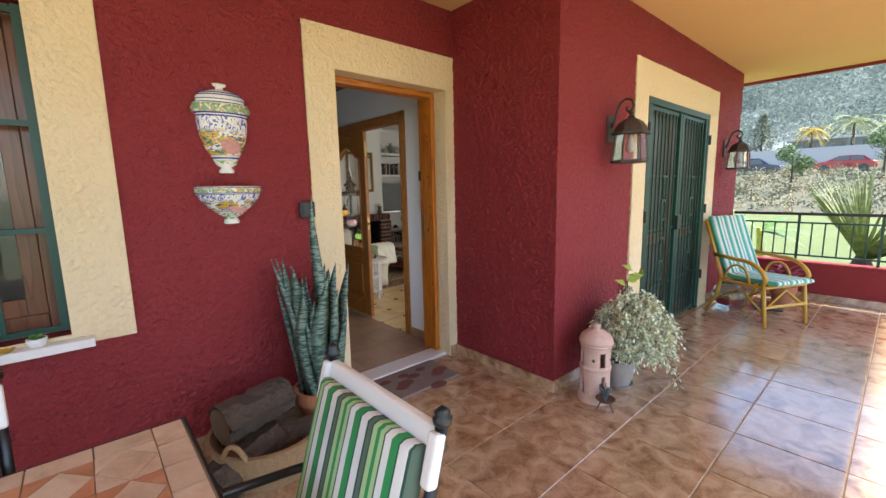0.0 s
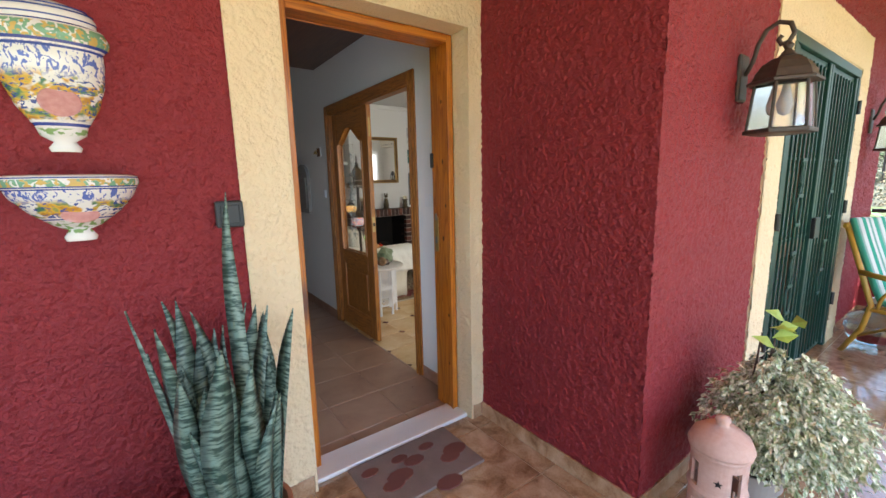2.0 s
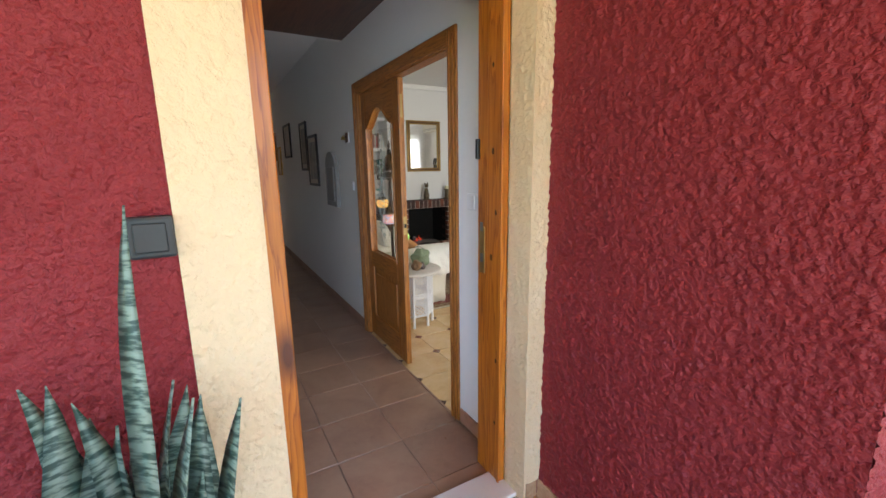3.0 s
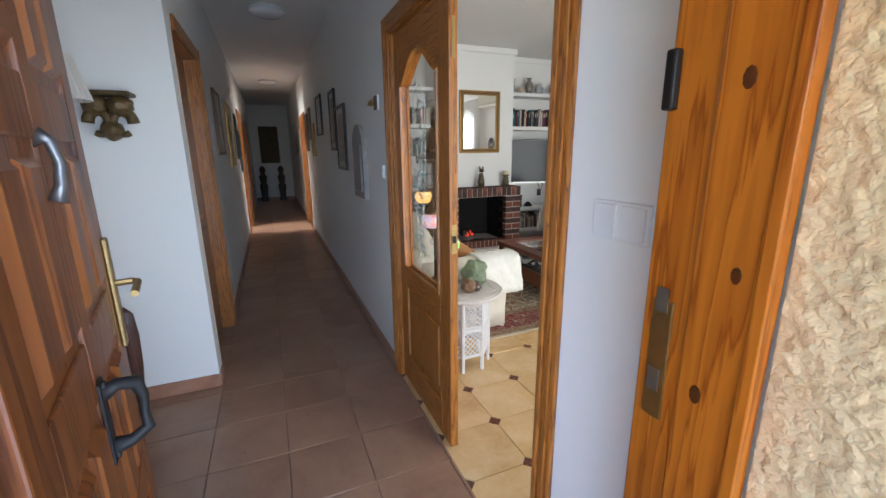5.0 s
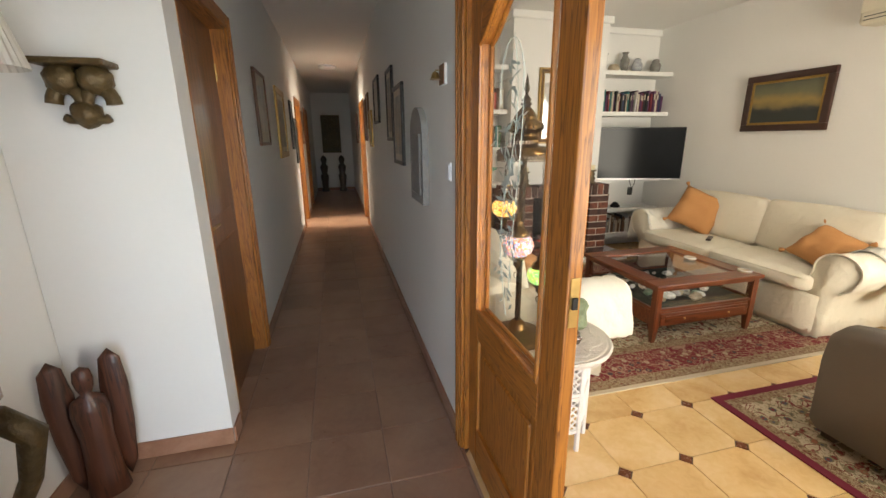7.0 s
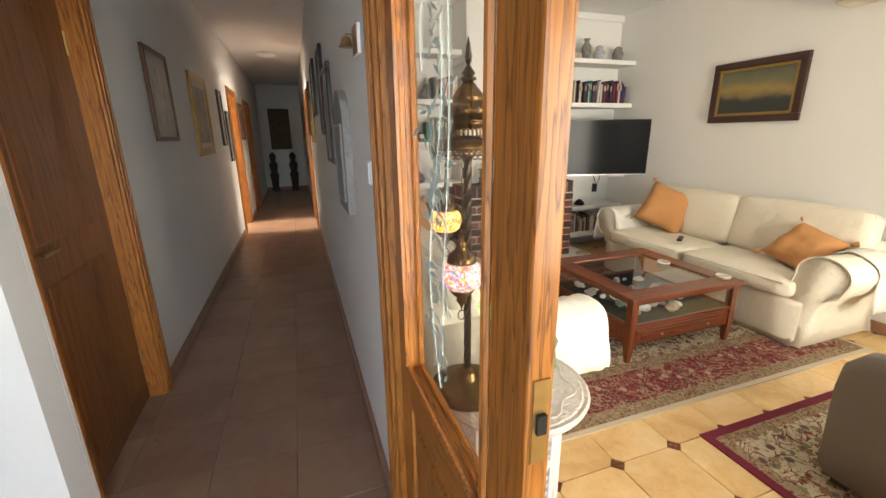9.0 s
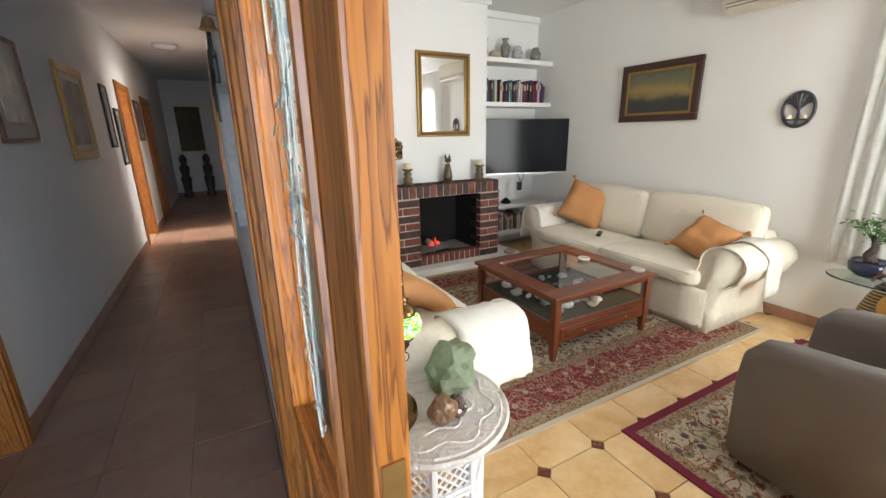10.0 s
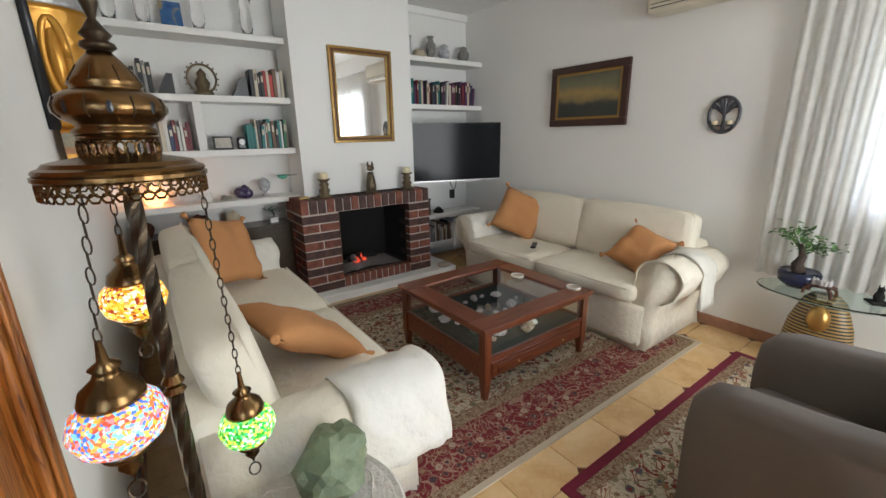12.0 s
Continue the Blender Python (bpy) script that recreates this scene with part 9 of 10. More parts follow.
def carved_head():
    """Half-round head with ears and a tiered crown on a banded foot; local x along the wall, -y out of it."""
    bm = bmesh.new()
    nu, nz, top = 48, 150, 0.9
    grid = []
    for j in range(nz + 1):
        z = top * j / nz
        w = profile_at(z, (0, 0.185), (0.06, 0.17), (0.17, 0.18), (0.195, 0.1), (0.215, 0.095), (0.35, 0.152), (0.5, 0.16), (0.56, 0.165), (0.575, 0.178), (0.68, 0.178), (0.7, 0.16), (0.8, 0.11), (0.9, 0.02))
        d = profile_at(z, (0, 0.15), (0.03, 0.175), (0.06, 0.15), (0.09, 0.165), (0.12, 0.14), (0.15, 0.165), (0.175, 0.15), (0.195, 0.085), (0.21, 0.09), (0.225, 0.125), (0.26, 0.115), (0.3, 0.125), (0.42, 0.13), (0.5, 0.14), (0.56, 0.14), (0.575, 0.158), (0.6, 0.15), (0.625, 0.162), (0.65, 0.15), (0.68, 0.16), (0.7, 0.14), (0.8, 0.1), (0.9, 0.02))
        row = []
        for i in range(nu + 1):
            u = -1 + 2 * i / nu
            y = d * max(0, 1 - abs(u) ** 2.4) ** 0.5
            if 0.2 < z < 0.57:
                nose = profile_at(z, (0.325, 0.0), (0.345, 0.044), (0.365, 0.042), (0.46, 0.01), (0.5, 0.0))
                y += nose * mound(u, 0.13 if z < 0.38 else 0.09)
                y += 0.012 * mound(u, 0.24) * (mound(z - 0.298, 0.011) + mound(z - 0.274, 0.012)) - 0.006 * mound(u, 0.3) * mound(z - 0.286, 0.005)
                y += 0.012 * mound(abs(u) - 0.42, 0.17) * mound(z - 0.43, 0.022) - 0.012 * mound(abs(u) - 0.4, 0.3) * mound(z - 0.458, 0.012)
                y += 0.008 * mound(z - 0.485 + 0.16 * (abs(u) - 0.4) ** 2, 0.008) * (abs(u) < 0.8)
                y += 0.008 * mound(abs(u) - 0.5, 0.25) * mound(z - 0.35, 0.05)
            elif 0.575 < z < 0.68:
                y += 0.008 * math.cos(u * 40) * math.sin((z - 0.575) * 90) * (1 - u * u)
            elif z >= 0.68:
                y += 0.01 * math.cos(u * 24 + z * 30) * (1 - u * u)
            row.append(bm.verts.new((w * u, -0.026 - y, z)))
        grid.append(row)
    for j in range(nz):
        z = top * (j + 0.5) / nz
        mi = 0
        if z < 0.19:
            mi = (2, 3, 2, 0, 3, 2, 2, 0)[int(z / 0.19 * 8)]
        elif 0.572 < z < 0.684:
            mi = 1
        for i in range(nu):
            bm.faces.new((grid[j][i], grid[j][i + 1], grid[j + 1][i + 1], grid[j + 1][i])).material_index = mi
    for sx in (-1, 1):                             # long ears with a raised rim
        tube(bm, [(sx * 0.15, -0.062 - 0.03 * math.cos(a), 0.41 + 0.125 * math.sin(a)) for a in [radians(20 * k) for k in range(19)]], 0.013, 8)
        lathe(bm, [(0.0, -0.11), (0.02, -0.08), (0.028, 0.0), (0.02, 0.08), (0.0, 0.11)], 12, pose(sx * 0.143, -0.062, 0.41))
    board = bmesh.ops.create_cube(bm, size=1.0, matrix=Matrix.Translation((0, -0.013, 0.54)) @ Matrix.Diagonal((0.37, 0.026, 0.72, 1)))
    for f in {f for v in board["verts"] for f in v.link_faces}:
        f.material_index = 4
    return bm


head = link("wall_carving", carved_head(), [M["gold_paint"], M["silver_paint"], M["blue_paint"], M["rust_paint"], M["black_metal"]], smooth=True)
head.matrix_world = pose(3.7235, 7.74, 1.315, 0, 0, 90)
tagged(head, "gilded carved head with silver crown on black board", "wall carving")

# wall things on the far right wall
def seascape():
    """A dim sea under a greenish sky, with a low glow at the horizon and a dark headland."""
    m, n, l, p = node_mat("dusk_seascape", 0.3)
    tc, sp, no, ad = n.new("ShaderNodeTexCoord"), n.new("ShaderNodeSeparateXYZ"), n.new("ShaderNodeTexNoise"), n.new("ShaderNodeMath")
    no.inputs["Scale"].default_value, no.inputs["Detail"].default_value = 5, 4
    l.new(tc.outputs["Object"], sp.inputs[0])
    l.new(tc.outputs["Object"], no.inputs["Vector"])
    ad.operation = "MULTIPLY_ADD"
    ad.inputs[1].default_value = 0.16
    l.new(no.outputs[0], ad.inputs[0])
    l.new(sp.outputs[2], ad.inputs[2])
    r = ramp(n, [(0.0, (0.03, 0.035, 0.03)), (0.02, (0.05, 0.05, 0.04)), (0.05, (0.2, 0.15, 0.06)), (0.1, (0.33, 0.23, 0.07)), (0.16, (0.16, 0.15, 0.08)), (0.28, (0.08, 0.085, 0.055))])
    l.new(ad.outputs[0], r.inputs[0])
    l.new(r.outputs[0], p.inputs["Base Color"])
    return m


pic = picture(pose(7.299, 7.99, 1.772, 0, 0, -90), 0.79, 0.525, 0.06, mat("dark_mahogany_frame", (0.045, 0.016, 0.01), 0.35, var=0.3, scale=20), seascape(), "dim golden seascape in a dark frame with gilt slip", mount=0.0, depth=0.035, group="living room pictures")
for b in ((-0.335, -0.203, 0.335, -0.18), (-0.335, 0.18, 0.335, 0.203), (-0.335, -0.18, -0.312, 0.18), (0.312, -0.18, 0.335, 0.18)):
    part("gilt_slip", bx(b[0], -0.027, b[1], b[2], -0.018, b[3], bevel=0.003), M["frame_gold"], pic)
tl = thing("tree_plaque", pose(7.299, 6.875, 1.555, 0, 0, -90), "grey metal tree-of-life wall plaque with an oval rim", "wall plaque")
M["pewter"] = mat("dark_pewter", (0.09, 0.09, 0.1), 0.5, 0.7, var=0.4, scale=30)
part("rim", bar([(0.095 * math.cos(a), -0.012, 0.118 * math.sin(a)) for a in [2 * math.pi * q / 32 for q in range(32)]], 0.011, 8, True), M["pewter"], tl, smooth=True)
part("trunk", bar([(0, -0.012, -0.11), (0.004, -0.014, -0.03), (0, -0.012, 0.03)], [0.014, 0.009, 0.012], 8), M["pewter"], tl)
for k in range(7):
    a = radians(20 + 23 * k)
    part("branch", bar([(0, -0.012, 0.0), (0.05 * math.cos(a), -0.014, 0.03 + 0.04 * math.sin(a)), (0.088 * math.cos(a), -0.012, 0.03 + 0.075 * math.sin(a))], [0.008, 0.009, 0.012], 6), M["pewter"], tl)
part("ledge", bx(-0.08, -0.04, -0.075, 0.08, -0.005, -0.065, bevel=0.003), M["pewter"], tl)
for x in (-0.045, 0.045):
    part("tea_light", turned([(0.018, -0.064), (0.018, -0.04), (0.0, -0.04)], 14, pose(x, -0.022, 0)), M["wax"], tl)
acu = thing("air_conditioner", pose(7.299, 7.02, 2.27, 0, 0, -90), "cream wall-mounted air conditioner near the ceiling", "air conditioner")
M["cream_plastic"] = mat("cream_plastic", (0.68, 0.63, 0.5), 0.4, var=0.03, bump=0)
part("case", bx(-0.41, -0.19, 0.0, 0.41, 0, 0.26, bevel=0.03, seg=4), M["cream_plastic"], acu)
part("front_panel", bx(-0.4, -0.197, 0.085, 0.4, -0.188, 0.24, bevel=0.004), M["cream_plastic"], acu)
part("vent", bx(-0.37, -0.196, 0.03, 0.37, -0.186, 0.06), M["dark_plastic"], acu, "dark outlet slot")
part("flap", bx(-0.37, -0.205, 0.034, 0.37, -0.195, 0.052, bevel=0.003), M["cream_plastic"], acu)

# ceiling fan
fn = thing("ceiling_fan", pose(5.48, 6.35, CEIL), "ceiling fan with wooden blades and a glass light", "ceiling fan")
part("rod", bar([(0, 0, 0), (0, 0, -0.3)], 0.012), M["brass"], fn)
part("canopy", turned([(0.06, 0), (0.06, -0.02), (0.02, -0.05)], 20), M["brass"], fn)
part("motor", turned([(0.03, -0.29), (0.1, -0.3), (0.11, -0.36), (0.08, -0.4), (0.04, -0.41)], 24), M["brass"], fn)
for k in range(5):
    a = radians(129 + 72 * k)
    R_ = Matrix.Rotation(a, 4, "Z")
    b_ = part("blade", bx(0.18, -0.055, -0.372, 0.6, 0.055, -0.366, bevel=0.003, m=R_ @ pose(0, 0, 0)), M["dark_pine"], fn)
    part("blade_iron", bar([R_ @ Vector((0.09, 0, -0.36)), R_ @ Vector((0.2, 0, -0.364))], 0.01, 6), M["brass"], b_)
for k in range(3):
    a = radians(40 + 120 * k)
    part("light_shade", turned([(0.015, 0), (0.04, -0.03), (0.05, -0.08), (0.046, -0.08)], 16, pose(0.07 * math.cos(a), 0.07 * math.sin(a), -0.42)), M["lamp_glass"], fn, "white glass light shade", smooth=True)

# window with sheer curtains
w2 = tagged(new("window_2"), "bright white-framed window behind sheer curtains", "window", kind="structure")
for b in ((7.4, 4.5, 1.0, 7.46, 4.58, 2.15), (7.4, 5.97, 1.0, 7.46, 6.05, 2.15), (7.4, 4.58, 1.0, 7.46, 5.97, 1.08), (7.4, 4.58, 2.07, 7.46, 5.97, 2.15), (7.4, 5.24, 1.08, 7.46, 5.34, 2.07)):
    part("window_frame", bx(*b, bevel=0.004), M["white_plastic"], w2)
part("window_sill", bx(7.28, 4.45, 0.97, 7.4, 6.1, 0.999, bevel=0.004), M["white_stone"], w2)


def sheer(name, y0, y1, x, z0, z1, waves, amp, label, seed):
    rg = random.Random(seed)
    bm = bmesh.new()
    n = waves * 8
    ph = [rg.uniform(-0.4, 0.4) for _ in range(n + 1)]
    rows = []
    for j in range(7):
        s = j / 6
        rows.append([bm.verts.new((x + amp * (0.6 + 0.5 * s) * math.sin(2 * math.pi * i / 8 + ph[i]), y0 + (y1 - y0) * i / n, z1 + (z0 - z1) * s)) for i in range(n + 1)])
    for a, b in zip(rows, rows[1:]):
        for i in range(n):
            bm.faces.new((a[i], a[i + 1], b[i + 1], b[i]))
    t = thing(name, pose(0, 0, 0), label, "curtain", "sheer curtains")
    part("cloth", bm, M["sheer"], t, smooth=True)
    return t


m_, n_m, l_m, p_m = node_mat("sheer_white_cloth", 0.9)
tr, df, mx1, mx2, tp = n_m.new("ShaderNodeBsdfTranslucent"), n_m.new("ShaderNodeBsdfDiffuse"), n_m.new("ShaderNodeMixShader"), n_m.new("ShaderNodeMixShader"), n_m.new("ShaderNodeBsdfTransparent")
wv, tcm = n_m.new("ShaderNodeTexNoise"), n_m.new("ShaderNodeTexCoord")
wv.inputs["Scale"].default_value = 25
l_m.new(tcm.outputs["Object"], wv.inputs["Vector"])
cm = ramp(n_m, [(0.3, (0.78, 0.77, 0.74)), (0.7, (0.86, 0.85, 0.82))])
l_m.new(wv.outputs[0], cm.inputs[0])
l_m.new(cm.outputs[0], tr.inputs[0])
l_m.new(cm.outputs[0], df.inputs[0])
mx1.inputs[0].default_value, mx2.inputs[0].default_value = 0.42, 0.1
l_m.new(df.outputs[0], mx1.inputs[1])
l_m.new(tr.outputs[0], mx1.inputs[2])
l_m.new(mx1.outputs[0], mx2.inputs[1])
l_m.new(tp.outputs[0], mx2.inputs[2])
l_m.new(mx2.outputs[0], n_m["Material Output"].inputs[0])
M["sheer"] = m_
sheer("curtain", 5.86, 6.52, 7.23, 0.52, 2.5, 8, 0.02, "white sheer curtain hanging beside the window", 1)
sheer("curtain", 4.35, 5.85, 7.25, 0.56, 2.5, 13, 0.018, "white sheer curtain across the bright window", 2)
rd = thing("curtain_rod", pose(7.22, 5.4, 2.52), "thin white curtain rod above the window", "curtain rod")
part("rod", bar([(0, -1.15, 0), (0, 1.15, 0)], 0.012), M["white_plastic"], rd)
for y in (-1.0, 1.0):
    part("bracket", bx(0, y - 0.01, -0.01, 0.079, y + 0.01, 0.01), M["white_plastic"], rd)

# glass table on a gilt bust, with small plants
M["tint_glass"] = glass_mat("greenish_table_glass", (0.82, 0.95, 0.9), 0.0)
gt = thing("glass_table", pose(7.06, 6.11, 0), "oval glass table top resting on a gilt bust", "side table")
g_ = part("glass_top", turned([(0.0, 0.505), (0.325, 0.505), (0.33, 0.512), (0.325, 0.518), (0.0, 0.518)], 48, Matrix.Diagonal((0.62, 1, 1, 1))), M["tint_glass"], gt, "oval green-edged glass")
g_.visible_shadow = False
M["gilt"] = mat("bright_gilt", (0.5, 0.3, 0.09), 0.3, 0.85, var=0.15)
M["nemes"] = stripes("gilt_black_stripes", [(0, (0.42, 0.27, 0.08)), (0.55, (0.02, 0.018, 0.02))], 0.02, 2, 0.4)
bm = bmesh.new()
lathe(bm, [(0.15, 0.0), (0.165, 0.05), (0.17, 0.2), (0.155, 0.31), (0.125, 0.4), (0.1, 0.455), (0.06, 0.495), (0.0, 0.504)], 28, Matrix.Diagonal((0.55, 1, 1, 1)))
nf = len(bm.faces)
bmesh.ops.create_icosphere(bm, subdivisions=3, radius=0.066, matrix=pose(-0.062, 0, 0.355) @ Matrix.Diagonal((0.75, 0.86, 1.3, 1)))
bm.faces.ensure_lookup_table()
for f_ in bm.faces[nf:]:
    f_.material_index = 1
bust = tagged(link("bust", bm, [M["nemes"], M["gilt"]], smooth=True), "gilt and black striped bust carrying the glass top", "statue")
bust.matrix_world = pose(7.12, 6.11, 0)
bp = thing("bonsai", pose(7.1, 6.25, 0.518) @ Matrix.Scale(1.2, 4), "small leafy bonsai in a dark blue glazed pot", "plant")
part("pot", turned([(0.05, 0), (0.085, 0.03), (0.09, 0.07), (0.08, 0.085), (0.07, 0.08), (0.0, 0.07)], 24), mat("dark_blue_glaze", (0.02, 0.025, 0.06), 0.15, var=0.3, scale=12), bp, smooth=True)
part("trunk", bar([(0, 0, 0.07), (0.01, 0.02, 0.11), (-0.01, 0.0, 0.16), (0.0, 0.02, 0.22)], [0.03, 0.026, 0.016, 0.008], 8), M["bark"], bp, smooth=True)
rng = random.Random(8)
for k in range(9):
    a = k * 2.4
    c = Vector((0.03 * math.cos(a), 0.08 * math.sin(a), 0.2 + 0.09 * ((k * 0.618) % 1)))
    bm = bmesh.new()
    tube(bm, [Vector((0, 0.01, 0.18)), c], 0.003, 5)
    for q in range(16):
        small_leaf(bm, c + Vector((rng.gauss(0, 0.02), rng.gauss(0, 0.035), rng.gauss(0, 0.018))), Vector((rng.gauss(0, 1), rng.gauss(0, 1), rng.gauss(0, 0.4))), rng.uniform(0.03, 0.045), 0.011, Vector((0, 0, 1)))
    part("leaf_spray", bm, M["green_leaf"], bp)
wd = thing("crystal_stand", pose(7.03, 6.13, 0.518), "carved brown wooden stand holding a pale crystal cluster", "ornament")
for k in range(4):
    a = k * 1.57 + 0.7
    part("stand_leg", bar([(0.03 * math.cos(a), 0.05 * math.sin(a), 0.05), (0.05 * math.cos(a), 0.085 * math.sin(a), 0.03), (0.05 * math.cos(a), 0.09 * math.sin(a), 0)], 0.009, 6), M["angel_wood"], wd)
part("stand_top", turned([(0.0, 0.045), (0.05, 0.048), (0.055, 0.055), (0.0, 0.055)], 16, Matrix.Diagonal((0.8, 1.4, 1, 1))), M["angel_wood"], wd)
for k in range(7):
    part("crystal", turned([(0.011, 0.055), (0.012, 0.085), (0.0, 0.1)], 6, pose(0.012 * math.sin(k * 2), 0.012 * (k - 3), 0, 8 * math.sin(k), 10 * math.cos(k), 0)), M["quartz"], wd)
bm = bmesh.new()
box(bm, -0.04, -0.045, 0, 0.04, 0.045, 0.01)
lathe(bm, [(0.02, 0.01), (0.024, 0.04), (0.014, 0.07)], 12)
bmesh.ops.create_icosphere(bm, subdivisions=2, radius=0.016, matrix=pose(0, -0.005, 0.082))
for sx in (-1, 1):
    lathe(bm, [(0.005, 0), (0.0, 0.018)], 6, pose(sx * 0.009, 0, 0.092))
bc_ = tagged(link("cat_figurine", bm, M["soot"], smooth=False), "tiny black seated cat figure on the glass table", "figurine")
bc_.matrix_world = pose(7.1, 5.9, 0.518, 0, 0, -60)

# ---- outside ----
def lerp_steps(x, pts):
    for (a, za), (b, zb) in zip(pts, pts[1:]):
        if x <= b:
            return za + (zb - za) * max(0.0, (x - a) / (b - a))
    return pts[-1][1]


SLOPE = [(8.0, -0.45), (11, -0.25), (23, 0.0), (25, 0.2), (34, 0.75), (48, 2.1), (50, 2.2), (58, 2.25), (59, 3.2), (75, 5.0), (95, 8.5), (130, 17), (180, 34), (260, 66), (340, 112), (420, 120)]


def height(x, y):
    z = lerp_steps(x, SLOPE)
    if x > 24 and not 49 < x < 59.5:
        z += 0.25 * noise.noise(Vector((x * 0.4, y * 0.4, 0))) * min(1, (x - 24))
    if x > 75:
        z += (x - 75) * 0.07 * noise.noise(Vector((x * 0.012, y * 0.012, 3.0))) + (x - 75) * 0.02 * noise.noise(Vector((x * 0.05, y * 0.05, 7.0)))
    return z


M["lawn"] = mat("mown_lawn", (0.095, 0.125, 0.04), 0.9, var=0.35, scale=0.8, fine=60, bump=0.6, bump_scale=90, dist=0.03)
M["scrub"] = mat("dry_scrub_ground", (0.075, 0.07, 0.045), 0.95, var=0.4, scale=0.5, var2=(0.11, 0.11, 0.065), fine=6, bump=0.6, bump_scale=3, dist=0.2)
# the hill's blue-grey base colour has the haze of distance painted in
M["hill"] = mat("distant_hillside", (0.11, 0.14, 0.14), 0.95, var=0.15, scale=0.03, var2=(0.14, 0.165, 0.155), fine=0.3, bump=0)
xs = [-420, -100, -40, -15, -4, 0, 4, 8.0, 9, 10, 11, 13, 15, 18, 21, 24, 27, 29, 31, 32, 33, 35, 37, 39, 41, 43, 45, 47, 48, 49, 50, 54, 58, 59, 59.5, 62, 66, 70, 80, 90, 100, 115, 130, 150, 170, 200, 230, 260, 300, 340, 420]
ys = [-420, -250, -150, -100, -70, -50, -35, -25, -18, -12, -8, -5, -3, -1, 0, 1, 2, 3, 4, 5, 6, 7, 8, 10, 12, 15, 19, 25, 33, 45, 60, 80, 110, 150, 210, 300, 420]
bm = bmesh.new()
V = [[bm.verts.new((x, y, height(x, y) if x >= 8 else -0.45)) for y in ys] for x in xs]
for i in range(len(xs) - 1):
    for j in range(len(ys) - 1):
        f_ = bm.faces.new((V[i][j], V[i + 1][j], V[i + 1][j + 1], V[i][j + 1]))
        xm = (xs[i] + xs[i + 1]) / 2
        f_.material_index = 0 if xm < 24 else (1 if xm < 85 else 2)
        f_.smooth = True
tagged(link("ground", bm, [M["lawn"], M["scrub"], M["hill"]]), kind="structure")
M["asphalt"] = mat("grey_asphalt", (0.07, 0.07, 0.072), 0.9, var=0.15, scale=2)
tagged(link("road", bx(50, -90, 2.1, 58, 90, 2.27), M["asphalt"]), kind="structure")
M["render_wall"] = mat("pale_render", (0.5, 0.48, 0.45), 0.85, var=0.06, scale=1)
wall("wall_garden_far", M["render_wall"], 60, 60.3, -60, 60, 2.0, 4.95)
wall("wall_foundation", M["red"], 7.86, 7.99, -0.4, 4.3, -1.0, -0.21)
rng = random.Random(77)


def leaf_cloud(bm, c, r, n, size, squash=0.8, rg=rng):
    """Leafy clumps scattered through a rough crown, denser outside."""
    for _ in range(n):
        d = Vector((rg.gauss(0, 1), rg.gauss(0, 1), rg.gauss(0, 1))).normalized()
        k = rg.uniform(0.45, 1.05) * (1 + 0.25 * noise.noise(d * 2.2 + c))
        p = c + Vector((d.x * r * k, d.y * r * k, d.z * r * k * squash))
        a, b = Vector((rg.gauss(0, 1), rg.gauss(0, 1), rg.gauss(0, 1))).normalized(), Vector((rg.gauss(0, 1), rg.gauss(0, 1), rg.gauss(0, 1))).normalized()
        s = size * rg.uniform(0.6, 1.3)
        v = [bm.verts.new(p + a * s), bm.verts.new(p - a * s * 0.4 + b * s * 0.7), bm.verts.new(p - a * s * 0.6 - b * s * 0.5)]
        bm.faces.new(v)


M["pine_needles"] = leaf_mat("pine_needle_clump", (0.06, 0.11, 0.035), (0.13, 0.2, 0.07), 0.7)
M["olive_leaf"] = leaf_mat("grey_green_scrub_leaf", (0.1, 0.12, 0.075), (0.17, 0.18, 0.11), 0.8)
M["dry_leaf"] = leaf_mat("dry_straw_scrub", (0.2, 0.16, 0.09), (0.32, 0.26, 0.15), 0.9)
# haze is put into these blue-grey greens, and into the translucent tint
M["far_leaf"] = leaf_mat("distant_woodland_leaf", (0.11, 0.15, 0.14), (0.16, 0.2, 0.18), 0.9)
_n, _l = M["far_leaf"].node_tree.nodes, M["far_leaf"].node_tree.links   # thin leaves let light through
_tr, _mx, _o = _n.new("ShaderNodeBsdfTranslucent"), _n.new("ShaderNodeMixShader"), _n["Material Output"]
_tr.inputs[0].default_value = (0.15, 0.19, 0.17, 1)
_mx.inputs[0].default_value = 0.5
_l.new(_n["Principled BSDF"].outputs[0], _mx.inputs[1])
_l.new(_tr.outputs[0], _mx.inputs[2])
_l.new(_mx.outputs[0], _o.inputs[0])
M["yellow_frond"] = leaf_mat("yellowing_palm_frond", (0.35, 0.26, 0.03), (0.48, 0.38, 0.06), 0.6)
M["palm_frond"] = leaf_mat("palm_frond_green", (0.17, 0.22, 0.09), (0.3, 0.35, 0.15), 0.6)


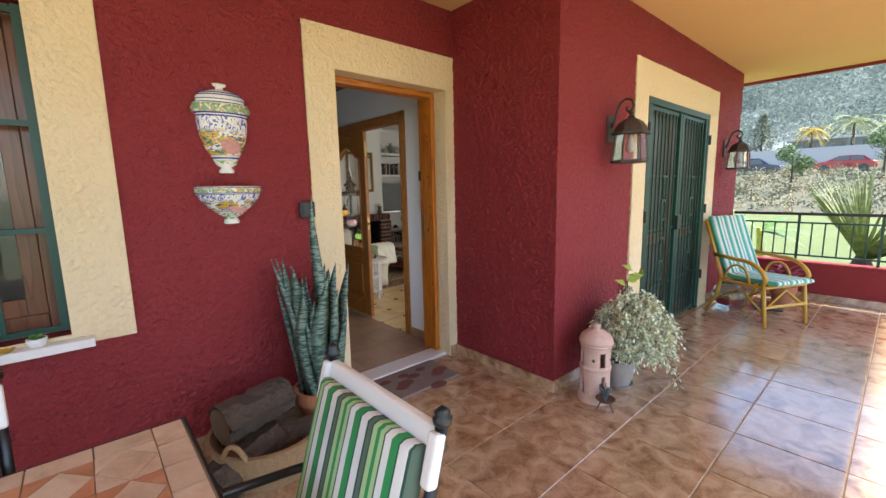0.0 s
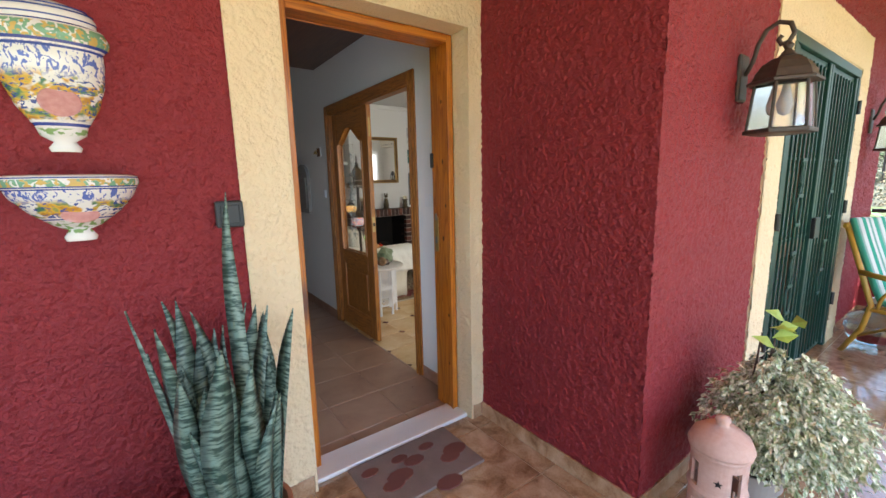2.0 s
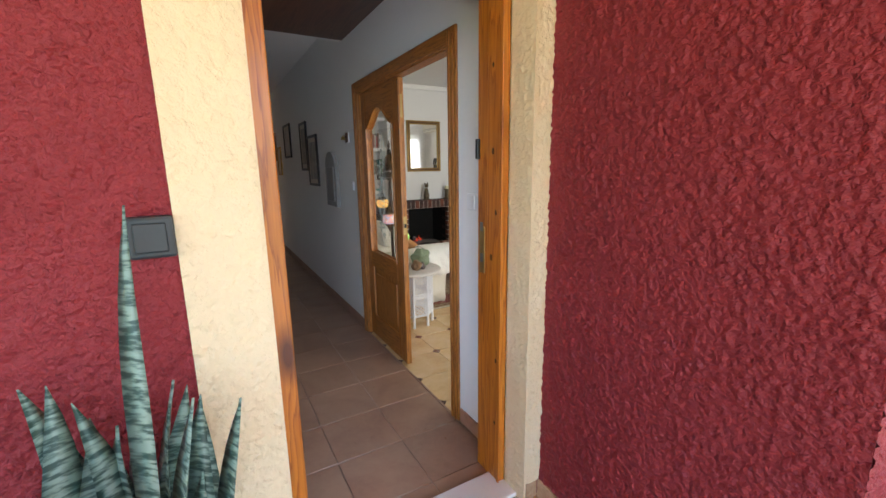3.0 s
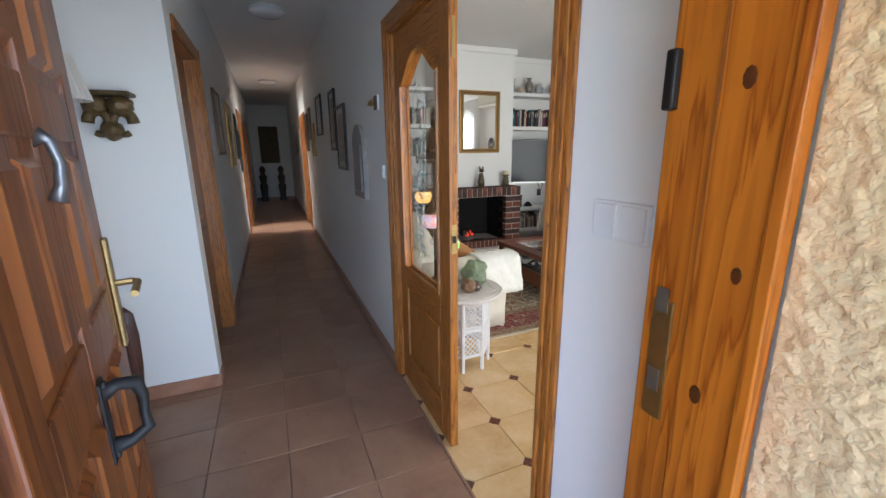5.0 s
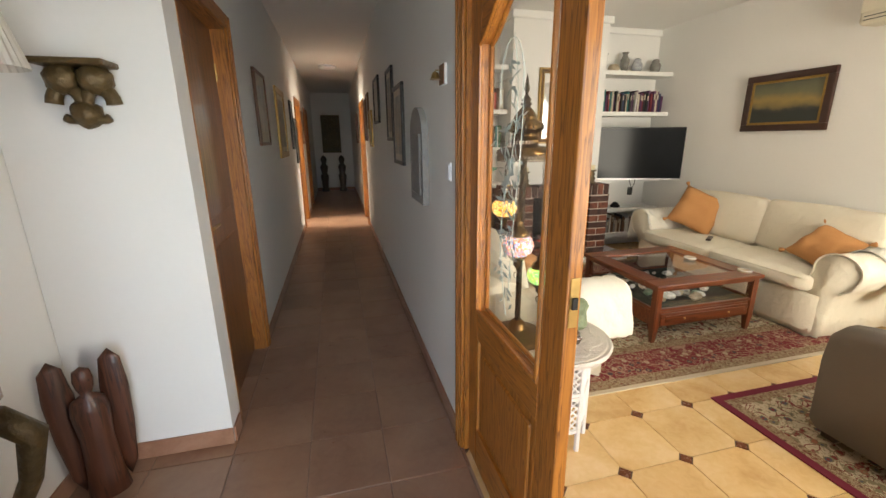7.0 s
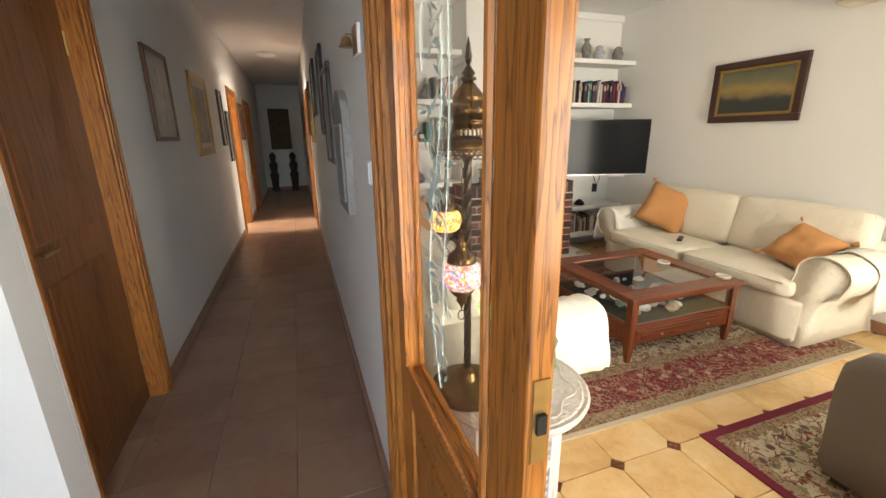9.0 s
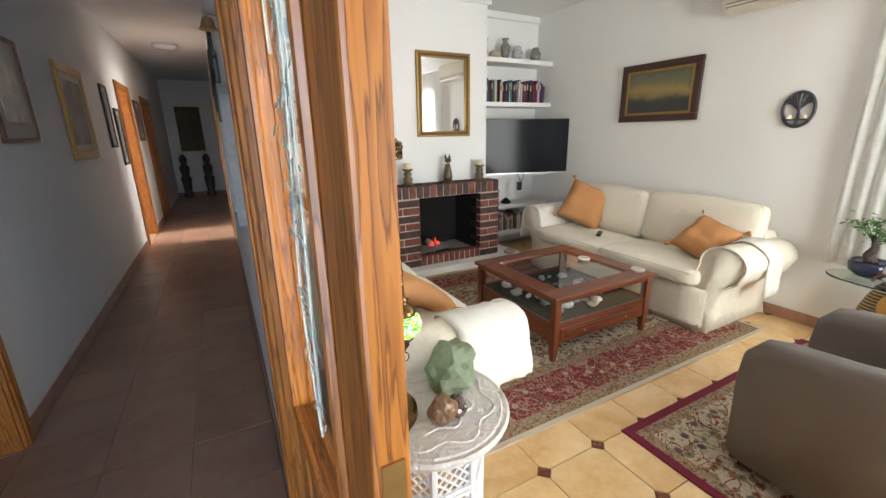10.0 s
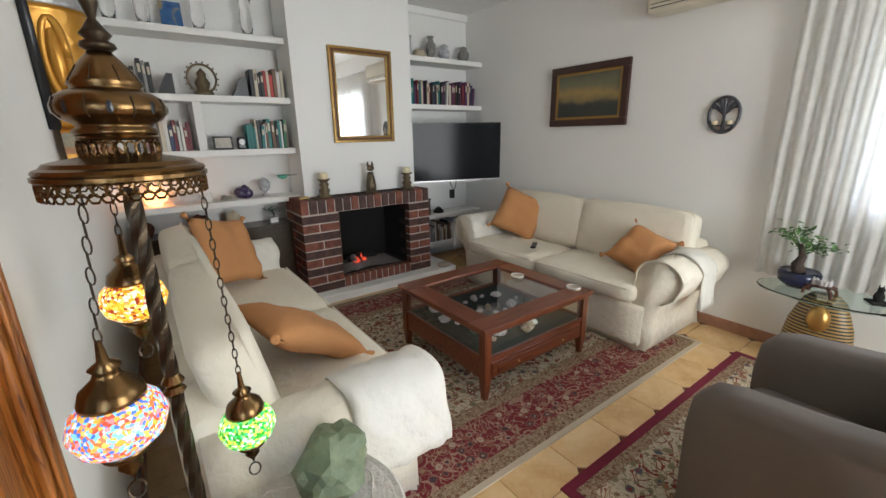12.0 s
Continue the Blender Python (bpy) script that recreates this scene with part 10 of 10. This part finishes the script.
def pine(x, y, h, r, label):
    z = height(x, y)
    t = thing("pine_tree", pose(x, y, z - 0.05), label, "tree")
    part("trunk", bar([(0, 0, 0), (0.05, 0, h * 0.4), (0, 0.03, h * 0.9)], [0.07, 0.05, 0.02], 8), M["bark"], t)
    for k in range(7):
        a = k * 2.4
        part("limb", bar([(0, 0, h * (0.4 + 0.07 * k)), (r * 0.6 * math.cos(a), r * 0.6 * math.sin(a), h * (0.5 + 0.07 * k))], [0.025, 0.01], 6), M["bark"], t)
    bm = bmesh.new()
    for k in range(16):
        a = k * 2.4
        u = (k * 0.618) % 1
        leaf_cloud(bm, Vector((r * 0.62 * math.cos(a) * (1 - 0.45 * u), r * 0.62 * math.sin(a) * (1 - 0.45 * u), h * (0.5 + 0.45 * u))), r * 0.42, 150, 0.075)
    part("crown", bm, M["pine_needles"], t)


pine(34.0, 6.5, 3.0, 1.12, "young round-crowned pine on the bank below the road")
pine(42, 2.9, 3.2, 1.3, "round-crowned pine beside the road")
pine(44, 15.5, 3.0, 1.2, "green pine on the bank beside the road")
# scrub on the bank
bm, bm2 = bmesh.new(), bmesh.new()
for k in range(1000):
    x, y = rng.uniform(24.3, 49.0), rng.uniform(-8, 26)
    r = rng.uniform(0.3, 0.75)
    leaf_cloud(bm if rng.random() < 0.62 else bm2, Vector((x, y, height(x, y) + r * 0.45)), r, 52, 0.08, 0.75)
tagged(link("bushes", bm, M["olive_leaf"]), "grey-green scrub growing on the bank", "bushes", kind="stuff")
tagged(link("dry_grass", bm2, M["dry_leaf"]), "straw-coloured dry scrub on the bank", "dry grass", kind="stuff")
# woods on the hillside
bm = bmesh.new()
for k in range(900):
    x = 66 + 290 * rng.random() ** 1.25
    y = rng.uniform(-0.1, 0.38) * (x + 10) + 3
    r = rng.uniform(0.9, 2.6) * (0.7 + x / 90)
    z = height(x, y)
    if x < 92 and -4 < y < 18:
        continue
    leaf_cloud(bm, Vector((x, y, z + r * 0.6)), r, 330, r * 0.075, 0.8)
tagged(link("woods", bm, M["far_leaf"]), "distant pine and olive woods, haze painted into their colour", "woods", kind="stuff")


def palm(x, y, h, fr, material, label, z=None):
    z = height(x, y) if z is None else z
    t = thing("palm_tree", pose(x, y, z - 0.05), label, "tree")
    part("trunk", bar([(0, 0, 0), (0.05, 0.03, h * 0.5), (0, 0, h)], [0.17, 0.13, 0.12], 10), M["bark"], t)
    for k in range(22):
        a, up = k * 2.399, 0.9 - 1.5 * (k / 22)
        bm = bmesh.new()
        pts = [Vector((0, 0, h)) + Vector((math.cos(a) * fr * s, math.sin(a) * fr * s, fr * (up * s - 0.75 * s * s))) for s in [j / 9 for j in range(10)]]
        tube(bm, pts, 0.02, 4)
        side = Vector((-math.sin(a), math.cos(a), 0))
        for j in range(1, 10):
            for sg in (-1, 1):
                for q in (0, 0.5):
                    p = pts[j - 1].lerp(pts[j], q)
                    small_leaf(bm, p, side * sg + (pts[j] - pts[j - 1]).normalized() * 0.6 - Vector((0, 0, 0.35)), fr * 0.3, 0.03, Vector((0, 0, 1)))
        part("frond", bm, material, t)


palm(64, 9.4, 3.3, 1.5, M["yellow_frond"], "small yellowing palm behind the garden wall")
palm(66, 6.2, 4.1, 2.5, M["palm_frond"], "feathery green palm behind the garden wall")
palm(65, 2.6, 3.4, 2.2, M["palm_frond"], "feathery palm beside the far house")
# dark conifer
t = thing("conifer_tree", pose(75, 16.1, height(75, 16.1) - 0.1), "dark spreading conifer behind the garden wall", "tree")
part("trunk", bar([(0, 0, 0), (0, 0, 6.0)], [0.15, 0.03], 8), M["bark"], t)
bm = bmesh.new()
for k in range(12):
    leaf_cloud(bm, Vector((0.9 * (1 - k / 12) * math.cos(k * 2.4), 0.9 * (1 - k / 12) * math.sin(k * 2.4), 1.4 + 0.4 * k)), 1.15 - 0.06 * k, 130, 0.17)
part("crown", bm, M["olive_leaf"], t)

# far house
hs = thing("house", pose(80, 7.0, 5.2), "long low grey house with a flat roof behind the wall", "house")
M["far_wall"] = mat("grey_house_render", (0.22, 0.22, 0.22), 0.9, var=0.05)
M["roof_white"] = mat("pale_flat_roof", (0.55, 0.55, 0.53), 0.8, var=0.05)
part("wall", bx(0, -6, 0, 6, 6.5, 2.0), M["far_wall"], hs)
part("roof", bx(-0.5, -6.5, 2.0, 6.5, 7, 2.25), M["roof_white"], hs)
for y in (-4.5, -1.5, 1.5, 4.5):
    w_ = part("window", bx(-0.03, y - 0.7, 0.7, 0.02, y + 0.7, 1.6), M["dark_glass"], hs)
    part("frame", bx(-0.05, y - 0.78, 0.62, -0.031, y + 0.78, 0.7), M["white_plastic"], w_)
lp = thing("street_lamp", pose(62, 11.5, 3.4), "thin grey street lamp post behind the wall", "street lamp")
part("pole", bar([(0, 0, 0), (0, 0, 5.2), (-0.5, 0, 5.35)], 0.05, 8), M["far_wall"], lp)
part("head", bx(-0.9, -0.1, 5.3, -0.45, 0.1, 5.4, bevel=0.02), M["far_wall"], lp)


def car(m, paint, label, roof):
    """A parked car seen from its side; length along local y."""
    t = thing("car", m, label, "car", "cars parked on the road")
    bm = bmesh.new()
    low = [(-2.1, 0.32), (-2.15, 0.55), (-2.05, 0.8), (-1.9, 0.88), (-1.0, 0.95), (1.25, 0.95), (2.0, 0.82), (2.12, 0.6), (2.1, 0.32)]
    rows = []
    for x, k in ((-0.86, 0.97), (-0.8, 1.0), (0.8, 1.0), (0.86, 0.97)):
        rows.append([bm.verts.new((x, y * k, 0.32 + (z - 0.32) * k)) for y, z in low])
    for a, b in zip(rows, rows[1:]):
        for i in range(len(low)):
            q = (i + 1) % len(low)
            bm.faces.new((a[i], a[q], b[q], b[i]))
    bm.faces.new(rows[0])
    bm.faces.new(rows[-1])
    part("body", bm, paint, t)
    cab = [(-1.75, 0.93), (-1.25, roof - 0.06), (-0.7, roof), (0.35, roof - 0.02), (1.2, 0.94)]
    bm = bmesh.new()
    a = [bm.verts.new((-0.66 if 0 < i < 4 else -0.78, y, z)) for i, (y, z) in enumerate(cab)]
    b = [bm.verts.new((0.66 if 0 < i < 4 else 0.78, y, z)) for i, (y, z) in enumerate(cab)]
    bm.faces.new(a)
    bm.faces.new(b)
    for i in range(5):
        q = (i + 1) % 5
        bm.faces.new((a[i], a[q], b[q], b[i]))
    part("cabin", bm, paint, t)
    for s in (-1, 1):
        for y0, y1 in ((-1.2, -0.42), (-0.34, 0.62)):
            bm = bmesh.new()
            zt = roof - 0.1
            q = [(y0 - (0.12 if y0 < -1 else 0), 0.98), (y1 + (0.14 if y1 > 0.5 else 0), 0.98), (y1 - (0.2 if y1 > 0.5 else 0), zt), (y0, zt)]
            vv = [bm.verts.new((s * (0.785 - 0.11 * (z - 0.93) / (roof - 0.93)), y, z)) for y, z in q]
            bm.faces.new(vv)
            part("side_window", bm, M["dark_glass"], t)
        for y in (-1.3, 1.32):
            wh = part("wheel", turned([(0.2, -0.09), (0.31, -0.085), (0.32, 0), (0.31, 0.085), (0.2, 0.09)], 24, pose(s * 0.8, y, 0.32, 0, 90, 0)), M["dark_plastic"], t, "black tyre")
            part("rim", turned([(0.0, 0.095), (0.2, 0.092), (0.21, 0.08)], 16, pose(s * 0.8, y, 0.32, 0, 90 * s, 0)), M["pewter"], wh, "silver rim")
        part("door_handle", bx(s * 0.865 - 0.01, -0.3, 0.8, s * 0.865 + 0.01, -0.12, 0.83), M["pewter"], t)
    for s in (-0.6, 0.6):
        part("headlight", bx(s - 0.15, 1.98, 0.66, s + 0.15, 2.1, 0.78, bevel=0.02), M["lamp_glass"], t)
        part("tail_light", bx(s - 0.13, -2.13, 0.64, s + 0.13, -2.02, 0.78, bevel=0.02), M["pink_glaze"], t)
    return t


car(pose(54, 5.75, 2.27, 0, 0, 0), mat("red_car_paint", (0.3, 0.018, 0.025), 0.2, 0.2, var=0.03, bump=0, coat=0.6), "red hatchback parked along the road", 1.42)
car(pose(54, 12.3, 2.27, 0, 0, 180), mat("dark_blue_car_paint", (0.015, 0.025, 0.06), 0.2, 0.2, var=0.03, bump=0, coat=0.6), "dark blue car parked along the road", 1.6)

# fan palm and banana plant by the parapet
fpm = thing("fan_palm", pose(10.9, 2.15, height(10.9, 2.15)), "spiky grey-green yucca clump on the lawn", "plant")
rng = random.Random(41)
for k in range(150):
    a = k * 2.399
    el = radians(12 + 74 * ((k * 0.618) % 1))
    ln = rng.uniform(1.2, 1.95)
    d = Vector((math.cos(a) * math.cos(el), math.sin(a) * math.cos(el), math.sin(el)))
    s = d.cross(Vector((0, 0, 1))).normalized()
    u = s.cross(d)
    bm = bmesh.new()
    prev = None
    for i in range(6):
        q = i / 5
        c = Vector((0, 0, 0.35)) + d * ln * q - Vector((0, 0, 0.28 * q * q))
        w = 0.033 * (1 - q) ** 0.7 + 0.002
        row_ = [bm.verts.new(c - s * w), bm.verts.new(c + u * w * 0.5), bm.verts.new(c + s * w)]
        if prev:
            for j in range(2):
                bm.faces.new((prev[j], prev[j + 1], row_[j + 1], row_[j]))
        prev = row_
    part("blade", bm, M["palm_frond"], fpm)
part("stem", turned([(0.16, 0), (0.14, 0.3), (0.06, 0.5)], 12), M["bark"], fpm)
bn_ = thing("banana_plant", pose(8.45, 3.05, -0.45), "young banana plant with torn broad leaves beside the railing", "plant")
part("stem", bar([(0, 0, 0), (0.02, 0, 0.7), (0, 0.05, 1.25)], [0.07, 0.05, 0.03], 10), M["lime_leaf"], bn_)
for a, ln, up in ((-1.75, 0.62, 0.5), (-1.35, 0.52, 0.15), (1.6, 0.35, 1.4), (-0.5, 0.5, 0.9)):
    bm = bmesh.new()
    d0 = Vector((math.cos(a), math.sin(a), 0))
    s = Vector((-math.sin(a), math.cos(a), 0))
    prev = None
    for i in range(11):
        q = i / 10
        c = Vector((0, 0.04, 1.2)) + d0 * ln * q + Vector((0, 0, ln * (up * q - 0.55 * q * q)))
        w = 0.1 * math.sin(math.pi * min(1, q * 0.92 + 0.06)) * (1 if i % 2 else 0.82)
        row_ = [bm.verts.new(c - s * w - Vector((0, 0, w * 0.35))), bm.verts.new(c), bm.verts.new(c + s * w - Vector((0, 0, w * 0.35)))]
        if prev:
            for j in range(2):
                bm.faces.new((prev[j], prev[j + 1], row_[j + 1], row_[j]))
        prev = row_
    part("leaf", bm, M["green_leaf"], bn_, smooth=True)

# ---- floors: tiles ----
def slab_mesh(w, d, h=0.006, bev=0.0025):
    me = bpy.data.meshes.new("tile")
    b = bev
    vs = [(-w / 2, -d / 2, -h), (w / 2, -d / 2, -h), (w / 2, d / 2, -h), (-w / 2, d / 2, -h), (-w / 2, -d / 2, -b), (w / 2, -d / 2, -b), (w / 2, d / 2, -b), (-w / 2, d / 2, -b),
          (-w / 2 + b, -d / 2 + b, 0), (w / 2 - b, -d / 2 + b, 0), (w / 2 - b, d / 2 - b, 0), (-w / 2 + b, d / 2 - b, 0)]
    fs = [(8, 9, 10, 11)] + [(i + o, (i + 1) % 4 + o, (i + 1) % 4 + o + 4, i + o + 4) for o in (0, 4) for i in range(4)]
    me.from_pydata(vs, [], fs)
    return me


def lay(parent, material, x0, x1, y0, y1, ox, oy, pitch, joint, jig=0.0008):
    """A square grid of tiles clipped to a rectangle."""
    cache, rg = {}, random.Random(3)
    for i in range(math.floor((x0 - ox) / pitch), math.ceil((x1 - ox) / pitch)):
        for j in range(math.floor((y0 - oy) / pitch), math.ceil((y1 - oy) / pitch)):
            a, b = max(x0, ox + i * pitch + joint / 2), min(x1, ox + (i + 1) * pitch - joint / 2)
            c, d = max(y0, oy + j * pitch + joint / 2), min(y1, oy + (j + 1) * pitch - joint / 2)
            if b - a < 0.01 or d - c < 0.01:
                continue
            k = (round(b - a, 3), round(d - c, 3))
            if k not in cache:
                cache[k] = slab_mesh(*k)
                cache[k].materials.append(material)
            ob = new("tile", cache[k])
            ob.parent = parent
            ob.location = ((a + b) / 2, (c + d) / 2, rg.uniform(-jig, 0))


floor_of = {o.name: o for o in scene.objects if o.name.startswith("floor_")}
lay(floor_of["floor_porch"], M["porch_tile"], -1.5, 7.85, -0.3, 4.30, 4.013, 2.30, 0.467, 0.006)
lay(floor_of["floor_hall"], M["hall_tile"], 1.84, HR, 4.472, 17.8, 2.93, 6.345, 0.355, 0.0035)
# octagons with brown insets
OX, OY, PT, CUT = 4.315, 6.125, 0.3315, 0.036
oct_me = bpy.data.meshes.new("octagon_tile")
q = PT / 2 - 0.002
c_ = CUT
ring = [(-q + c_, -q), (q - c_, -q), (q, -q + c_), (q, q - c_), (q - c_, q), (-q + c_, q), (-q, q - c_), (-q, -q + c_)]
vs = [(x * 0.994, y * 0.994, 0) for x, y in ring] + [(x, y, -0.0025) for x, y in ring] + [(x, y, -0.006) for x, y in ring]
oct_me.from_pydata(vs, [], [tuple(range(8))] + [(i + o, i + o + 8, (i + 1) % 8 + o + 8, (i + 1) % 8 + o) for o in (0, 8) for i in range(8)])
oct_me.materials.append(M["living_tile"])
ins_me = slab_mesh(0.046, 0.046)
ins_me.materials.append(M["brown_inset"])
for i in range(-2, 9):
    for j in range(-8, 11):
        x, y = OX + (i + 0.5) * PT, OY + (j + 0.5) * PT
        if HR + 0.1 < x < 7.3 and 3.6 < y < 9.7:
            ob = new("tile", oct_me)
            ob.parent, ob.location = floor_of["floor_living"], (x, y, 0)
        x, y = OX + i * PT, OY + j * PT
        if HR + 0.03 < x < 7.28 and 3.6 < y < 9.7:
            ob = new("inset_tile", ins_me)
            ob.parent, ob.location, ob.rotation_euler = floor_of["floor_living"], (x, y, 0), (0, 0, radians(45))
lay(floor_of["floor_living"], M["living_tile"], HR, OX - 2 * PT + 0.002, 3.5, 9.7, OX - 3 * PT, OY, PT, 0.004)
